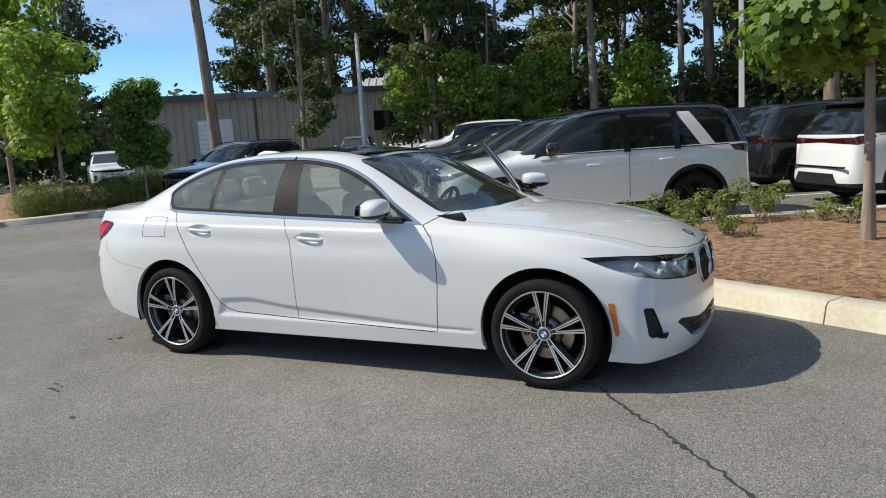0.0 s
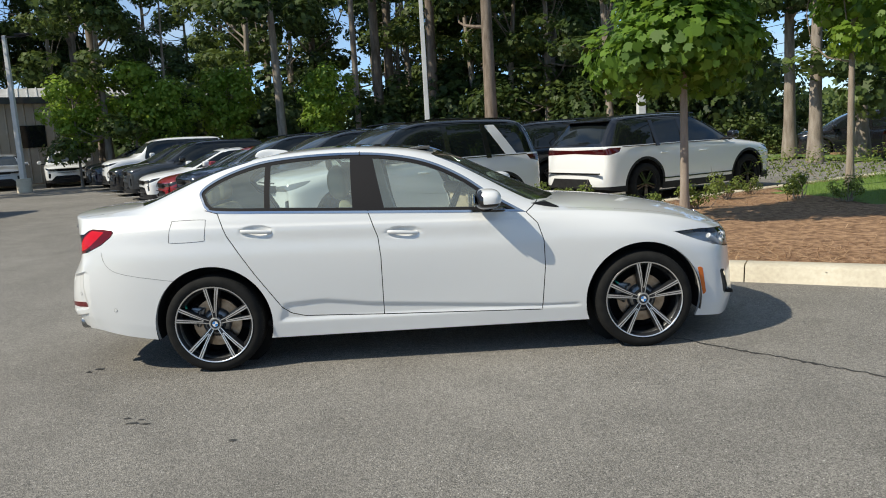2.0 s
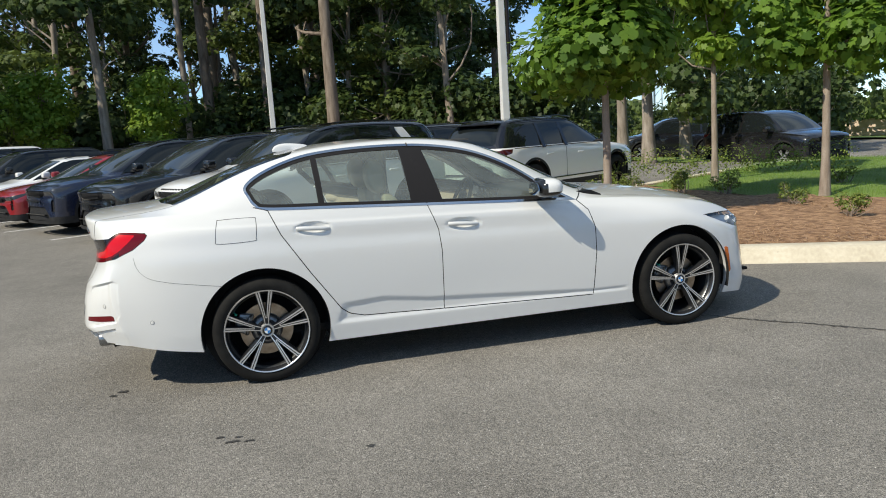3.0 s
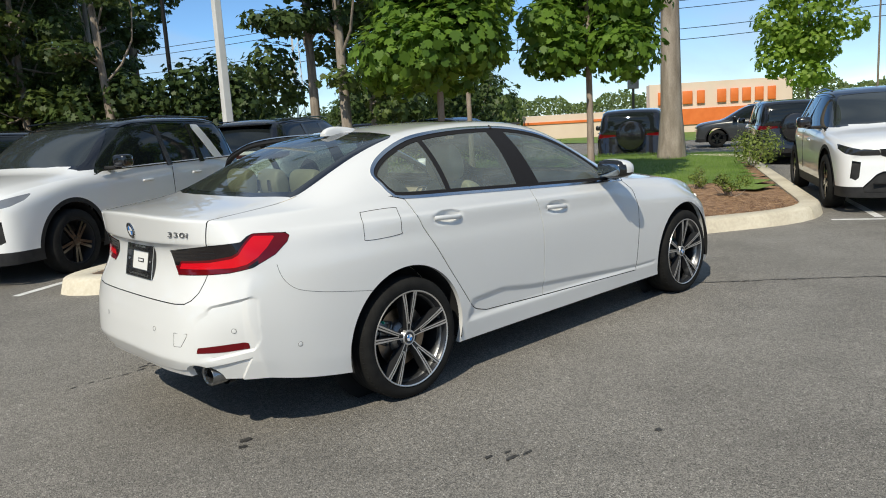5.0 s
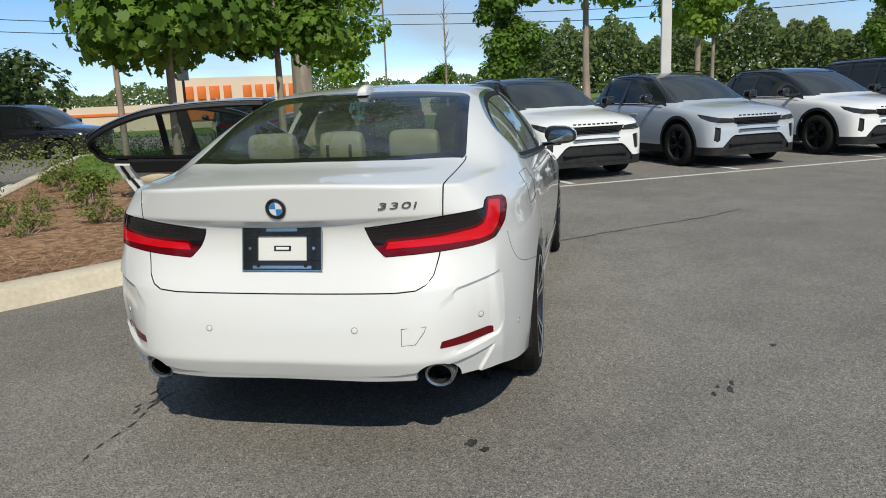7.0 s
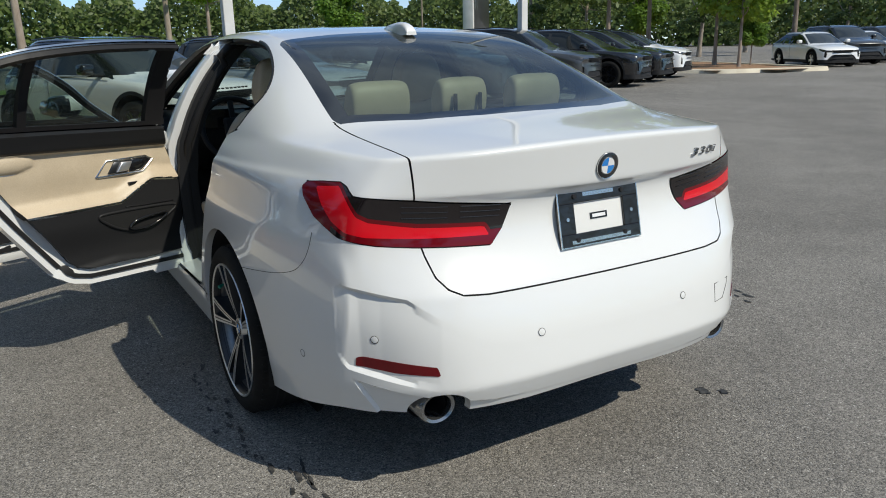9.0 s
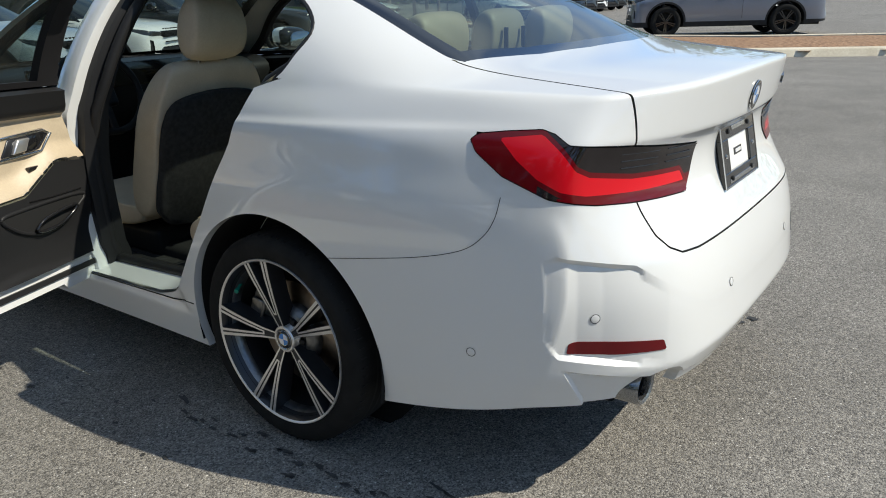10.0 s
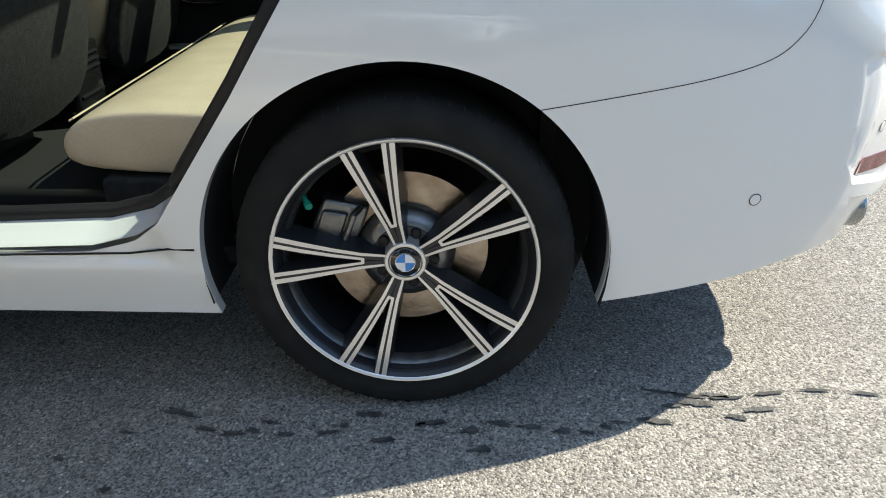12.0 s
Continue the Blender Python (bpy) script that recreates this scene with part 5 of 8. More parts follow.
roundel(boot_lid, .041, stuck(0, .985, .003))
o = lettering("330i", .052, stuck(-.455, .986, .001), M_BADGE, boot_lid, "model_badge", .003, 1.12)
o["label"] = "dark grey raised model lettering"
sx_ = o.data
for v in sx_.vertices:
    v.co.x = v.co.x * 1.5 + v.co.y * .22
    v.co.y *= .68
pm = stuck(0, .826, .004)
plate = part("plate_frame", bmesh.new(), M_BLACK, sedan, "black dealer plate frame with white insert")
b = bmesh.new()
for x0, x1, y0, y1 in ((-.160, .160, .046, .086), (-.160, .160, -.086, -.046), (-.160, -.098, -.046, .046), (.098, .160, -.046, .046)):
    box_bm(x0, x1, y0, y1, 0, .014, .002, bm=b)
b.to_mesh(plate.data)
b.free()
plate.matrix_local = pm
plate.data.materials.clear()
plate.data.materials.append(M_BLACK)
part("plate_insert", box_bm(-.100, .100, -.048, .048, .002, .006), M_PAPER, plate, "white paper plate insert")
part("plate_slot", box_bm(-.034, .034, -.010, .010, .006, .008), M_BLACK, plate)
part("plate_slot", box_bm(-.026, .026, -.005, .005, .008, .009), M_WHITE, plate)
for x in (-.128, .128):
    part("plate_screw", lathe([(0, .017), (.006, .017), (.007, .013)], 12, axis="z"), M_CHROME, plate).location = (x, 0, 0)
for x in (-.095, .095):
    for y in (-.066, .066):
        part("plate_clip", lathe([(0, .018), (.007, .018), (.008, .013)], 12, axis="z"), M_SATIN, plate).location = (x, y, 0)
part("plate_border", box_bm(-.161, .161, .083, .087, .013, .0155), M_CHROME, plate)
part("plate_border", box_bm(-.161, .161, -.087, -.083, .013, .0155), M_CHROME, plate)
for x in (-.159, .159):
    part("plate_border", box_bm(x - .002, x + .002, -.083, .083, .013, .0155), M_CHROME, plate)
part("plate_lettering", box_bm(-.062, .062, .064, .076, .014, .0152), M_CHROME, plate, "pale bar of small lettering")
part("plate_lettering", box_bm(-.118, .118, -.077, -.066, .014, .0152), M_CHROME, plate, "pale bar of small lettering")

for s in (1, -1):
    for y, z in ((.29, .535), (.739, .553)):
        b = lathe([(0, .0015), (.009, .0015), (.0105, .001), (.0105, -.004)], 20, axis="z")
        o = part("parking_sensor", b, M_PAINT, sedan, "white parking sensor")
        o.matrix_local = stuck(s * y, z, .0005)
        part("sensor_ring", lathe([(.0105, .001), (.0122, .001)], 20, axis="z"), M_UNDER, o)
    p, n = skin_at((-2.075, 3, .447), (0, -1, 0))
    p, n = Vector((p.x, p.y * s, p.z)), Vector((n.x, n.y * s, n.z))
    b = lathe([(0, .0015), (.009, .0015), (.0105, .001), (.0105, -.004)], 20, axis="z")
    o = part("parking_sensor", b, M_PAINT, sedan, "white parking sensor")
    o.matrix_local = Matrix.Translation(p) @ n.to_track_quat("Z", "Y").to_matrix().to_4x4()
    part("sensor_ring", lathe([(.0105, .001), (.0122, .001)], 20, axis="z"), M_UNDER, o)
    # exhaust tip
    e = lathe([(.036, -.10), (.036, .035), (.038, .047), (.046, .051), (.050, .043), (.050, -.10)], 40, axis="z")
    for v in e.verts:
        v.co.x *= 1.2
        v.co.y *= 1.0
    o = part("exhaust_tip", e, M_BADGE, sedan, "chrome oval exhaust tip")
    o.matrix_local = Matrix.Translation((-2.365, s * .582, .330)) @ Matrix.Rotation(radians(-90), 4, "Y") @ Matrix.Rotation(radians(90), 4, "Z")
    part("exhaust_pipe", lathe([(.0, -.06), (.037, -.06), (.037, .03)], 30, axis="z"), M_SATIN, o)
    b = lathe([(.0, .0), (.060, .0), (.064, .04)], 30, axis="z")
    o2 = part("exhaust_recess", b, M_UNDER, o)
    o2.location = (0, 0, -.07)
# tow cover on the bumper
b = bmesh.new()
loop = [(-.464, .537), (-.554, .541), (-.545, .520), (-.514, .477), (-.464, .474)]
line = [(tail_x(y, z) - .0004, y, z) for y, z in loop]
part("tow_cover_joint", tube(line + [line[0]], .0012, 5), M_UNDER, sedan)
# fuel flap joint
loop = curve_through([(-1.655, 1.0), (-1.63, 1.013), (-1.45, 1.013), (-1.43, .995), (-1.437, .90), (-1.455, .878), (-1.65, .876), (-1.67, .90)], 5)
line = [(x, -flank(x, z) - .0004, z) for x, z in loop]
part("fuel_flap_joint", tube(line + [line[0]], .0014, 5), M_UNDER, sedan)
# joint of the rear bumper
for s in (1, -1):
    loop = curve_through([(-1.664, .628), (-1.80, .650), (-1.95, .676), (-2.055, .705), (-2.105, .742), (-2.13, .785), (-2.14, .835)], 6, False)
    part("bumper_joint", tube([(x, s * (flank(x, z) + .0002), z) for x, z in loop], .0009, 5), M_UNDER, sedan)
# antenna fin
fin_v, fin_f = [], []
for x, zt, w in ((-1.255, 1.402, .024), (-1.242, 1.430, .027), (-1.19, 1.445, .027), (-1.13, 1.443, .026), (-1.06, 1.434, .021), (-1.00, 1.423, .011)):
    fin_v += [(x, -w, 1.385), (x, -w * .9, lerp(1.40, zt, .5)), (x, -w * .55, zt - .003), (x, w * .55, zt - .003), (x, w * .9, lerp(1.40, zt, .5)), (x, w, 1.385)]
for r in range(5):
    fin_f += [(r * 6 + k, r * 6 + k + 1, r * 6 + k + 7, r * 6 + k + 6) for k in range(5)]
fin_f += [(0, 1, 2, 3, 4, 5), (30, 31, 32, 33, 34, 35)]
sv_, sf_ = subdivided(fin_v, fin_f, 2)
b = bmesh.new()
fin_p = [b.verts.new(v) for v in sv_]
for f in sf_:
    b.faces.new([fin_p[k] for k in f])
bmesh.ops.recalc_face_normals(b, faces=b.faces[:])
part("antenna_fin", b, M_PAINT, sedan, "white antenna fin")

# ---- nose details ----
p, n = skin_at((2.085, .003, 2), (0, 0, -1))
rt = Vector((0, 1, 0))
bm_ = Matrix((rt, n.cross(rt), n)).transposed().to_4x4()
bm_.translation = Vector((p.x, 0, p.z)) + n * .004
roundel(next(o for o in sedan.children if o.name == "hood"), .038, bm_)
for s, back in ((1, backs[0]), (-1, backs[1])):
    loop = curve_through(KIDNEY, 3)
    line = [(nose_x(y, z) + .004, s * y, z) for y, z in loop]
    part("grille_frame", tube(line + [line[0]], .008, 6), M_CHROME, back, "bright grille surround")
    for k in range(8):
        y = .05 + .028 * k
        zs = [z for z in np.linspace(.53, .70, 9) if sdist([(y, z)], KIDNEY)[0] < -.006]
        if len(zs) > 2:
            b = tube([(nose_x(y, z) - .008, s * y, z) for z in zs], .006, 6)
            part("grille_slat", b, M_BLACK, back)
    h = heads[0] if s > 0 else heads[1]
    for (y, z), (y2, z2) in (((.42, .66), (.47, .63)), ((.60, .68), (.66, .65))):
        x = nose_x(y, z) - .025
        x2 = nose_x(y2, z2) - .02
        x3 = nose_x(y2 + .06, z + .02) - .02
        part("lamp_light_bar", tube([(x, s * y, z + .015), (x2, s * y2, z2 - .02), (x3, s * (y2 + .06), z + .02)], .019, 8), M_WHITE, h, "white light bar")
        b = lathe([(0, 0), (.02, .006), (.032, .02)], 20, axis="z")
        o = part("lamp_lens", b, M_CHROME, h)
        o.matrix_local = Matrix.Translation((x - .02, s * (y + .03), z - .012)) @ Matrix.Rotation(radians(70), 4, "Y")
    for k in range(3):
        z = .265 + .03 * k
        part("intake_slat", tube([(nose_x(y, z) - .012, s * y, z) for y in np.linspace(0, .40 + .03 * k, 7)], .005, 5), M_BLACK, sedan)

# ---- parked vehicles ----
HEAD = Vector((.87, .49, 0)).normalized()      # the parking rows' long axis
ROW = Vector((.49, -.87, 0)).normalized()      # along a row


def ease(q):
    q = max(0.0, min(1.0, q))
    return q * q * (3 - 2 * q)


def dip(x, y):
    """The height of the land: level lot, a little lower past the lawn, lower still at the store."""
    e = ease(y / 3)
    return -(.34 * ease((x - 13.5) / 1.8) + 2.2 * ease((x - 32) / 30)) * e


def suv_cage(s):
    L, w, H, wb = s["L"], s["W"] / 2, s["H"], s["wb"]
    xf = wb / 2 + s["fo"]
    xr = xf - L
    zb, hz, rake = s["belt"], s["hood"], s["rake"]
    xw = s["screen"]
    xt = xw - s["slope"]
    low, box = s["low"], s["boxy"]
    bx = [xr + .10, xr + .22, xr + .6, -wb / 2 + .35, -.25, xt, xw - .12, wb / 2 - .05, wb / 2 + .3, xf - .22, xf - .07]
    by = [.80, .89, .945, .955, .96, .96, .94, .92, .90, .85, .72]
    bz = [zb + .04, zb + .04, zb + .03, zb + .02, zb + .005, zb - .01, zb - .015, hz - .03, hz - .07, hz - .13, hz - .2]
    belt = [(x, y * w, z) for x, y, z in zip(bx, by, bz)]
    ry = .66 + .12 * box
    rail = [None, (xr + .18 + rake, ry * w, H - .10), (xr + .55 + rake * .6, (ry + .02) * w, H - .055), (-wb / 2 + .35, (ry + .04) * w, H - .035), (-.25, (ry + .045) * w, H - .03),
            (xt - .02, (ry + .03) * w, H - .075), (xw, (.80 + .06 * box) * w, hz + .03), (wb / 2, .72 * w, hz + .0), (wb / 2 + .32, .68 * w, hz - .03), (xf - .18, .60 * w, hz - .09), None]
    mid = [(xr + .03, zb + .05), (xr + .13 + rake, H - .065), (xr + .5 + rake * .6, H - .015), (-wb / 2 + .35, H), (-.25, H), (xt + .05, H - .045), (xw + .16, hz + .045), (wb / 2 + .05, hz + .03), (wb / 2 + .37, hz - .005), (xf - .13, hz - .07), (xf, hz - .19)]
    zs = [low, low + .12, low + .28, low + .46, zb - .18, zb - .07]
    zt = [low + .08, low + .2, low + .34, low + .5, zb - .16, zb - .05]
    zf = [low - .0, low + .12, low + .27, low + .40, hz - .36, hz - .27]
    ws = [.945, .965, .985, .995, .99, .98]
    cols = []
    ry_ = (0, .3, .5, .6, .68, .75)
    for g in ry_:
        q = g / .80
        col = [(xr + .03 * abs(k - 1.5) * (k > 1) - .02 * (k == 1) + q ** 4 * .10, q * w * .86, zt[k]) for k in range(6)]
        cols.append(col + [(xr + .05 + q ** 4 * .05, g * w, zb + .05)])
    for j, (x, y, z) in enumerate(belt):
        if j == 0:
            cols.append([(xr + .12, w * .86, zt[k]) for k in range(6)] + [(x, y, z)])
        elif j == 10:
            cols.append([(xf - .12, w * .82, zf[k]) for k in range(6)] + [(x, y, z)])
        else:
            end = {1: .35, 9: .45, 2: .05, 8: .12}.get(j, 0)
            zz = zt if j < 5 else zf
            cols.append([(x, w * lerp(ws[k], .88, end), lerp(zs[k], zz[k], min(1, end * 2))) for k in range(6)] + [(x, y, z)])
    for g in reversed((0, .25, .42, .52, .6, .67)):
        q = g / .72
        cols.append([(xf - .01 * k + .01 * (k == 1) - q ** 2.6 * .11, q * w * .82, zf[k]) for k in range(6)] + [(lerp(xf, xf - .07, q ** 2), g * w, hz - .195)])
    verts, faces, idx = [], [], []
    for c in cols:
        idx.append([len(verts) + i for i in range(7)])
        verts += c
    for a, b in zip(idx, idx[1:]):
        for k in range(6):
            faces.append((a[k], a[k + 1], b[k + 1], b[k]))
    top = []
    for j in range(11):
        ids = [idx[6 + j][6]]
        if j == 0:
            ids += [c[6] for c in reversed(idx[:6])]
        elif j == 10:
            ids += [c[6] for c in idx[-6:]]
        else:
            b, r, m = Vector(belt[j]), Vector(rail[j]), Vector((mid[j][0], 0, mid[j][1]))
            line = [b.lerp(r, .1), b.lerp(r, .55) + Vector((0, .02 if 1 <= j <= 5 else 0, 0)), r]
            for t in (.2, .55):
                p = r.lerp(m, t)
                p.z, p.x = lerp(r.z, m.z, 1 - (1 - t) ** 2), lerp(r.x, m.x, 1 - (1 - t) ** 1.7)
                line.append(p)
            for p in line + [m]:
                verts.append(tuple(p))
                ids.append(len(verts) - 1)
        top.append(ids)
    for a, b in zip(top, top[1:]):
        for i in range(6):
            faces.append((a[i], a[i + 1], b[i + 1], b[i]))
    return verts, faces, dict(xf=xf, xr=xr, xw=xw, xt=xt, w=w)


def plain_wheel(parent, m, r, rim_mat):
    w = new("wheel")
    w.parent = parent
    w.matrix_local = m
    ri = r * .70
    part("tyre", lathe([(ri, .10), (ri * 1.05, .115), (r * .93, .115), (r * .985, .095), (r, .06), (r, -.06), (r * .98, -.1), (ri, -.1)], 32), M_RUBBER, w)
    part("rim", lathe([(ri, .105), (ri * .97, .108), (ri * .93, .085), (ri * .88, .02), (ri * .86, -.08), (0, -.08)], 32), M_PLASTIC, w)
    for k in range(5):
        b = prism([(.02, -.028), (ri * .95, -.045), (ri * .95, -.015), (.05, 0), (ri * .95, .015), (ri * .95, .045), (.02, .028)], .05, .092, 0, 1, "y")
        b.transform(Matrix.Rotation(2 * math.pi * k / 5 + .3, 4, "Y"))
        part("spoke", b, rim_mat, w, smooth=False)
    part("hub", lathe([(0, .098), (.05, .096), (.06, .05)], 16), rim_mat, w)


def suv(name, label, s, paint, roof, extra="", rims=None, group=""):
    """A parked vehicle at the origin, nose along +x."""
    v, f, g = suv_cage(s)
    bm = half_surface(v, f, 3)
    bm.verts.index_update()
    cage_poly = ([q.co.copy() for q in bm.verts], [[z.index for z in q.verts] for q in bm.faces])
    xf, xr, xw, xt, w = g["xf"], g["xr"], g["xw"], g["xt"], g["w"]
    wb, H, zb, hz, R = s["wb"], s["H"], s["belt"], s["hood"], s["tyre"]
    rk = s["rake"]
    win = curve_through([(xw - .10, zb + .01), (xw - .30, zb + .03), (0, zb + .045), (xr + .55, zb + .065), (xr + .33, zb + .08), (xr + .36 + rk * .7, H - .16), (xr + .55 + rk * .6, H - .115), (-.25, H - .095), (xt - .12, H - .13), (xt + .06, H - .17)], 3)
    arch_r = R + .075
    fwin = lambda P: on((P[:, 1] > .5 * w), sdist(xz(P), win))
    fa = [lambda P, x=x: on(P[:, 1] > .6 * w, np.hypot(P[:, 0] - x, P[:, 2] - R) - arch_r) for x in (-wb / 2, wb / 2)]
    scr = [(xw + .14, -.2), (xw + .10, .4 * w), (xw - .02, .78 * w), (xw - .12, .78 * w), (xt + .02, .63 * w), (xt - .0, .58 * w), (xt + .06, -.2)]
    fs = lambda P: on((P[:, 2] > hz - .02) & (P[:, 0] > xt - .3), sdist(P[:, :2], scr))
    rg = [(-.2, zb + .10), (.66 * w, zb + .10), (.70 * w, zb + .14), (.60 * w, H - .14), (.55 * w, H - .12), (-.2, H - .11)]
    fr = lambda P: on(P[:, 0] < xr + .5 + rk, sdist(P[:, (1, 2)], rg))
    hl = [(.495 * w, hz - .205), (.80 * w, hz - .185), (1.1 * w, hz - .15), (1.32 * w, hz - .13), (1.22 * w, hz - .19), (1.0 * w, hz - .245), (.75 * w, hz - .275), (.475 * w, hz - .275)]
    fh = lambda P: on(P[:, 0] > xf - .6, sdist(np.stack([P[:, 1] - (P[:, 0] - xf + .07), P[:, 2]], 1), hl))
    gr = [(-.2, hz - .195), (.505 * w, hz - .195), (.48 * w, hz - .28), (.40 * w, hz - .305), (-.2, hz - .31)]
    fg = lambda P: on(P[:, 0] > xf - .3, sdist(P[:, (1, 2)], gr))
    lo = s["low"]
    it = [(-.2, lo + .32), (.46 * w, lo + .315), (.53 * w, lo + .28), (.68 * w, lo + .13), (.66 * w, lo + .06), (-.2, lo + .06)]
    fi = lambda P: on(P[:, 0] > xf - .3, sdist(P[:, (1, 2)], it))
    sv = [(.70 * w, lo + .43), (.80 * w, lo + .45), (.82 * w, lo + .24), (.76 * w, lo + .21), (.72 * w, lo + .24)]
    fv = lambda P: on(P[:, 0] > xf - .4, sdist(P[:, (1, 2)], sv))
    t0 = -.2 if s.get("band") else .45 * w
    tl = [(t0, zb - .02), (.9 * w, zb + .0), (1.0 * w, zb + .02), (1.3 * w, zb + .015), (1.25 * w, zb - .06), (1.0 * w, zb - .11), (t0, zb - .07)]
    ft = lambda P: on(P[:, 0] < xr + .6, sdist(np.stack([P[:, 1] + (P[:, 0] - xr - .08), P[:, 2]], 1), tl))
    fc = lambda P: on(P[:, 2] < zb, P[:, 2] - (lo + .13))
    fz = lambda P: on(P[:, 1] >= 0, P[:, 2] - (zb + .045 - .0 * P[:, 0]))
    cuts = [(fwin, 0), (fa[0], 0), (fa[1], 0), (fs, 0), (fr, 0), (fh, 0), (fg, 0), (fi, 0), (fv, 0), (ft, 0), (fc, 0)]
    clad = s.get("clad", .05)
    cuts += [(fa[0], clad), (fa[1], clad)]
    if roof is not paint:
        cuts.append((fz, 0))
    slash = [(xr + .60, zb + .0), (xr + .64, zb + .05), (xr + .96, H - .13), (xr + 1.16, H - .13), (xr + .86, zb + .06), (xr + .84, zb)]
    fsl = lambda P: on(P[:, 1] > .5 * w, sdist(xz(P), slash))
    if extra == "slash":
        cuts.append((fsl, 0))
    for fun, lv in cuts:
        knife(bm, fun, lv)
    fl = bm.faces[:]
    C = np.array([q.calc_center_median()[:] for q in fl])
    kind = np.full(len(C), "body", dtype=object)
    upper = (fz(C) > 0) & (C[:, 0] < xw + .05)
    if roof is not paint:
        kind[upper] = "roof"
    kind[fc(C) < 0] = "lower_cladding"
    if extra == "slash":
        kind[(fsl(C) < 0) & (C[:, 2] > zb)] = "body"
    wi = fwin(C) < 0
    if extra == "slash":
        wi &= ~((fsl(C) < 0))
    kind[wi] = "side_window"
    kind[fs(C) < 0] = "windscreen"
    kind[fr(C) < 0] = "rear_window"
    kind[(ft(C) < 0)] = "tail_lamp"
    for fn, nm in ((fg, "grille"), (fi, "lower_intake"), (fv, "side_intake"), (fh, "headlight")):
        kind[fn(C) < 0] = nm
    for fn in fa:
        kind[(fn(C) < clad) & (C[:, 2] < zb - .1)] = "lower_cladding"
    for fn in fa:
        kind[fn(C) < 0] = "none"
    groups = {}
    for q, k in zip(fl, kind):
        groups.setdefault(k, []).append(q)
    ob = thing(name, label, "car", group=group)
    mats = {"body": paint, "roof": roof, "lower_cladding": M_PLASTIC if s.get("cladding", True) else paint, "side_window": M_DARKGLASS, "windscreen": M_SCREEN, "rear_window": M_DARKGLASS,
            "tail_lamp": M_LAMPSMOKE if extra != "red" else M_RED, "grille": M_PLASTIC, "lower_intake": M_PLASTIC, "side_intake": M_PLASTIC, "headlight": M_CLEARLAMP if extra == "slash" else M_LAMP}
    for k, ql in groups.items():
        if k == "none":
            continue
        b = bmesh.new()
        seen = {}
        for q in ql:
            b.faces.new([seen.setdefault(z, b.verts.new(z.co)) if z not in seen else seen[z] for z in q.verts])
        for z in [z for z in b.verts if not z.link_faces]:
            b.verts.remove(z)
        b.normal_update()
        d = {"side_window": -.006, "windscreen": -.004, "rear_window": -.004, "grille": -.02, "lower_intake": -.03, "side_intake": -.03}.get(k, 0)
        if d:
            push(b, d)
        if k in ("tail_lamp", "headlight", "side_window", "side_intake"):
            for c in (b.copy(), mirrored(b)):
                part(k, c, mats[k], ob)
        else:
            c = b.copy()
            absorb(c, mirrored(b))
            bmesh.ops.remove_doubles(c, verts=[z for z in c.verts if abs(z.co.y) < 1e-4], dist=1e-4)
            if k == "body":
                rim_in(c, .02, None)
            part(k, c, mats[k], ob)
        b.free()
    bm.free()
    # grille bars, name lettering as a bar, side trims, mirrors, handles, pillars, underbody
    part("bumper_slit", box_bm(xf - .03, xf + .006, -.40 * w, .40 * w, hz - .385, hz - .373), M_SATIN, ob)
    part("intake_lip", box_bm(xf - .06, xf - .012, -.56 * w, .56 * w, lo + .165, lo + .18), M_BLACK, ob)
    for k in range(4):
        z = hz - .222 - .022 * k
        part("grille_bar", box_bm(xf - .035, xf - .012, -.42 * w, .42 * w, z - .004, z + .004), M_SATIN, ob)
    if extra in ("slash", "letters"):
        probe = BVHTree.FromPolygons(*cage_poly)
        for k in range(10):
            y = (-.36 + .08 * k) * w
            hit = probe.ray_cast(Vector((xf + 1, max(abs(y), .01), hz - .165)), Vector((-1, 0, 0)))[0]
            x = hit.x if hit else xf - .02
            part("hood_letter", box_bm(x - .012, x + .006, y - .024, y + .024, hz - .178, hz - .152), M_SATIN, ob, "dark bar for a raised letter")
    for sd in (1, -1):
        for x, hh in ((-.95, zb - .13), (.08, zb - .15)):
            part("door_handle", box_bm(x - .10, x + .10, sd * w * .985 - .012, sd * w * .985 + .018, hh - .014, hh + .014, .008), paint, ob)
        part("belt_trim", box_bm(xr + .45, xw - .12, sd * w * .955 - .006, sd * w * .955 + .006, zb + .02, zb + .034), M_BLACK, ob)
        for xq in (-.40, -1.12):
            b = box_bm(xq - .045, xq + .045, -.008, .008, -.05, H - zb - .14)
            b.transform(Matrix.Translation((0, sd * (w * .955), zb + .05)) @ Matrix.Rotation(sd * math.atan2(w * (.955 - s["pill"]), H - zb - .1), 4, "X"))
            part("window_post", b, M_BLACK, ob)
        mir = box_bm(xw - .42, xw - .24, sd * (w + .05), sd * (w + .24), zb + .05, zb + .20, .045, 3) if sd > 0 else box_bm(xw - .42, xw - .24, -(w + .24), -(w + .05), zb + .05, zb + .20, .045, 3)
        part("mirror", mir, roof if extra != "white_mirror" else paint, ob)
        part("mirror_arm", box_bm(xw - .36, xw - .28, min(sd * w * .9, sd * (w + .1)), max(sd * w * .9, sd * (w + .1)), zb + .03, zb + .07, .01), M_PLASTIC, ob)
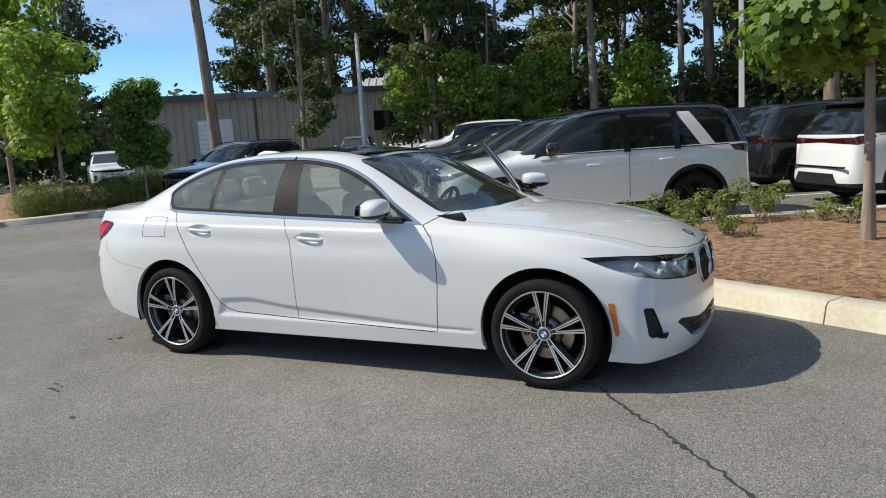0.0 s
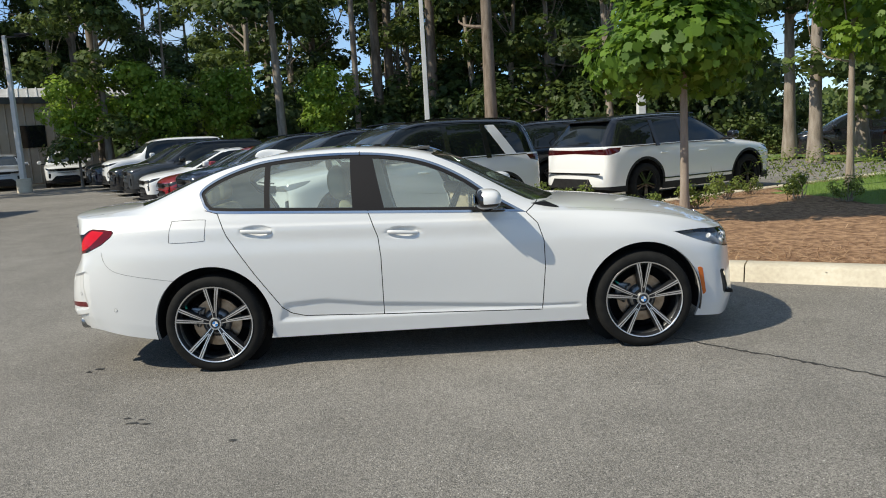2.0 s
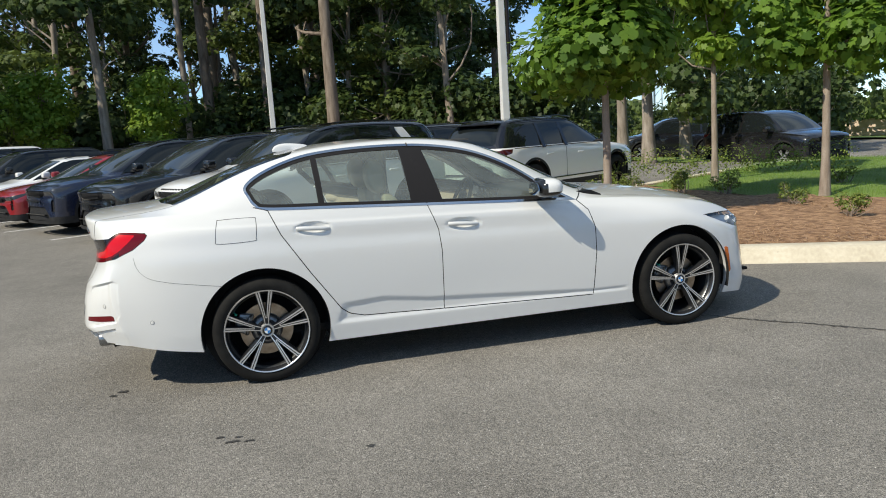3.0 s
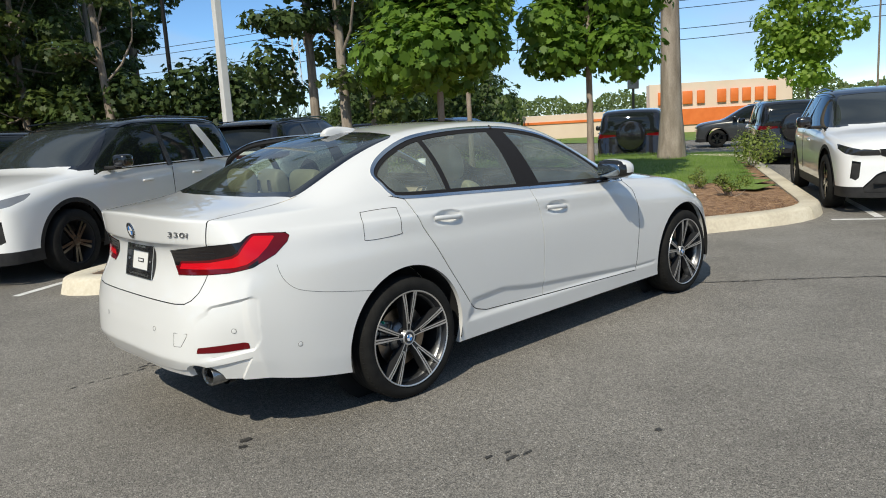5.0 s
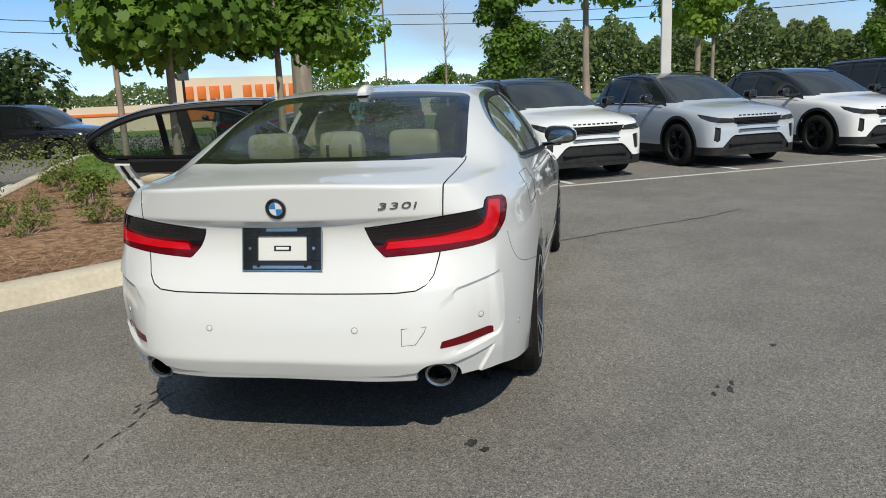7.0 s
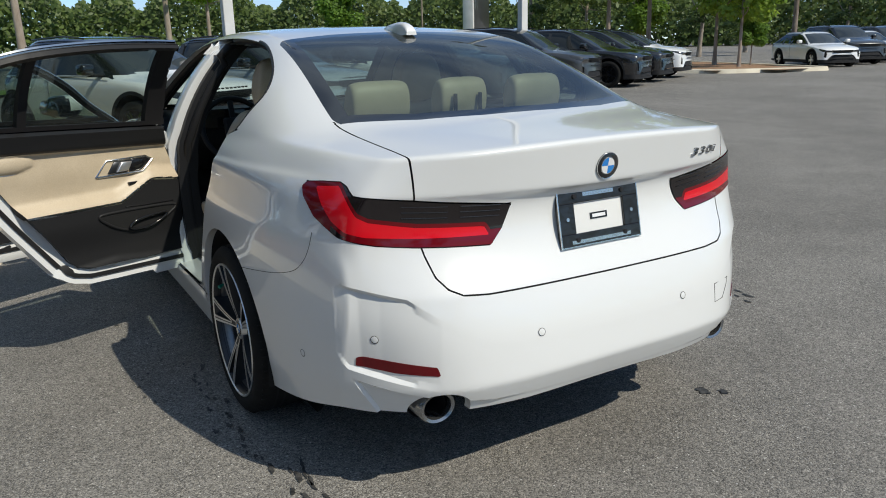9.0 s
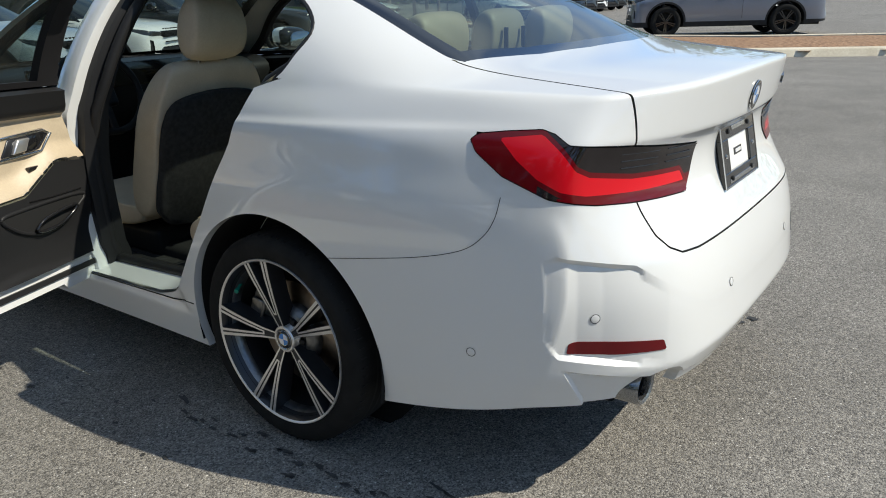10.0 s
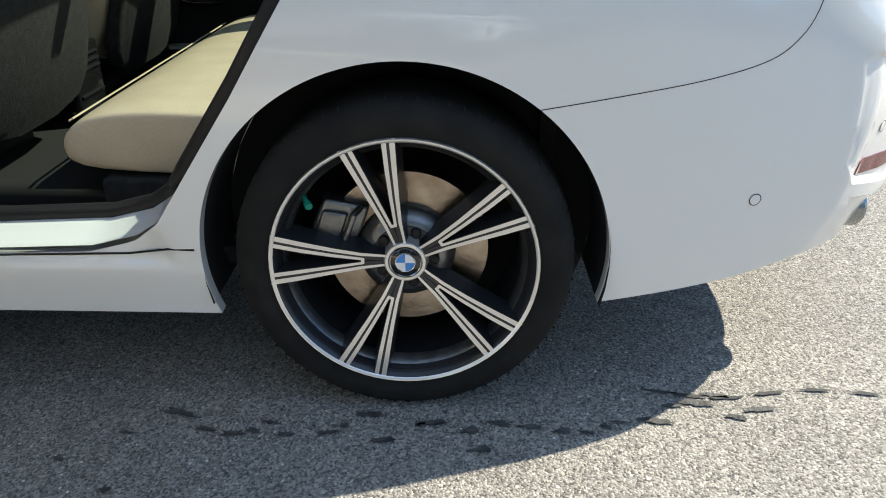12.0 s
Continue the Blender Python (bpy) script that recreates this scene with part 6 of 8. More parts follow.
        for sx in (-wb / 2, wb / 2):
            m = Matrix.Translation((sx, sd * (w - .125), R))
            if sd < 0:
                m = m @ Matrix.Rotation(math.pi, 4, "Z")
            plain_wheel(ob, m, R, rims or M_BLACK)
            b = bmesh.new()
            prev = None
            for k in range(17):
                a = math.radians(-5 + 190 * k / 16)
                p = [b.verts.new((sx + arch_r * 1.01 * math.cos(a), sd * y, R + arch_r * 1.01 * math.sin(a))) for y in (w * .5, w * .95)]
                if prev:
                    b.faces.new((prev[0], prev[1], p[1], p[0]))
                prev = p
            part("wheel_well", b, M_UNDER, ob)
        if extra != "bars":
            part("roof_rail", tube([(xr + .55 + rk * .5, sd * s["pill"] * w * .98, H - .04), (-.3, sd * s["pill"] * w * 1.0, H - .005), (xt - .1, sd * s["pill"] * w * .97, H - .045)], .014, 6), M_BLACK, ob)
        part("door_joint", tube([(-.42, sd * (w * .988), zb - .02), (-.42, sd * (w * .994), zb - .3), (-.42, sd * (w * .985), lo + .2)], .004, 4), M_UNDER, ob)
    part("underbody", box_bm(xr + .15, xf - .15, -w * .62, w * .62, lo - .02, lo + .25, .02), M_UNDER, ob)
    part("wiper", tube([(xw + .12, .1, hz + .06), (xw - .05, .55 * w, hz + .11)], .008, 5), M_PLASTIC, ob)
    if s.get("band"):
        part("bumper_trim", box_bm(xr - .012, xr + .03, -.80 * w, .80 * w, lo + .36, lo + .385), M_BLACK, ob)
        part("tail_valance", prism([(-.62 * w, lo + .10), (-.50 * w, lo + .27), (.50 * w, lo + .27), (.62 * w, lo + .10)], xr - .015, xr + .06, 0, 1, "x"), M_PLASTIC, ob)
        part("roof_spoiler", box_bm(xr + .02 + rk, xr + .30 + rk, -.58 * w, .58 * w, H - .13, H - .095, .01), M_BLACK, ob)
        for sd in (1, -1):
            part("sill_trim", box_bm(-wb / 2 + .45, wb / 2 - .45, min(sd * w * .975, sd * w), max(sd * w * .975, sd * w), lo + .19, lo + .21), M_BLACK, ob)
    if s.get("spare"):
        b = lathe([(0, -.14), (R * .7, -.15), (R * .95, -.12), (R, -.06), (R, .05)], 28)
        b.transform(Matrix.Translation((xr - .02, 0, zb - .05)) @ Matrix.Rotation(radians(-90), 4, "Z"))
        part("spare_wheel", b, M_CARBLACK, ob)
    return ob


M_SCREEN = principled("dark_windscreen", (0.03, 0.036, 0.038), 0.03, 0.0, 0.0, 0.7)
M_LAMPSMOKE = principled("dark_red_lamp", (0.06, 0.006, 0.008), 0.1, 0.0, 0.8)
M_CLEARLAMP = principled("pale_clear_lamp", (0.30, 0.31, 0.32), 0.08, 0.4, 1.0)
M_LAMP = principled("clear_lamp", (0.035, 0.037, 0.04), 0.08, 0.3, 1.0)
COUPE = dict(L=4.37, W=1.90, H=1.64, wb=2.68, fo=.88, belt=1.02, hood=1.03, rake=.30, screen=1.02, slope=.80, low=.24, boxy=0.0, tyre=.355, pill=.70)
LARGE = dict(COUPE, L=4.80, W=1.93, H=1.67, wb=2.87, fo=.92, belt=1.05, hood=1.05, rake=.28, screen=1.08, slope=.85, tyre=.375)
FAMILY = dict(COUPE, L=4.60, W=1.90, H=1.72, wb=2.74, fo=.92, belt=1.07, hood=1.08, rake=.10, screen=1.02, slope=.70, boxy=.4, tyre=.36, pill=.75)
BOXY = dict(COUPE, L=4.58, W=1.95, H=1.95, wb=2.80, fo=.85, belt=1.20, hood=1.25, rake=.0, screen=.92, slope=.36, boxy=1.0, low=.34, tyre=.40, pill=.84, spare=True)
LOW = dict(COUPE, L=4.65, W=1.83, H=1.46, wb=2.80, fo=.86, belt=.92, hood=.88, rake=.75, screen=.98, slope=.88, low=.18, tyre=.325, pill=.66)
BIG = dict(COUPE, L=5.15, W=2.0, H=1.83, wb=3.10, fo=.92, belt=1.15, hood=1.17, rake=.06, screen=1.20, slope=.72, boxy=.4, low=.27, tyre=.40, pill=.75)


def park(ob, x, y, heading):
    a = math.atan2(heading.y, heading.x)
    ob.matrix_world = Matrix.Translation((x, y, dip(x, y))) @ Matrix.Rotation(a, 4, "Z")
    return ob


def park_copy(ob, x, y, heading, label=""):
    a = math.atan2(heading.y, heading.x)
    c = copy_thing(ob, Matrix.Translation((x, y, dip(x, y))) @ Matrix.Rotation(a, 4, "Z"))
    if label:
        c["label"] = label
    return c


def slot(x, y, k, step=2.85):
    """The k-th bay from x, y, away along a row."""
    return x - ROW.x * step * k, y - ROW.y * step * k


A_ROW = "vehicles in the long parking row"
B_ROW = "vehicles backed against the long row"
C_ROW = "vehicles facing the driveway"
family = park(suv("suv", "white family SUV with black roof and white pillar slash", FAMILY, M_CARWHITE, M_CARBLACK, "slash", group=A_ROW), -.42, 6.46, -HEAD)
black = park(suv("suv", "glossy black SUV with black wheels", LARGE, M_CARBLACK, M_CARBLACK, group=A_ROW), *slot(-.42, 6.46, 1), -HEAD)
navy = park(suv("suv", "dark navy SUV with black roof", LARGE, M_CARNAVY, M_CARBLACK, group=A_ROW), *slot(-.42, 6.46, 2), -HEAD)
red = park(suv("hatchback", "dark red low hatchback with silver wheels", LOW, M_CARRED, M_CARRED, "red", M_CUTALLOY, A_ROW), *slot(-.42, 6.46, 3), -HEAD)
low_white = park(suv("hatchback", "white low hatchback with silver wheels", LOW, M_CARWHITE, M_CARWHITE, "red", M_CUTALLOY, A_ROW), *slot(-.42, 6.46, 4), -HEAD)
grey = park(suv("suv", "dark grey SUV with black wheels", FAMILY, M_CARGREY, M_CARBLACK, group=A_ROW), *slot(-.42, 6.46, 5), -HEAD)
park_copy(black, *slot(-.42, 6.46, 6), -HEAD)
boxy = park(suv("suv", "white boxy off-roader with upright windows", dict(BOXY, spare=False), M_CARWHITE, M_CARWHITE, "bars", group=A_ROW), *slot(-.42, 6.46, 7), -HEAD)
park_copy(navy, *slot(-.42, 6.46, 8), -HEAD)
park_copy(grey, *slot(-.42, 6.46, 9), -HEAD)

sleek = park(suv("suv", "white sleek SUV with black roof and flush sides", dict(LARGE, band=True), M_CARWHITE, M_CARBLACK, "letters", group=B_ROW), 4.85, 9.7, HEAD)
for k, ob in ((1, black), (2, black), (3, navy), (4, grey), (5, black), (6, sleek), (7, black)):
    c = park_copy(ob, *slot(4.85, 9.7, k), HEAD)
    c["group"] = B_ROW

COMPACT = dict(COUPE, L=4.0, low=.21, H=1.57, belt=.99, hood=.99)
compact = park(suv("suv", "white compact SUV with black roof and hood lettering", COMPACT, M_CARWHITE, M_CARBLACK, "letters", group=C_ROW), 8.28, -.22, -HEAD)
compact_blue = park(suv("suv", "pale blue-grey compact SUV with black roof", COMPACT, M_CARBLUE, M_CARBLACK, "letters", group=C_ROW), *slot(8.28, -.22, -1, 2.94), -HEAD)
park_copy(compact, *slot(8.28, -.22, -2, 2.94), -HEAD)
for k, ob, sh in ((3, grey, .2), (4.1, grey, 1.0), (5.0, black, 1.6), (5.9, black, 1.6), (6.8, sleek, 1.6)):
    x, y = slot(8.28, -.22, -k, 2.94)
    c = park_copy(ob, x - HEAD.x * sh, y - HEAD.y * sh, -HEAD)
    c["group"] = C_ROW

big = park(suv("suv", "slate grey large SUV with black wheels", BIG, M_CARSLATE, M_CARSLATE), 3.7, -20.1, HEAD)
park_copy(boxy, 6.2, -27.0, HEAD, "white boxy off-roader behind a slate SUV")
offroader = park(suv("suv", "glossy black off-roader with spare wheel on the tailgate", dict(BOXY, H=1.80, belt=1.12, hood=1.16), M_CARBLACK, M_CARBLACK, "red"), 16.4, 8.9, HEAD)
park(suv("suv", "glossy black off-roader beside a clipped hedge", dict(BOXY, H=1.80, belt=1.12, hood=1.16, L=4.3, low=.30, tyre=.38), M_CARBLACK, M_CARBLACK, "red"), 18.6, 5.3, HEAD)
truck = park(suv("suv", "matt black SUV with roof rails and silver wheels", dict(BIG, L=4.55, H=1.85, wb=2.70), M_CARBLACK, M_CARBLACK, "red", M_CUTALLOY), 15.0, 15.1, Vector((.13, -.99, 0)))
park_copy(truck, 17.3, 24.5, Vector((-.9, .45, 0)))
park_copy(grey, 27.5, 10.2, Vector((-.40, .91, 0)), "dark grey SUV on the road beyond the lawn")
park_copy(black, -12.95, 12.9, Vector((-.05, -1, 0)), "black SUV with mesh grille by the kerb")
silver = park(suv("suv", "silver SUV with bright grille", FAMILY, M_CARSILVER, M_CARSILVER, "red", M_CUTALLOY), -20.6, 31.3, Vector((.45, -.9, 0)))
pearl = park(suv("suv", "pearl white SUV with silver wheels", FAMILY, M_CARWHITE, M_CARWHITE, "white_mirror", M_CUTALLOY), -18.0, 32.2, Vector((.45, -.9, 0)))
park_copy(pearl, -26.5, 19.5, Vector((.8, -.6, 0)), "white SUV behind young trees")
park_copy(pearl, -31.0, 15.5, Vector((.8, -.6, 0)), "white SUV beside the far planting")
park_copy(grey, -22.5, 24.0, Vector((.6, -.8, 0)))
for k in range(8):
    src = (low_white, grey, low_white, black, grey, low_white, black, grey)[k]
    park_copy(src, 16.9 + .55 * k, -29.9 - 2.75 * k, Vector((-.89, .46, 0)))["group"] = "far row of vehicles"

# ---- ground, kerbs and planting beds ----
rng = random.Random(7)


def sheet(outline, z, grid=None):
    bm = bmesh.new()
    vs = [bm.verts.new((x, y, z)) for x, y in outline]
    bm.faces.new(vs)
    bmesh.ops.triangulate(bm, faces=bm.faces[:])
    bmesh.ops.recalc_face_normals(bm, faces=bm.faces[:])
    for f in bm.faces:
        if f.normal.z < 0:
            f.normal_flip()
    return bm


g = bmesh.new()
gx = [-900, -200, -60, 0, 10] + [13 + .5 * k for k in range(11)] + [20, 24, 28] + [32 + 2 * k for k in range(16)] + [80, 120, 200, 900]
gy = [-900, -200, -60, -20, -5, -1] + [.25 * k for k in range(13)] + [4, 8, 16, 30, 60, 120, 300, 900]
gv = [[g.verts.new((x, y, dip(x, y))) for y in gy] for x in gx]
for i in range(len(gx) - 1):
    for j in range(len(gy) - 1):
        g.faces.new((gv[i][j], gv[i + 1][j], gv[i + 1][j + 1], gv[i][j + 1]))
tagged(link_mesh("ground", g, M_ASPHALT, smooth=False), "worn grey asphalt lot with pale aggregate", "asphalt", kind="structure")


def inside(poly, x, y):
    return sdist([(x, y)], poly)[0] < 0


def rounded(poly, r=.8, n=5):
    """An outline with its corners rounded."""
    out = []
    N = len(poly)
    for i in range(N):
        a, b, c = Vector(poly[i - 1]), Vector(poly[i]), Vector(poly[(i + 1) % N])
        ra = min(r, (a - b).length * .45, (c - b).length * .45)
        p, q = b + (a - b).normalized() * ra, b + (c - b).normalized() * ra
        for k in range(n + 1):
            t = k / n
            out.append(tuple(p * (1 - t) ** 2 + b * 2 * t * (1 - t) + q * t * t))
    return out


def kerb(outline, height=.15, width=.30, name="kerb", piece=3.0, closed=True):
    """Cast kerb pieces with open joints round an outline, the face outward."""
    P = [Vector(p) for p in outline]
    if closed:
        P.append(P[0])
    area = sum(a.x * b.y - b.x * a.y for a, b in zip(P, P[1:]))
    sgn = 1 if area > 0 else -1
    # even resampling
    pts, acc = [P[0]], 0.0
    for a, b in zip(P, P[1:]):
        L = (b - a).length
        n = max(1, int(L / .3))
        pts += [a.lerp(b, (k + 1) / n) for k in range(n)]
    owner = tagged(new(name), "pale cast concrete kerb round a planting bed", "kerb", kind="structure")
    prof = [(-.0, -.02), (.02, .0), (.055, height * .85), (.085, height), (width - .02, height + .005), (width, height - .01), (width, -.02)]
    run, start = 0.0, 0
    for i in range(1, len(pts)):
        run += (pts[i] - pts[i - 1]).length
        if run >= piece or i == len(pts) - 1:
            seg = pts[start:i + 1]
            bm = bmesh.new()
            rings = []
            for k, p in enumerate(seg):
                j = start + k
                a = pts[j - 1] if j > 0 else (pts[-2] if closed else pts[0])
                c = pts[j + 1] if j < len(pts) - 1 else (pts[1] if closed else pts[-1])
                d = (c - a).normalized()
                nrm = Vector((-d.y, d.x)) * sgn
                q = p
                if k == 0:
                    q = p + d * .006
                if k == len(seg) - 1:
                    q = p - d * .006
                rings.append([bm.verts.new((q.x + nrm.x * u, q.y + nrm.y * u, z)) for u, z in prof])
            for a, b in zip(rings, rings[1:]):
                for m in range(len(prof) - 1):
                    bm.faces.new((a[m], a[m + 1], b[m + 1], b[m]))
            bm.faces.new(rings[0])
            bm.faces.new(rings[-1][::-1])
            bmesh.ops.recalc_face_normals(bm, faces=bm.faces[:])
            o = part("kerb_stone", bm, M_CONCRETE, owner)
            sharp(o, 40)
            run, start = 0.0, i
    return owner


def inset(poly, d):
    P = [Vector(p) for p in poly]
    area = sum(a.x * b.y - b.x * a.y for a, b in zip(P, P[1:] + P[:1]))
    s = 1 if area > 0 else -1
    out = []
    for i, p in enumerate(P):
        e = (P[(i + 1) % len(P)] - P[i - 1]).normalized()
        out.append(tuple(p + Vector((-e.y, e.x)) * s * d))
    return out


def bed(name, label, outline, mat, z, mound=.06, cell=.35, category="bed", skip=None):
    """A planting bed: a gently uneven sheet that fills an outline."""
    xs, ys = [p[0] for p in outline], [p[1] for p in outline]
    bm = bmesh.new()
    bmesh.ops.create_grid(bm, x_segments=max(2, int((max(xs) - min(xs)) / cell)), y_segments=max(2, int((max(ys) - min(ys)) / cell)), size=1)
    for v in bm.verts:
        v.co.x = (min(xs) + max(xs)) / 2 + v.co.x * (max(xs) - min(xs)) / 2
        v.co.y = (min(ys) + max(ys)) / 2 + v.co.y * (max(ys) - min(ys)) / 2
    fn = lambda P: sdist(P[:, :2], outline)
    knife(bm, fn, 0.0)
    bmesh.ops.delete(bm, geom=pick(bm, lambda C: fn(C) > 0), context="FACES")
    d = -fn(np.array([v.co[:] for v in bm.verts]))
    for v, e in zip(bm.verts, d):
        v.co.z = dip(v.co.x, v.co.y) + z + min(1, max(0, e) / 1.2) * mound + .035 * noise.noise((v.co.x * 1.1, v.co.y * 1.1, 3)) * min(1, max(0, e) / .3)
    return tagged(link_mesh(name, bm, mat), label, category, kind="structure")


ISLAND = rounded([(-2.1, 3.95), (-.55, 2.78), (5.55, -.62), (12.5, 3.25), (15.5, 5.2), (13.0, 12.2), (8.4, 9.75)], 1.0, 6)
kerb(ISLAND)
BEDLINE = inset(ISLAND, .27)
bed("ground_bed", "brown pine straw mulch in a kerbed island", BEDLINE, M_STRAW, .11, .07)
LAWN = [(6.9, 1.0), (7.7, 1.9), (7.1, 2.6), (6.6, 4.2), (5.9, 6.2), (6.6, 7.9), (8.4, 8.9), (12.6, 11.1), (14.6, 5.3), (12.0, 3.6), (8.6, 1.7)]
bed("ground_lawn", "mown green lawn behind the mulch", curve_through(LAWN, 3), M_LAWN, .175, .06)
ISLAND_W = rounded([(-13.9, 6.0), (-12.9, 9.4), (-17.5, 17.5), (-24, 24), (-36, 12), (-30, 2)], 1.2, 5)
kerb(ISLAND_W)
bed("ground_bed", "planting bed with grassy tufts", inset(ISLAND_W, .27), M_STRAW, .11, .05, .8)
ISLAND_S = rounded([(3.6, -12.2), (.9, -12.8), (-9, -17.6), (-8, -22.5), (2.0, -17.4), (5.2, -17.2)], .7, 5)
kerb(ISLAND_S)
bed("ground_bed", "mulched island beside parked vehicles", inset(ISLAND_S, .27), M_STRAW, .11, .04, .6)
NORTH = [(-40, 34), (-15, 34), (-13, 31), (10, 22), (22, 30), (40, 60), (40, 140), (-80, 140), (-80, 30)]
bed("ground_woods", "leaf-littered floor under the trees", NORTH, M_STRAW, .02, .05, 4.0)
kerb([(-40, 33.4), (-15.3, 33.4), (-13.2, 30.2)], .12, .25, closed=False)
bed("ground_lawn", "grass strip beyond the lot", [(17.5, 9.0), (20, 4), (23, 7), (20.5, 16), (12.5, 24), (11, 20)], M_LAWN, .03, .08, 1.5)
bed("ground_lawn", "grass verge across the road", [(30, 26), (40, 8), (90, -20), (140, -10), (110, 60), (60, 100), (26, 60)], M_LAWN, .02, .1, 6.0)
bed("ground_lawn", "grass verge behind the far row", [(22, -6), (28, -18), (34, -34), (80, -60), (80, -30), (40, -6), (26, 4)], M_LAWN, .02, .1, 4.0)
FAR_BED = rounded([(15.2, -22.1), (13.4, -26.2), (19.6, -28.8), (40, -36), (44, -30), (24, -20)], .8)
kerb(FAR_BED, .15, .3)
bed("ground_bed", "mulched far planting bed", inset(FAR_BED, .27), M_STRAW, .11, .04, 1.5)

# parking lines
def line_strip(a, b, w=.10):
    a, b = Vector(a), Vector(b)
    d = (b - a).normalized()
    n = Vector((-d.y, d.x)) * w / 2
    bm = bmesh.new()
    k = max(1, int((b - a).length / .5))
    prev = None
    for i in range(k + 1):
        p = a.lerp(b, i / k)
        j = 1 + rng.uniform(-.08, .08)
        q = [bm.verts.new((p.x + n.x * j, p.y + n.y * j, .004)), bm.verts.new((p.x - n.x * j, p.y - n.y * j, .004))]
        if prev:
            bm.faces.new((prev[0], q[0], q[1], prev[1]))
        prev = q
    bmesh.ops.recalc_face_normals(bm, faces=bm.faces[:])
    for f in bm.faces:
        if f.normal.z < 0:
            f.normal_flip()
    return tagged(link_mesh("trim_line", bm, M_LINE, smooth=False), "white painted parking line", "line", kind="structure")


line_strip((5.55, -.55), (17.0, -21.5))
for k in range(9):
    x, y = 5.95 + ROW.x * 2.94 * k, -.95 + ROW.y * 2.94 * k
    line_strip((x, y), (x + HEAD.x * 5.2, y + HEAD.y * 5.2))
for k in range(11):
    x, y = slot(-2.0, 4.2, k + .02)
    line_strip((x, y), (x + HEAD.x * 10.8, y + HEAD.y * 10.8))

# sealed crack, damp stains and specks on the asphalt
def blot(x, y, rx, ry, a=0.0, mat=None, name="ground_stain", label="dark damp stain on the asphalt"):
    bm = bmesh.new()
    n = 22
    c = bm.verts.new((x, y, .004))
    ring = []
    for k in range(n):
        t = 2 * math.pi * k / n
        r = 1 + .75 * noise.noise((math.cos(t) * 1.8 + x * 3, math.sin(t) * 1.8 + y * 3, 5))
        px, py = rx * r * math.cos(t), ry * r * math.sin(t)
        ring.append(bm.verts.new((x + px * math.cos(a) - py * math.sin(a), y + px * math.sin(a) + py * math.cos(a), .004)))
    for k in range(n):
        bm.faces.new((c, ring[k], ring[(k + 1) % n]))
    return tagged(link_mesh(name, bm, mat or M_STAIN, smooth=False), label, "stain", kind="structure")


crack = curve_through([(1.66, -.76), (1.78, -.88), (1.95, -1.09), (2.15, -1.30), (2.27, -1.45), (2.40, -1.60), (2.59, -1.83), (2.77, -2.07), (3.05, -2.40), (3.5, -2.8)], 22, False)
bm = bmesh.new()
prev = None
for i, (x, y) in enumerate(crack):
    d = Vector(crack[min(i + 1, len(crack) - 1)]) - Vector(crack[max(i - 1, 0)])
    d.normalize()
    w = .004 + .020 * abs(noise.noise((x * 31, y * 31, 1)))
    ox = .02 * noise.noise((x * 6, y * 6, 8)) + .02 * noise.noise((x * 23, y * 23, 3))
    q = [bm.verts.new((x - d.y * (ox + w), y + d.x * (ox + w), .004)), bm.verts.new((x - d.y * (ox - w), y + d.x * (ox - w), .004))]
    if prev:
        bm.faces.new((prev[0], prev[1], q[1], q[0]))
    prev = q
bmesh.ops.recalc_face_normals(bm, faces=bm.faces[:])
tagged(link_mesh("ground_crack", bm, M_SEALER, smooth=False), "dark irregular crack across the asphalt", "crack", kind="structure")
for x, y, rx, ry in ((-1.66, -1.78, .035, .012), (-1.72, -1.70, .022, .010), (-1.58, -1.80, .026, .009), (-1.63, -1.73, .018, .008), (-2.31, -.68, .03, .02), (-2.36, -.74, .02, .015), (-1.03, -2.11, .02, .015)):
    blot(x, y, rx, ry)
for k in range(26):
    x = -2.15 + k * .047 + rng.uniform(-.02, .02)
    blot(x, .985 + .03 * math.sin(k * 1.7) + rng.uniform(-.03, .03) - (.09 if x < -1.85 else 0), rng.uniform(.008, .032), rng.uniform(.004, .012), rng.uniform(-.25, .25))
for k in range(14):
    blot(-1.2 + k * .09 + rng.uniform(-.04, .04), 1.12 + rng.uniform(-.12, .10), rng.uniform(.006, .018), rng.uniform(.003, .009), rng.uniform(-.4, .4))
crack2 = curve_through([(-1.95, .85), (-2.08, .87), (-2.28, .84), (-2.48, .86), (-2.66, .84)], 8, False)
for (x, y), (x2, y2) in zip(crack2[::4], crack2[1::4]):
    blot((x + x2) / 2, (y + y2) / 2, .032, .005, math.atan2(y2 - y, x2 - x), M_SEALER, "ground_crack", "thin broken crack in the asphalt")

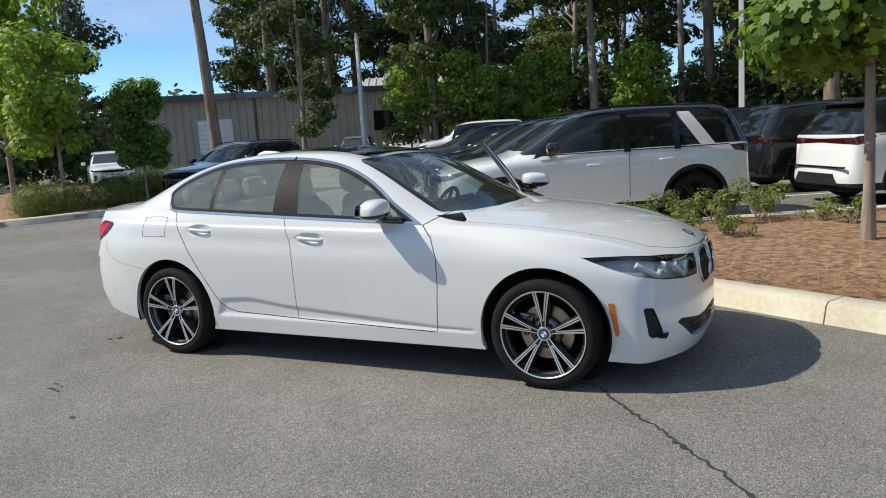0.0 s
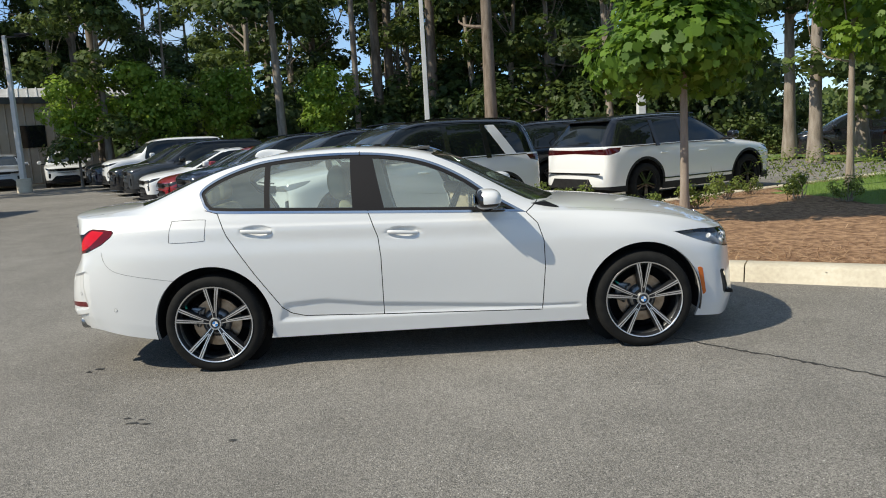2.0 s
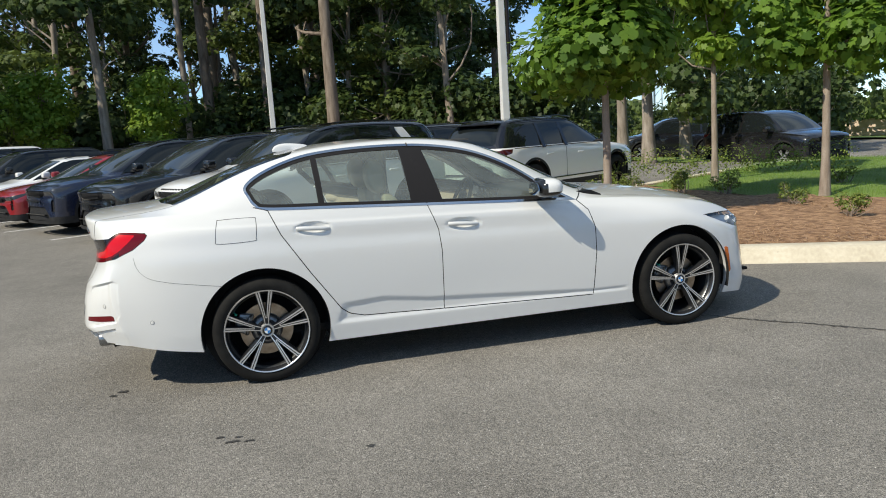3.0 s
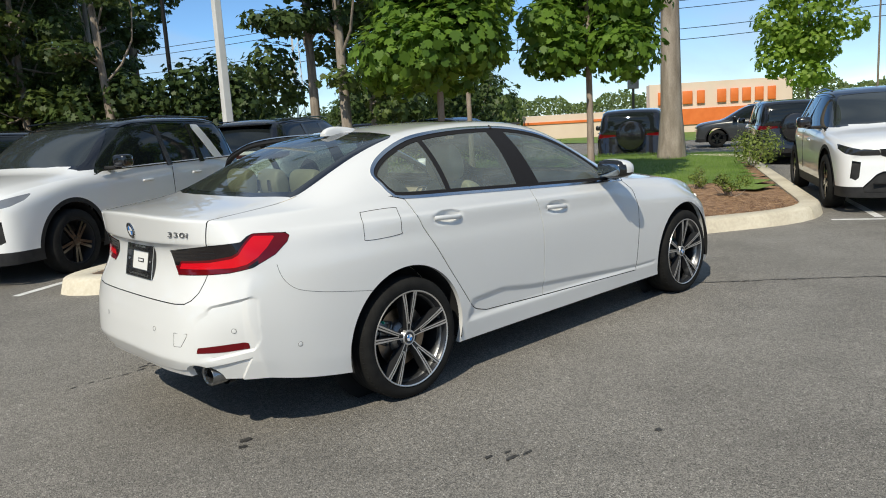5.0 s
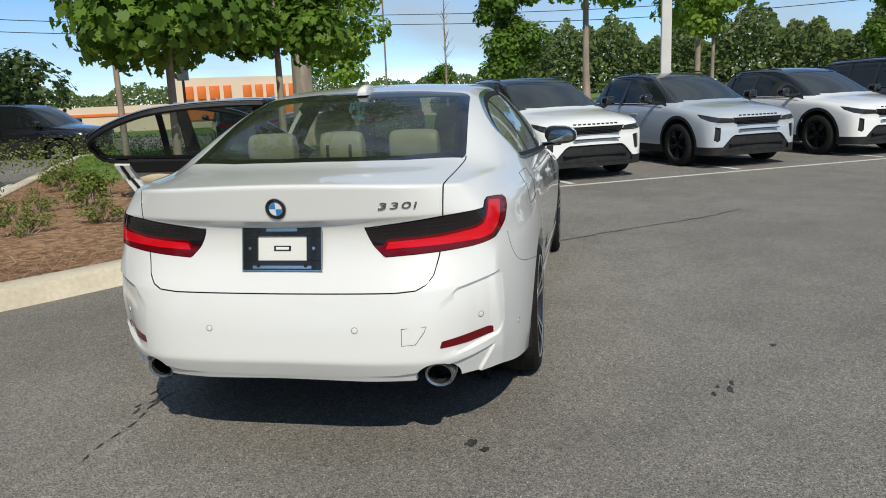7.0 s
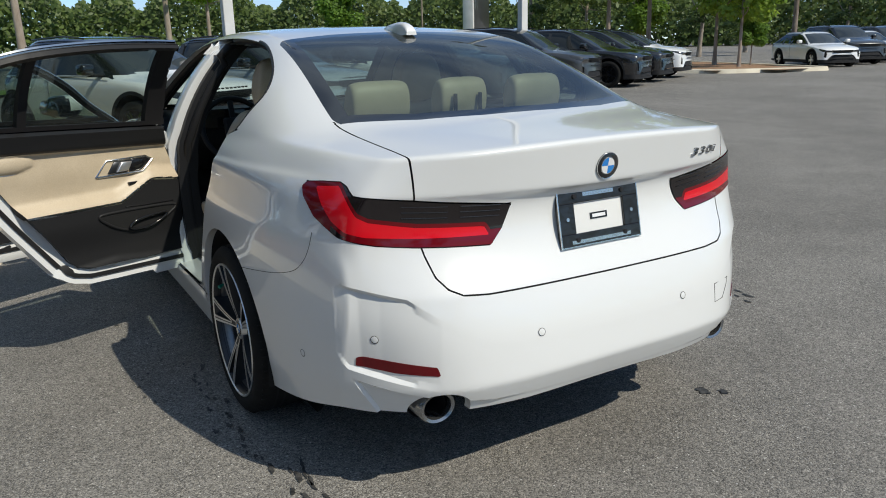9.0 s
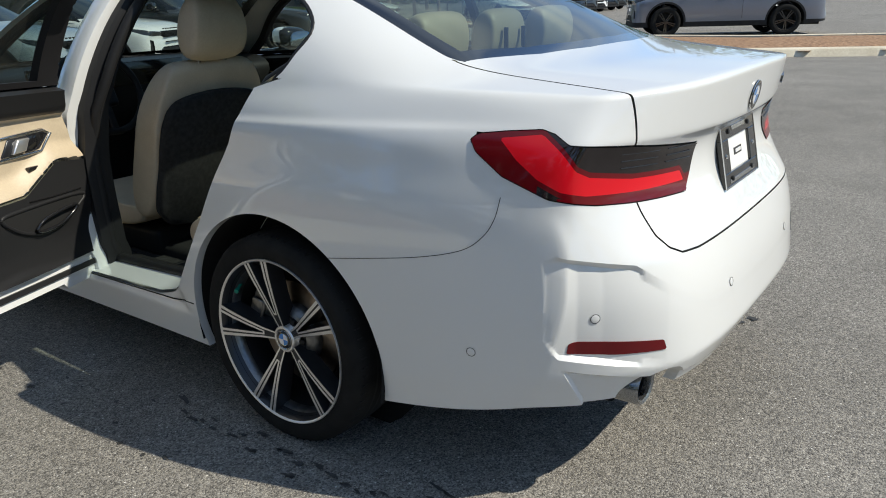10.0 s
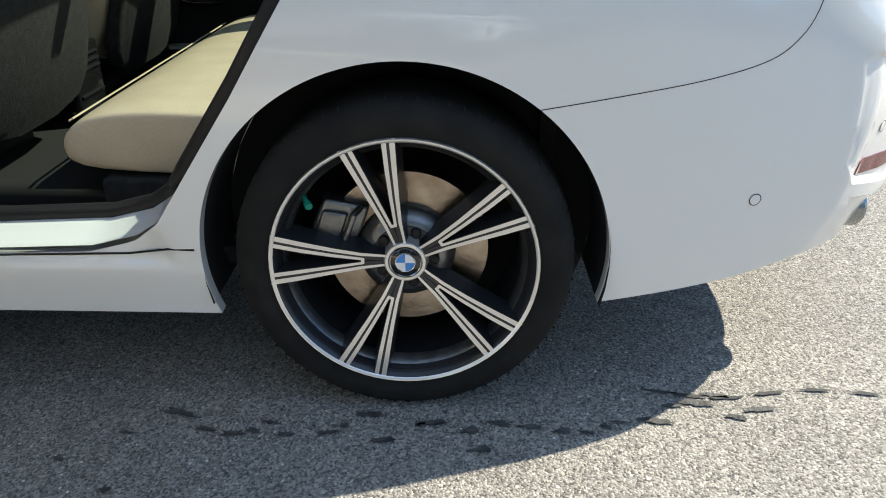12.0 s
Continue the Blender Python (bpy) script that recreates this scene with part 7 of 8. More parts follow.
# ---- foliage ----
def leaf_cloud(points, normals, size, rs, shape="maple", jitter=.35, droop=.3):
    """Many small leaves: each a lobed, slightly folded blade. points, normals: (n, 3) arrays."""
    n = len(points)
    if shape == "maple":
        out = [(0, -.5), (.28, -.42), (.5, -.12), (.30, .0), (.42, .30), (.16, .24), (0, .56), (-.16, .24), (-.42, .30), (-.30, .0), (-.5, -.12), (-.28, -.42)]
    elif shape == "oval":
        out = [(0, -.5), (.24, -.15), (.22, .2), (0, .5), (-.22, .2), (-.24, -.15)]
    elif shape == "needle":
        out = [(-.012, -.5), (.012, -.5), (.008, .5), (-.008, .5)]
    else:
        out = [(0, -.5), (.35, -.3), (.22, -.05), (.5, .12), (.15, .2), (.1, .5), (-.2, .22), (-.48, .25), (-.25, -.05), (-.4, -.3)]
    o = np.array(out)
    m = len(o)
    up = np.array(normals, float)
    up += rs.normal(0, jitter, up.shape)
    up /= np.linalg.norm(up, axis=1)[:, None] + 1e-9
    t = rs.normal(0, 1, up.shape)
    t[:, 2] -= droop
    a = t - (t * up).sum(1)[:, None] * up
    a /= np.linalg.norm(a, axis=1)[:, None] + 1e-9
    b = np.cross(up, a)
    sz = size * rs.uniform(.65, 1.25, n)
    fold = -.22 * np.abs(o[:, 0])
    V = (points[:, None, :] + (a[:, None, :] * o[None, :, 1, None] + b[:, None, :] * o[None, :, 0, None] + up[:, None, :] * fold[None, :, None]) * sz[:, None, None]).reshape(-1, 3)
    me = bpy.data.meshes.new("leaves")
    me.vertices.add(n * m)
    me.vertices.foreach_set("co", V.ravel())
    me.loops.add(n * m)
    me.loops.foreach_set("vertex_index", np.arange(n * m))
    me.polygons.add(n)
    me.polygons.foreach_set("loop_start", np.arange(n) * m)
    me.polygons.foreach_set("loop_total", np.full(n, m))
    me.update(calc_edges=True)
    return me


def crown_points(n, rs, blobs):
    """Points and outward normals near the skins of overlapping ellipsoids (centre, radii)."""
    P, N = [], []
    wts = np.array([r[0] * r[1] + r[1] * r[2] for c, r in blobs], float)
    wts /= wts.sum()
    for (c, r), w in zip(blobs, wts):
        k = max(6, int(n * w))
        d = rs.normal(0, 1, (k, 3))
        d /= np.linalg.norm(d, axis=1)[:, None]
        rad = rs.uniform(.35, 1.0, k) ** .45
        rad *= 1 + rs.normal(0, .08, k)
        P.append(np.array(c) + d * rad[:, None] * np.array(r))
        q = d / np.array(r)
        N.append(q / np.linalg.norm(q, axis=1)[:, None] + np.array([0, 0, .5]))
    return np.concatenate(P), np.concatenate(N)


def limb(bm, a, b, r0, r1, rs, bend=.12, n=5):
    a, b = Vector(a), Vector(b)
    L = (b - a).length
    off = Vector(rs.normal(0, bend * L, 3))
    pts = [a.lerp(b, k / n) + off * math.sin(math.pi * k / n) for k in range(n + 1)]
    absorb(bm, tube(pts, r0, 7, r1))


def tree(name, label, height, trunk_r, crown_z, blobs, leaves, size, leaf_m, bark_m, seed, shape="maple", lean=(0, 0), limbs=9, category="tree", group=""):
    rs = np.random.RandomState(seed)
    ob = thing(name, label, category, group=group)
    bm = bmesh.new()
    n = 10
    pts = [Vector((lean[0] * (k / n) ** 1.3 + .03 * height * .3 * math.sin(k * 1.1 + seed) * .12, lean[1] * (k / n) + .03 * math.cos(k * .9 + seed) * .12 * height * .3, height * k / n)) for k in range(n + 1)]
    absorb(bm, tube(pts, trunk_r, 12, trunk_r * .25))
    for v in bm.verts:
        if v.co.z < .5:
            f = 1 + .35 * (1 - v.co.z / .5) ** 2
            v.co.x, v.co.y = v.co.x * f, v.co.y * f
    for k in range(limbs):
        c, r = blobs[rs.randint(len(blobs))]
        z = rs.uniform(crown_z, height * .85)
        f = z / height * n
        i = min(n - 1, int(f))
        p = pts[i].lerp(pts[i + 1], f - i)
        d = rs.normal(0, 1, 3)
        d /= np.linalg.norm(d)
        e = Vector(np.array(c) + d * np.array(r) * .7)
        if e.z < p.z:
            e.z = p.z + .2 * (p.z - e.z)
        limb(bm, p, e, trunk_r * .35 * (1 - z / height * .6), trunk_r * .05, rs)
    part("trunk", bm, bark_m, ob)
    P, N = crown_points(leaves, rs, blobs)
    me = leaf_cloud(P, N, size, rs, shape)
    me.materials.append(leaf_m)
    c = new("crown", me)
    c.parent = ob
    return ob


def blob_set(rs, n, centre, spread, radius, flat=.75):
    out = []
    for _ in range(n):
        d = rs.uniform(-1, 1, 3)
        r = radius * rs.uniform(.65, 1.2)
        out.append((tuple(np.array(centre) + d * np.array(spread)), (r, r * rs.uniform(.8, 1.2), r * flat)))
    return out


# street maples in the islands
rs = np.random.RandomState(3)
mapleA = tree("maple_tree", "young broadleaf tree with dense green crown and slim trunk", 5.4, .058, 1.6, blob_set(rs, 26, (-.08, 0, 3.25), (.62, .62, 1.75), .62), 9500, .135, M_MAPLE, M_YOUNGBARK, 11, limbs=16, lean=(-.12, -.10), group="street trees")
mapleA.matrix_world = Matrix.Translation((3.25, 3.66, .13))
mapleB = tree("maple_tree", "broadleaf tree with light green open crown across the road", 5.6, .07, 1.8, blob_set(np.random.RandomState(5), 18, (0, 0, 3.6), (.9, .9, 1.5), .72), 4200, .17, M_LIME, M_YOUNGBARK, 12, limbs=14, group="street trees")
mapleB.matrix_world = Matrix.Translation((47.0, 15.4, dip(47, 15.4))) @ Matrix.Scale(2.0, 4)
mapleC = tree("maple_tree", "young broadleaf tree with full rounded crown", 5.8, .066, 1.9, blob_set(np.random.RandomState(6), 26, (0, 0, 3.75), (.78, .78, 1.75), .70), 10500, .14, M_MAPLE, M_YOUNGBARK, 13, limbs=16, group="street trees")
mapleC.matrix_world = Matrix.Translation((6.84, 3.78, .16))
mapleD = tree("maple_tree", "slim young tree with bright yellow-green crown", 6.0, .062, 2.0, blob_set(np.random.RandomState(7), 18, (0, 0, 3.9), (.48, .48, 1.6), .58), 6000, .14, M_LIME, M_YOUNGBARK, 14, limbs=14, group="street trees")
mapleD.matrix_world = Matrix.Translation((7.15, 6.9, .18))
for x, y, s, a, ob in ((-14.8, 8.3, .43, 1, mapleB), (-13.6, 9.9, .60, 2, mapleC), (-18.5, 9.4, .6, 3, mapleB), (46.3, 4.1, 1.75, 4, mapleC), (61.7, -1.2, 2.2, 2, mapleB), (53, 9.5, .95, 5, mapleC), (24.6, -5.7, 1.35, 2, mapleD),
                       (38, -7, 1.2, 3, mapleB), (16.6, -24.6, .52, 1, mapleB), (19.0, -26.0, .62, 2, mapleB), (22.5, -25.5, .85, 4, mapleB), (25, -27.5, .8, 3, mapleC), (17.6, -26.6, .5, 5, mapleC), (29, -29, 1.0, 1, mapleB), (-4.5, 30.5, .45, 1, mapleB), (-9.5, 31.5, .48, 2, mapleB), (36, -16, 1.0, 1, mapleC),
                       (-13.2, 29.2, .50, 4, mapleB), (-11.4, 29.6, .42, 1, mapleB), (-15.6, 28.6, .45, 5, mapleB)):
    c = copy_thing(ob, Matrix.Translation((x, y, dip(x, y) + .02)) @ Matrix.Rotation(a, 4, "Z") @ Matrix.Scale(s, 4))
    if s < 1:
        c["label"] = "young broadleaf tree with light crown in a planting bed"
# the slender bare tree and the stout oak
oak = tree("oak_tree", "stout oak trunk with rough grey bark", 13, .27, 6.5, blob_set(np.random.RandomState(8), 14, (0, 0, 10.5), (3.6, 3.6, 2.4), 1.9), 2600, .34, M_MAPLE, M_BARK, 21, "clump", limbs=12)
oak.matrix_world = Matrix.Translation((12.8, 5.65, .05))
rs = np.random.RandomState(15)
bare = thing("bare_tree", "slender leafless tree with short twigs", "tree")
bm = tube([(0, 0, 0), (.05, .02, 3), (-.04, .03, 6), (.03, 0, 9)], .09, 8, .02)
for k in range(34):
    z = rs.uniform(2.6, 8.6)
    a = rs.uniform(0, 6.3)
    L = rs.uniform(.35, .8) * (1.15 - z / 11)
    limb(bm, (0, 0, z), (L * math.cos(a), L * math.sin(a), z + L * 1.3), .022, .006, rs, .06, 3)
part("trunk", bm, M_BARK, bare)
bare.location = (40.9, 7.1, dip(40.9, 7.1))

# tall trees of the wood
def wood_tree(seed, height, spread, base, kind):
    rs = np.random.RandomState(seed)
    n = 16
    blobs = []
    for k in range(n):
        z = base + (height - base) * rs.uniform(0, 1)
        r = spread * (1.15 - .6 * (z - base) / (height - base)) * rs.uniform(.5, 1.0)
        a = rs.uniform(0, 2 * math.pi)
        blobs.append(((r * math.cos(a), r * math.sin(a), z), (rs.uniform(1.0, 1.9), rs.uniform(1.0, 1.9), rs.uniform(.55, 1.1))))
    lab = "tall woodland tree with bare lower trunk and dark crown"
    return tree("woodland_tree", lab, height, .20 + height * .004, base, blobs, 3400, .36, (M_WOODS, M_WOODS2)[kind], (M_PINEBARK, M_BARK)[seed % 2], 100 + seed, "clump", (rs.normal(0, .5), rs.normal(0, .5)), 12, group="trees of the wood")


protos = [wood_tree(1, 19, 2.6, 7.0, 0), wood_tree(2, 22, 3.0, 5.0, 0), wood_tree(3, 17, 3.2, 3.0, 0), wood_tree(4, 20, 2.2, 9.5, 0), wood_tree(5, 16, 3.0, 2.5, 1), wood_tree(6, 24, 2.8, 8.0, 0)]
spots = []
rs = np.random.RandomState(44)
for k in range(400):
    x, y = rs.uniform(-62, 18), rs.uniform(33, 62)
    if len(spots) >= 74:
        break
    if y < 36 + max(0, (x - 4)) * .35:
        continue
    if -37 < x < -15 and y < 47 + (x + 26) * .5:
        continue
    az = math.degrees(math.atan2(y + 4.8, x - 2.8))
    if 131 < az < 141.5 or (97 < az < 99.5):
        continue
    # towards the east the wood thins out to single trees
    az = math.degrees(math.atan2(y + 4.4, x + 3.0))
    if az < 68.5 or (az < 97 and rs.uniform() < (.28 if az < 86 else .70)) or (97 <= az < 106 and rs.uniform() < .55):
        continue
    if all((x - a) ** 2 + (y - b) ** 2 > 10.5 for a, b in spots):
        spots.append((x, y))
SINGLE = [(-6.8, 30.8), (3.1, 30.3), (6.25, 33.3), (8.6, 29.4), (7.1, 36.5), (4.4, 35.2), (10.2, 36), (12.25, 19.7), (13.75, 17.9), (11.95, 17.4), (-15.2, 30.7), (0.5, 36.5), (9.3, 44), (5.5, 52), (-2.5, 38)]
for i, (x, y) in enumerate(spots + SINGLE + [(-20.2, 25.9), (-14.4, 28.9), (-12.2, 30.3), (-21.5, 21.3), (-38, 21), (-45, 16), (-50, 8), (-56, -2), (-48, 2)] + [(D * math.cos(radians(a)) - 4, D * math.sin(radians(a)) + 1.5) for a, D in ((-37, 62), (-41, 58), (-45, 66), (-49, 57), (-52, 70), (-55, 60), (-58, 74), (-62, 64), (-66, 78), (-70, 66))]):
    q = i % 6
    s = rs.uniform(.85, 1.2)
    if y < 31 and -21 < x < -10 and y > 25:
        q, s = (2, 4)[i % 2], s * .6
    if y > 32 and math.degrees(math.atan2(y + 4.4, x + 3.0)) < 86:
        q, s = (2, 4, 1, 2)[i % 4], s * .95
    if y < -20:
        q, s = (2, 4, 1)[i % 3], .62
    if (x, y) in SINGLE:
        q, s = ((2, 2, 4)[i % 3], .85) if x > 4 else ((0, 1, 5)[i % 3], 1.0)
    m = Matrix.Translation((x, y, dip(x, y))) @ Matrix.Rotation(rs.uniform(0, 6.3), 4, "Z") @ Matrix.Scale(s, 4)
    if i < 6:
        protos[i].matrix_world = m
    else:
        copy_thing(protos[q], m)


# underbrush, hedges, shrubs
def shrub(name, label, blobs, leaves, size, mat, seed, shape="oval", category="shrub", group="", stems=6):
    rs = np.random.RandomState(seed)
    ob = thing(name, label, category, group=group)
    bm = bmesh.new()
    for _ in range(stems):
        c, r = blobs[rs.randint(len(blobs))]
        d = rs.normal(0, .5, 3)
        e = Vector(np.array(c) + d * np.array(r))
        e.z = max(.1, e.z)
        limb(bm, (rs.normal(0, .04), rs.normal(0, .04), -.05), e, .011, .003, rs, .08, 4)
    part("stem", bm, M_YOUNGBARK, ob)
    P, N = crown_points(leaves, rs, blobs)
    keep = P[:, 2] > 0
    me = leaf_cloud(P[keep], N[keep], size, rs, shape)
    me.materials.append(mat)
    c = new("foliage", me)
    c.parent = ob
    return ob


small = [shrub("shrub", "loose low shrub with yellow-green leaves and bare stems", blob_set(np.random.RandomState(s), 7, (0, 0, .30), (.28, .28, .16), .17, .8), 640, .058, M_SHRUB, s, group="shrubs in the mulch", stems=14) for s in (1, 2, 3)]
places = [(1.2, 5.5), (1.6, 5.2), (2.05, 6.2), (2.8, 5.3), (4.0, 5.35), (.75, 4.9), (5.6, 7.2), (5.7, 5.75), (6.2, 5.2), (5.9, 3.3), (5.4, 1.8), (8.0, 4.7), (6.9, 1.9), (6.3, 1.05), (2.15, 5.6), (1.95, 3.85), (3.1, 4.9), (4.9, 6.5), (1.35, 4.3)]
for i, (x, y) in enumerate(places):
    s = .70 + .34 * ((i * 37) % 10) / 10
    m = Matrix.Translation((x, y, .17)) @ Matrix.Rotation(i * 1.3, 4, "Z") @ Matrix.Scale(s, 4)
    if i < 3:
        small[i].matrix_world = m
    else:
        copy_thing(small[i % 3], m)


def hedge(a, b, h=.75, w=.9, seed=1):
    a, b = Vector(a), Vector(b)
    n = max(2, int((b - a).length / .45))
    blobs = []
    for k in range(n + 1):
        p = a.lerp(b, k / n)
        blobs.append(((p.x - (a.x + b.x) / 2, p.y - (a.y + b.y) / 2, h * .5), (.42, w * .5, h * .5)))
    ob = shrub("hedge", "clipped green hedge on the lawn", blobs, int(700 * n / 2), .06, M_SHRUB, seed, category="hedge", stems=3)
    ob.location = ((a.x + b.x) / 2, (a.y + b.y) / 2, .18)
    return ob


hedge((7.0, 9.7), (8.6, 8.2), .7, 1.0, 3)
hedge((9.1, 8.2), (10.2, 7.2), .7, 1.0, 4)
hedge((10.6, 2.6), (12.4, 3.4), .75, 1.1, 5)
bush = shrub("bush", "broad understory bush with mixed green leaves", blob_set(np.random.RandomState(9), 9, (0, 0, 1.2), (1.5, 1.0, .8), .9, .8), 1500, .22, M_WOODS2, 9, "clump", "bush", "bushes at the wood's edge", 8)
bush_dark = shrub("bush", "tall dark understory bush", blob_set(np.random.RandomState(10), 10, (0, 0, 1.8), (1.8, 1.2, 1.3), 1.1, .9), 1600, .26, M_WOODS, 10, "clump", "bush", "bushes at the wood's edge", 8)
first = {0: False, 1: False}
rs = np.random.RandomState(12)
lines = [((-62, 44), (-38, 40)), ((-16, 38), (8, 36)), ((-14, 41), (10, 38)), ((8, 35), (22, 28)), ((2, 33.5), (20, 25.5)), ((10, 40), (28, 36)), ((22, 28), (34, 46)), ((24, 24), (30, 30)), ((-40, 22), (-33, 29))]
i = 0
for a, b in lines:
    n = int((Vector(b) - Vector(a)).length / 1.9)
    for k in range(n):
        p = Vector(a).lerp(Vector(b), (k + .5) / n) + Vector((rs.normal(0, .5), rs.normal(0, .5)))
        q = 0 if rs.uniform() < .5 else 1
        m = Matrix.Translation((p.x, p.y, dip(p.x, p.y))) @ Matrix.Rotation(rs.uniform(0, 6.3), 4, "Z") @ Matrix.Scale(rs.uniform(.7, 1.35) * (.9 if p.x > 4 else 1.0), 4)
        src = (bush, bush_dark)[q]
        if not first[q]:
            src.matrix_world = m
            first[q] = True
        else:
            copy_thing(src, m)
# lilyturf along the west bed
tuft = shrub("grass_tuft", "dark green grassy tuft", [((0, 0, .22), (.32, .32, .25))], 260, .32, M_SHRUB, 31, "needle", "grass", "tufts in the bed", 2)
for k in range(34):
    t = k / 33
    x, y = (-13.6 - 3.6 * max(0, t - .35) / .65, 7.0 + 8.4 * t)
    x, y = x - .9 + rs.normal(0, .35), y + rs.normal(0, .25)
    m = Matrix.Translation((x, y, .12)) @ Matrix.Rotation(rs.uniform(0, 6), 4, "Z") @ Matrix.Scale(rs.uniform(1.0, 1.5), 4)
    if k == 0:
        tuft.matrix_world = m
    else:
        copy_thing(tuft, m)

# the far woods all round, as one mass of leaves
rs = np.random.RandomState(77)
P = []
for az0, az1, dist, h, n in ((88, 175, 80, 9, 9000), (40, 88, 105, 4.8, 18000), (5, 40, 190, 7, 12000), (-75, 5, 120, 13, 62000), (175, 290, 85, 14, 9000)):
    az = np.radians(rs.uniform(az0, az1, n))
    d = dist * rs.uniform(.93, 1.1, n)
    hh = h * (.72 + .22 * np.sin(az * 23) * np.sin(az * 57 + 1) + .10 * np.sin(az * 141) * np.sin(az * 87))
    z = rs.uniform(0, 1, n) ** .8 * hh
    P.append(np.stack([d * np.cos(az), d * np.sin(az), z], 1))
P = np.concatenate(P)
N = -P / np.linalg.norm(P[:, :2], axis=1)[:, None]
N[:, 2] = .6
me = leaf_cloud(P, N, .82, rs, "oval", .6)
me.materials.append(M_WOODS2)
tagged(new("far_woods", me), "distant belt of trees", "woods", kind="stuff")

# pine straw and grass blades near the camera
def strewn(name, label, poly, n, size, mat, z, seed, shape="needle", flat=True, keep=None, jitter=.25):
    rs = np.random.RandomState(seed)
    xs, ys = [p[0] for p in poly], [p[1] for p in poly]
    Q = np.stack([rs.uniform(min(xs), max(xs), n), rs.uniform(min(ys), max(ys), n)], 1)
    Q = Q[sdist(Q, poly) < -.06]
    if keep is not None:
        Q = Q[sdist(Q, keep) > 0]
    P = np.concatenate([Q, z + rs.uniform(0, .035, (len(Q), 1))], 1)
    N = np.tile(np.array([0, 0, 1.0]) if flat else np.array([1.0, 0, 0]), (len(P), 1))
    if not flat:
        N[:, :2] = rs.normal(0, 1, (len(P), 2))
        N[:, 2] = .15
    me = leaf_cloud(P, N, size, rs, shape, jitter, .0 if flat else -3.0)
    me.materials.append(mat)
    return tagged(new(name, me), label, "ground cover", kind="stuff")


NEAR_BED = [p for p in BEDLINE if p[0] < 9.5]
strewn("pine_straw", "loose brown pine needles over the bed", NEAR_BED, 80000, .16, M_NEEDLE, .135, 5, keep=LAWN)
strewn("grass_blades", "short green grass blades", curve_through(LAWN, 3), 60000, .09, M_BLADE, .22, 6, shape="needle", flat=False)

# ---- poles, sign, sheds and the store ----
def lamp_pole(x, y, h, lean=0.0, label="pale square light pole"):
    ob = thing("light_pole", label, "light pole", group="light poles")
    bm = box_bm(-.11, .11, -.11, .11, 0, h, .02)
    for v in bm.verts:
        f = 1 - .35 * max(0, v.co.z) / h
        v.co.x, v.co.y = v.co.x * f + lean * v.co.z / h, v.co.y * f
    part("shaft", bm, M_POLE, ob, smooth=False)
    part("base", lathe([(0, .6), (.28, .6), (.3, .57), (.3, 0)], 20, axis="z"), M_CONCRETE, ob)
    part("arm", box_bm(-.9, .9, -.03, .03, h - .1, h - .04), M_SATIN, ob)
    for s in (-1, 1):
        part("lamp_head", box_bm(min(s * .5, s * 1.1), max(s * .5, s * 1.1), -.16, .16, h - .05, h + .04, .02), M_SATIN, ob)
    ob.location = (x, y, 0)
    return ob


lamp_pole(.09, 25.9, 9.0)
lamp_pole(5.6, 13.9, 9.0)
lamp_pole(-17.3, 26.9, 6.55)
lamp_pole(11.4, -2.75, 9.5)
lamp_pole(13.2, -11.3, 9.5)
lamp_pole(-31, -26, 9)


def mast(x, y, h, r=.11, mat=None, label="weathered wooden utility pole"):
    ob = thing("utility_pole", label, "utility pole", group="utility poles")
    part("shaft", tube([(0, 0, 0), (0, 0, h)], r, 10, r * .7), mat or M_PINEBARK, ob)
    ob.location = (x, y, 0)
    return ob


mast(-3.6, 35.4, 17, .17, M_BARK, label="slim bare pole among the trees")
mast(12.9, 32.8, 11.5, .12, M_SATIN, label="thin black pole by the lot")
p1 = mast(44, 58, 13)
part("lamp_arm", tube([(0, 0, 8), (-1.2, .8, 8.5), (-2.0, 1.3, 8.4)], .05, 6), M_SATIN, p1)
p2 = mast(76, 20, 13)
p3 = mast(70, -40, 13)
for z in (8.6, 9.6, 11.5, 12.2):
    ob = thing("power_line", "thin dark power line between poles", "cable", group="power lines")
    for a, b in (((44, 58), (76, 20)), ((76, 20), (70, -40)), ((44, 58), (20, 110))):
        pts = [(lerp(a[0], b[0], k / 10), lerp(a[1], b[1], k / 10), z - 1.0 * math.sin(math.pi * k / 10)) for k in range(11)]
        part("wire", tube(pts, .035, 4), M_SATIN, ob)

# lattice mast and pylon sign behind
ob = thing("lattice_mast", "slim grey lattice mast beyond the lot", "mast")
for s in ((-.4, -.4), (.4, -.4), (0, .45)):
    part("leg", tube([(s[0], s[1], 0), (s[0] * .7, s[1] * .7, 11)], .05, 5), M_POLE, ob)
for k in range(11):
    part("brace", tube([(-.4, -.4, k), (.38, -.38, k + .9)], .03, 4), M_POLE, ob)
ob.location = (36, 56.8, dip(36, 56.8))
ob = thing("pylon_sign", "tall dark grey pylon sign with pale edge", "sign")
part("panel", box_bm(-1.0, 1.0, -.25, .25, 0, 7.5, .04), M_CARGREY, ob)
part("edge_panel", box_bm(1.0, 1.15, -.26, .26, 0, 7.5, .02), M_POLE, ob)
part("sign_mark", lathe([(0, 0), (.42, 0), (.42, .04), (0, .04)], 24), M_POLE, ob).location = (0, -.3, 6.3)
ob.matrix_world = Matrix.Translation((27.5, -19.2, 0)) @ Matrix.Rotation(radians(125), 4, "Z")
ob = thing("lot_sign", "white square sign with a dark round mark on posts", "sign")
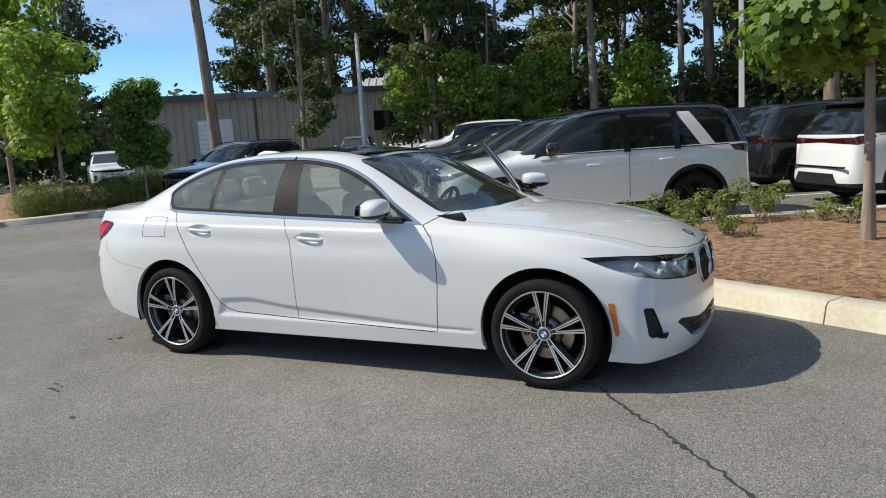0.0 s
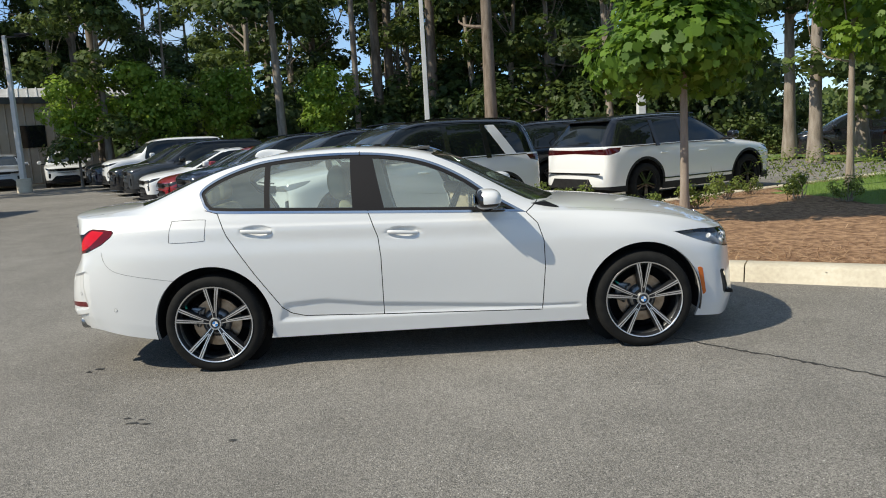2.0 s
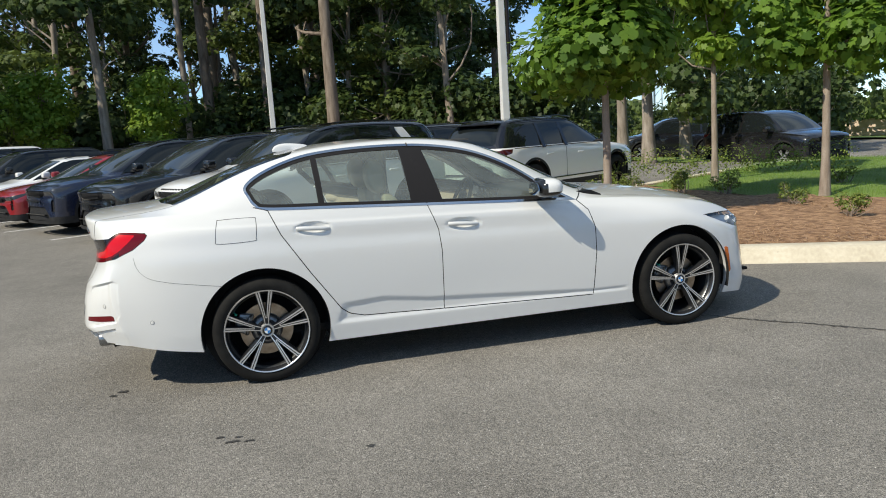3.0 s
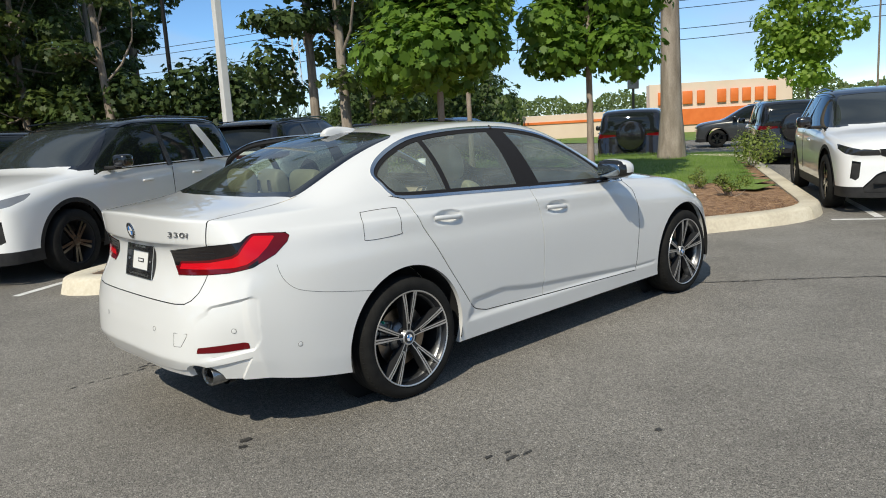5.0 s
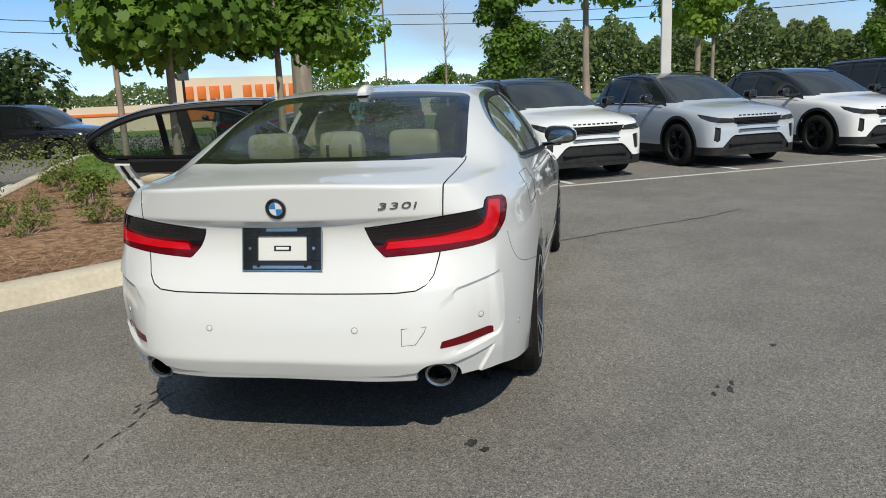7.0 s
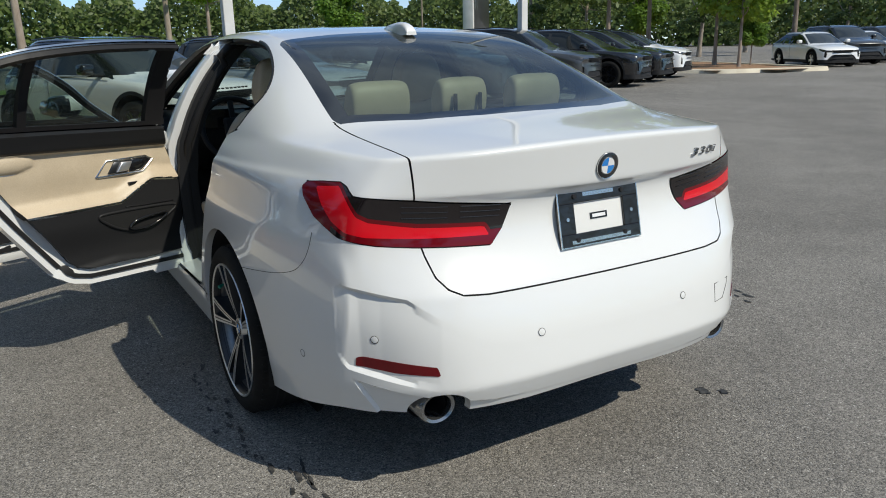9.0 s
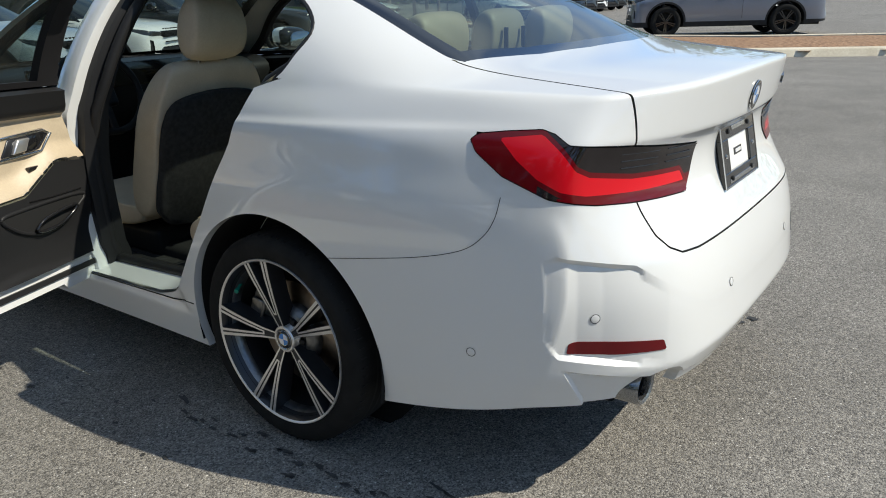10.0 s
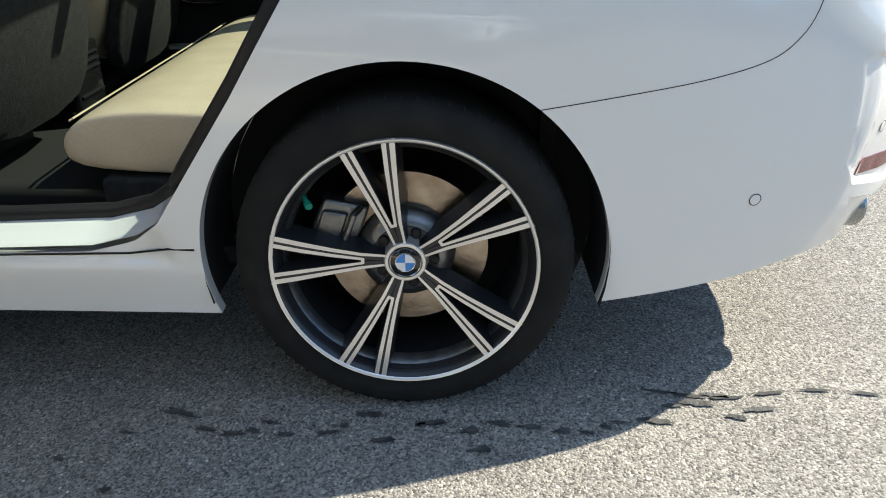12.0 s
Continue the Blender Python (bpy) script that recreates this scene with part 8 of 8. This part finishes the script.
part("panel", box_bm(-1.0, 1.0, -.06, .06, 2.7, 4.7, .02), M_WHITE, ob)
part("sign_mark", lathe([(0, 0), (.55, 0), (.55, .04), (0, .04)], 24), M_SATIN, ob).location = (0, -.11, 3.7)
for x in (-.7, .7):
    part("post", tube([(x, 0, 0), (x, 0, 2.8)], .06, 8), M_POLE, ob)
ob.matrix_world = Matrix.Translation((37.0, -80.0, 0)) @ Matrix.Rotation(radians(30), 4, "Z")
ob = thing("road_sign", "dark two-panel sign on a post", "sign")
part("post", tube([(0, 0, 0), (0, 0, 4.0)], .09, 8), M_SATIN, ob)
part("panel", box_bm(-.38, .38, -.12, .12, 3.7, 6.0, .03), M_CARGREY, ob, smooth=False)
ob.matrix_world = Matrix.Translation((42.0, 25.0, dip(42, 25))) @ Matrix.Rotation(radians(-55), 4, "Z")


def siding(ob, x0, x1, z0, z1, y, mat, pitch=.30):
    """Ribbed metal wall panels along x."""
    n = int((x1 - x0) / pitch)
    for k in range(n):
        a = x0 + (x1 - x0) * k / n
        b = x0 + (x1 - x0) * (k + 1) / n
        part("panel", prism([(a + .005, y), (b - .005, y), (b - .005, y - .04), (b - .05, y - .075), (b - .10, y - .04), (a + .005, y - .04)], z0, z1), mat, ob, smooth=False)


shed = thing("metal_shed", "beige ribbed metal shed with low roof", "building")
siding(shed, 0, 22, 0, 4.4, 0, M_SHED, .45)
part("wall", box_bm(0, 22, .0, 9, 0, 4.4), M_SHED, shed)
part("roof", prism([(-.4, 4.35), (22.4, 4.35), (22.4, 4.7), (-.4, 4.7)], -.5, 9.5, 0, 1, "y"), M_CARGREY, shed, "dark flat roof")
part("roller_door", box_bm(4.0, 6.0, -.10, -.07, 1.2, 3.2), M_WHITE, shed, "white shutter")
for k in range(7):
    part("shutter_slat", box_bm(4.0, 6.0, -.115, -.10, 1.22 + .28 * k, 1.46 + .28 * k, .006, 1), M_WHITE, shed)
part("window", box_bm(14.5, 16.0, -.11, -.07, 2.0, 3.2), M_DARKGLASS, shed)
part("downpipe", tube([(7.4, -.1, 0), (7.4, -.1, 4.3)], .06, 8), M_CARGREY, shed)
shed.matrix_world = Matrix.Translation((-33.5, 26.8, 0)) @ Matrix.Rotation(math.atan2(13.2, 16.4), 4, "Z")
barn = thing("metal_shed", "beige metal shed with pale sloping roof", "building")
siding(barn, 0, 12, 0, 3.8, 0, M_SHED, .45)
part("wall", box_bm(0, 12, 0, 10, 0, 3.8), M_SHED, barn)
part("roof", prism([(-.4, 3.75), (5, 5.6), (10.4, 3.75), (10.4, 3.95), (5, 5.8), (-.4, 3.95)], -.3, 12.3, 0, 1, "x"), M_TIN, barn, "pale ribbed metal roof")
for k in range(24):
    b = box_bm(-.03, .03, 0, 5.75, 0, .05)
    b.transform(Matrix.Translation((k * .52, -.4, 3.96)) @ Matrix.Rotation(math.atan2(1.85, 5.4), 4, "X"))
    part("roof_rib", b, M_TIN, barn)
part("window", box_bm(4.2, 5.6, -.12, -.07, 1.6, 2.9), M_DARKGLASS, barn)
barn.matrix_world = Matrix.Translation((-24.2, 38.2, 0)) @ Matrix.Rotation(math.atan2(4.6, 9), 4, "Z")

store = thing("store", "long peach store with orange band and bold sign", "building")
part("wall", box_bm(-60, 45, 0, 30, -3, 1.2), M_PEACH, store)
part("entry_wall", box_bm(2, 22, -1.0, 4, -3, 4.8), M_PEACH, store, "raised peach entry wall")
part("band", box_bm(-60, 2, -.15, 0, -.1, .25), M_ORANGE, store, "orange stripe")
part("entry_band", box_bm(2, 22, -1.2, -1.0, -1.3, 1.0), M_ORANGE, store, "orange entry band")
x = 3.2
for k, wd in enumerate((1.5, 1.5, 1.8, 1.4, 0, 1.6, 1.4, 1.5, 1.5, 1.4)):
    if wd:
        part("sign_letter", box_bm(x, x + wd * .78, -1.35, -1.0, 1.7, 3.6, .05), M_ORANGE, store, "orange block of the sign")
    x += wd + .25 if wd else 1.2
a = Vector((106.4, 44.3)) - Vector((75.8, 85.9))
store.matrix_world = Matrix.Translation((97.5, 59.5, 0)) @ Matrix.Rotation(math.atan2(a.y, a.x), 4, "Z")
office = thing("store", "low white commercial building far off", "building")
part("wall", box_bm(-9, 9, 0, 10, 0, 4.2), M_WHITE, office)
part("roof", prism([(-9.5, 4.2), (9.5, 6.4), (9.5, 6.7), (-9.5, 4.5)], -.6, 10.6, 0, 1, "y"), M_CARGREY, office)
part("window", box_bm(-7, 7, -.1, 0, .8, 3.0), M_DARKGLASS, office)
office.matrix_world = Matrix.Translation((95, -150, 0)) @ Matrix.Rotation(radians(30), 4, "Z")
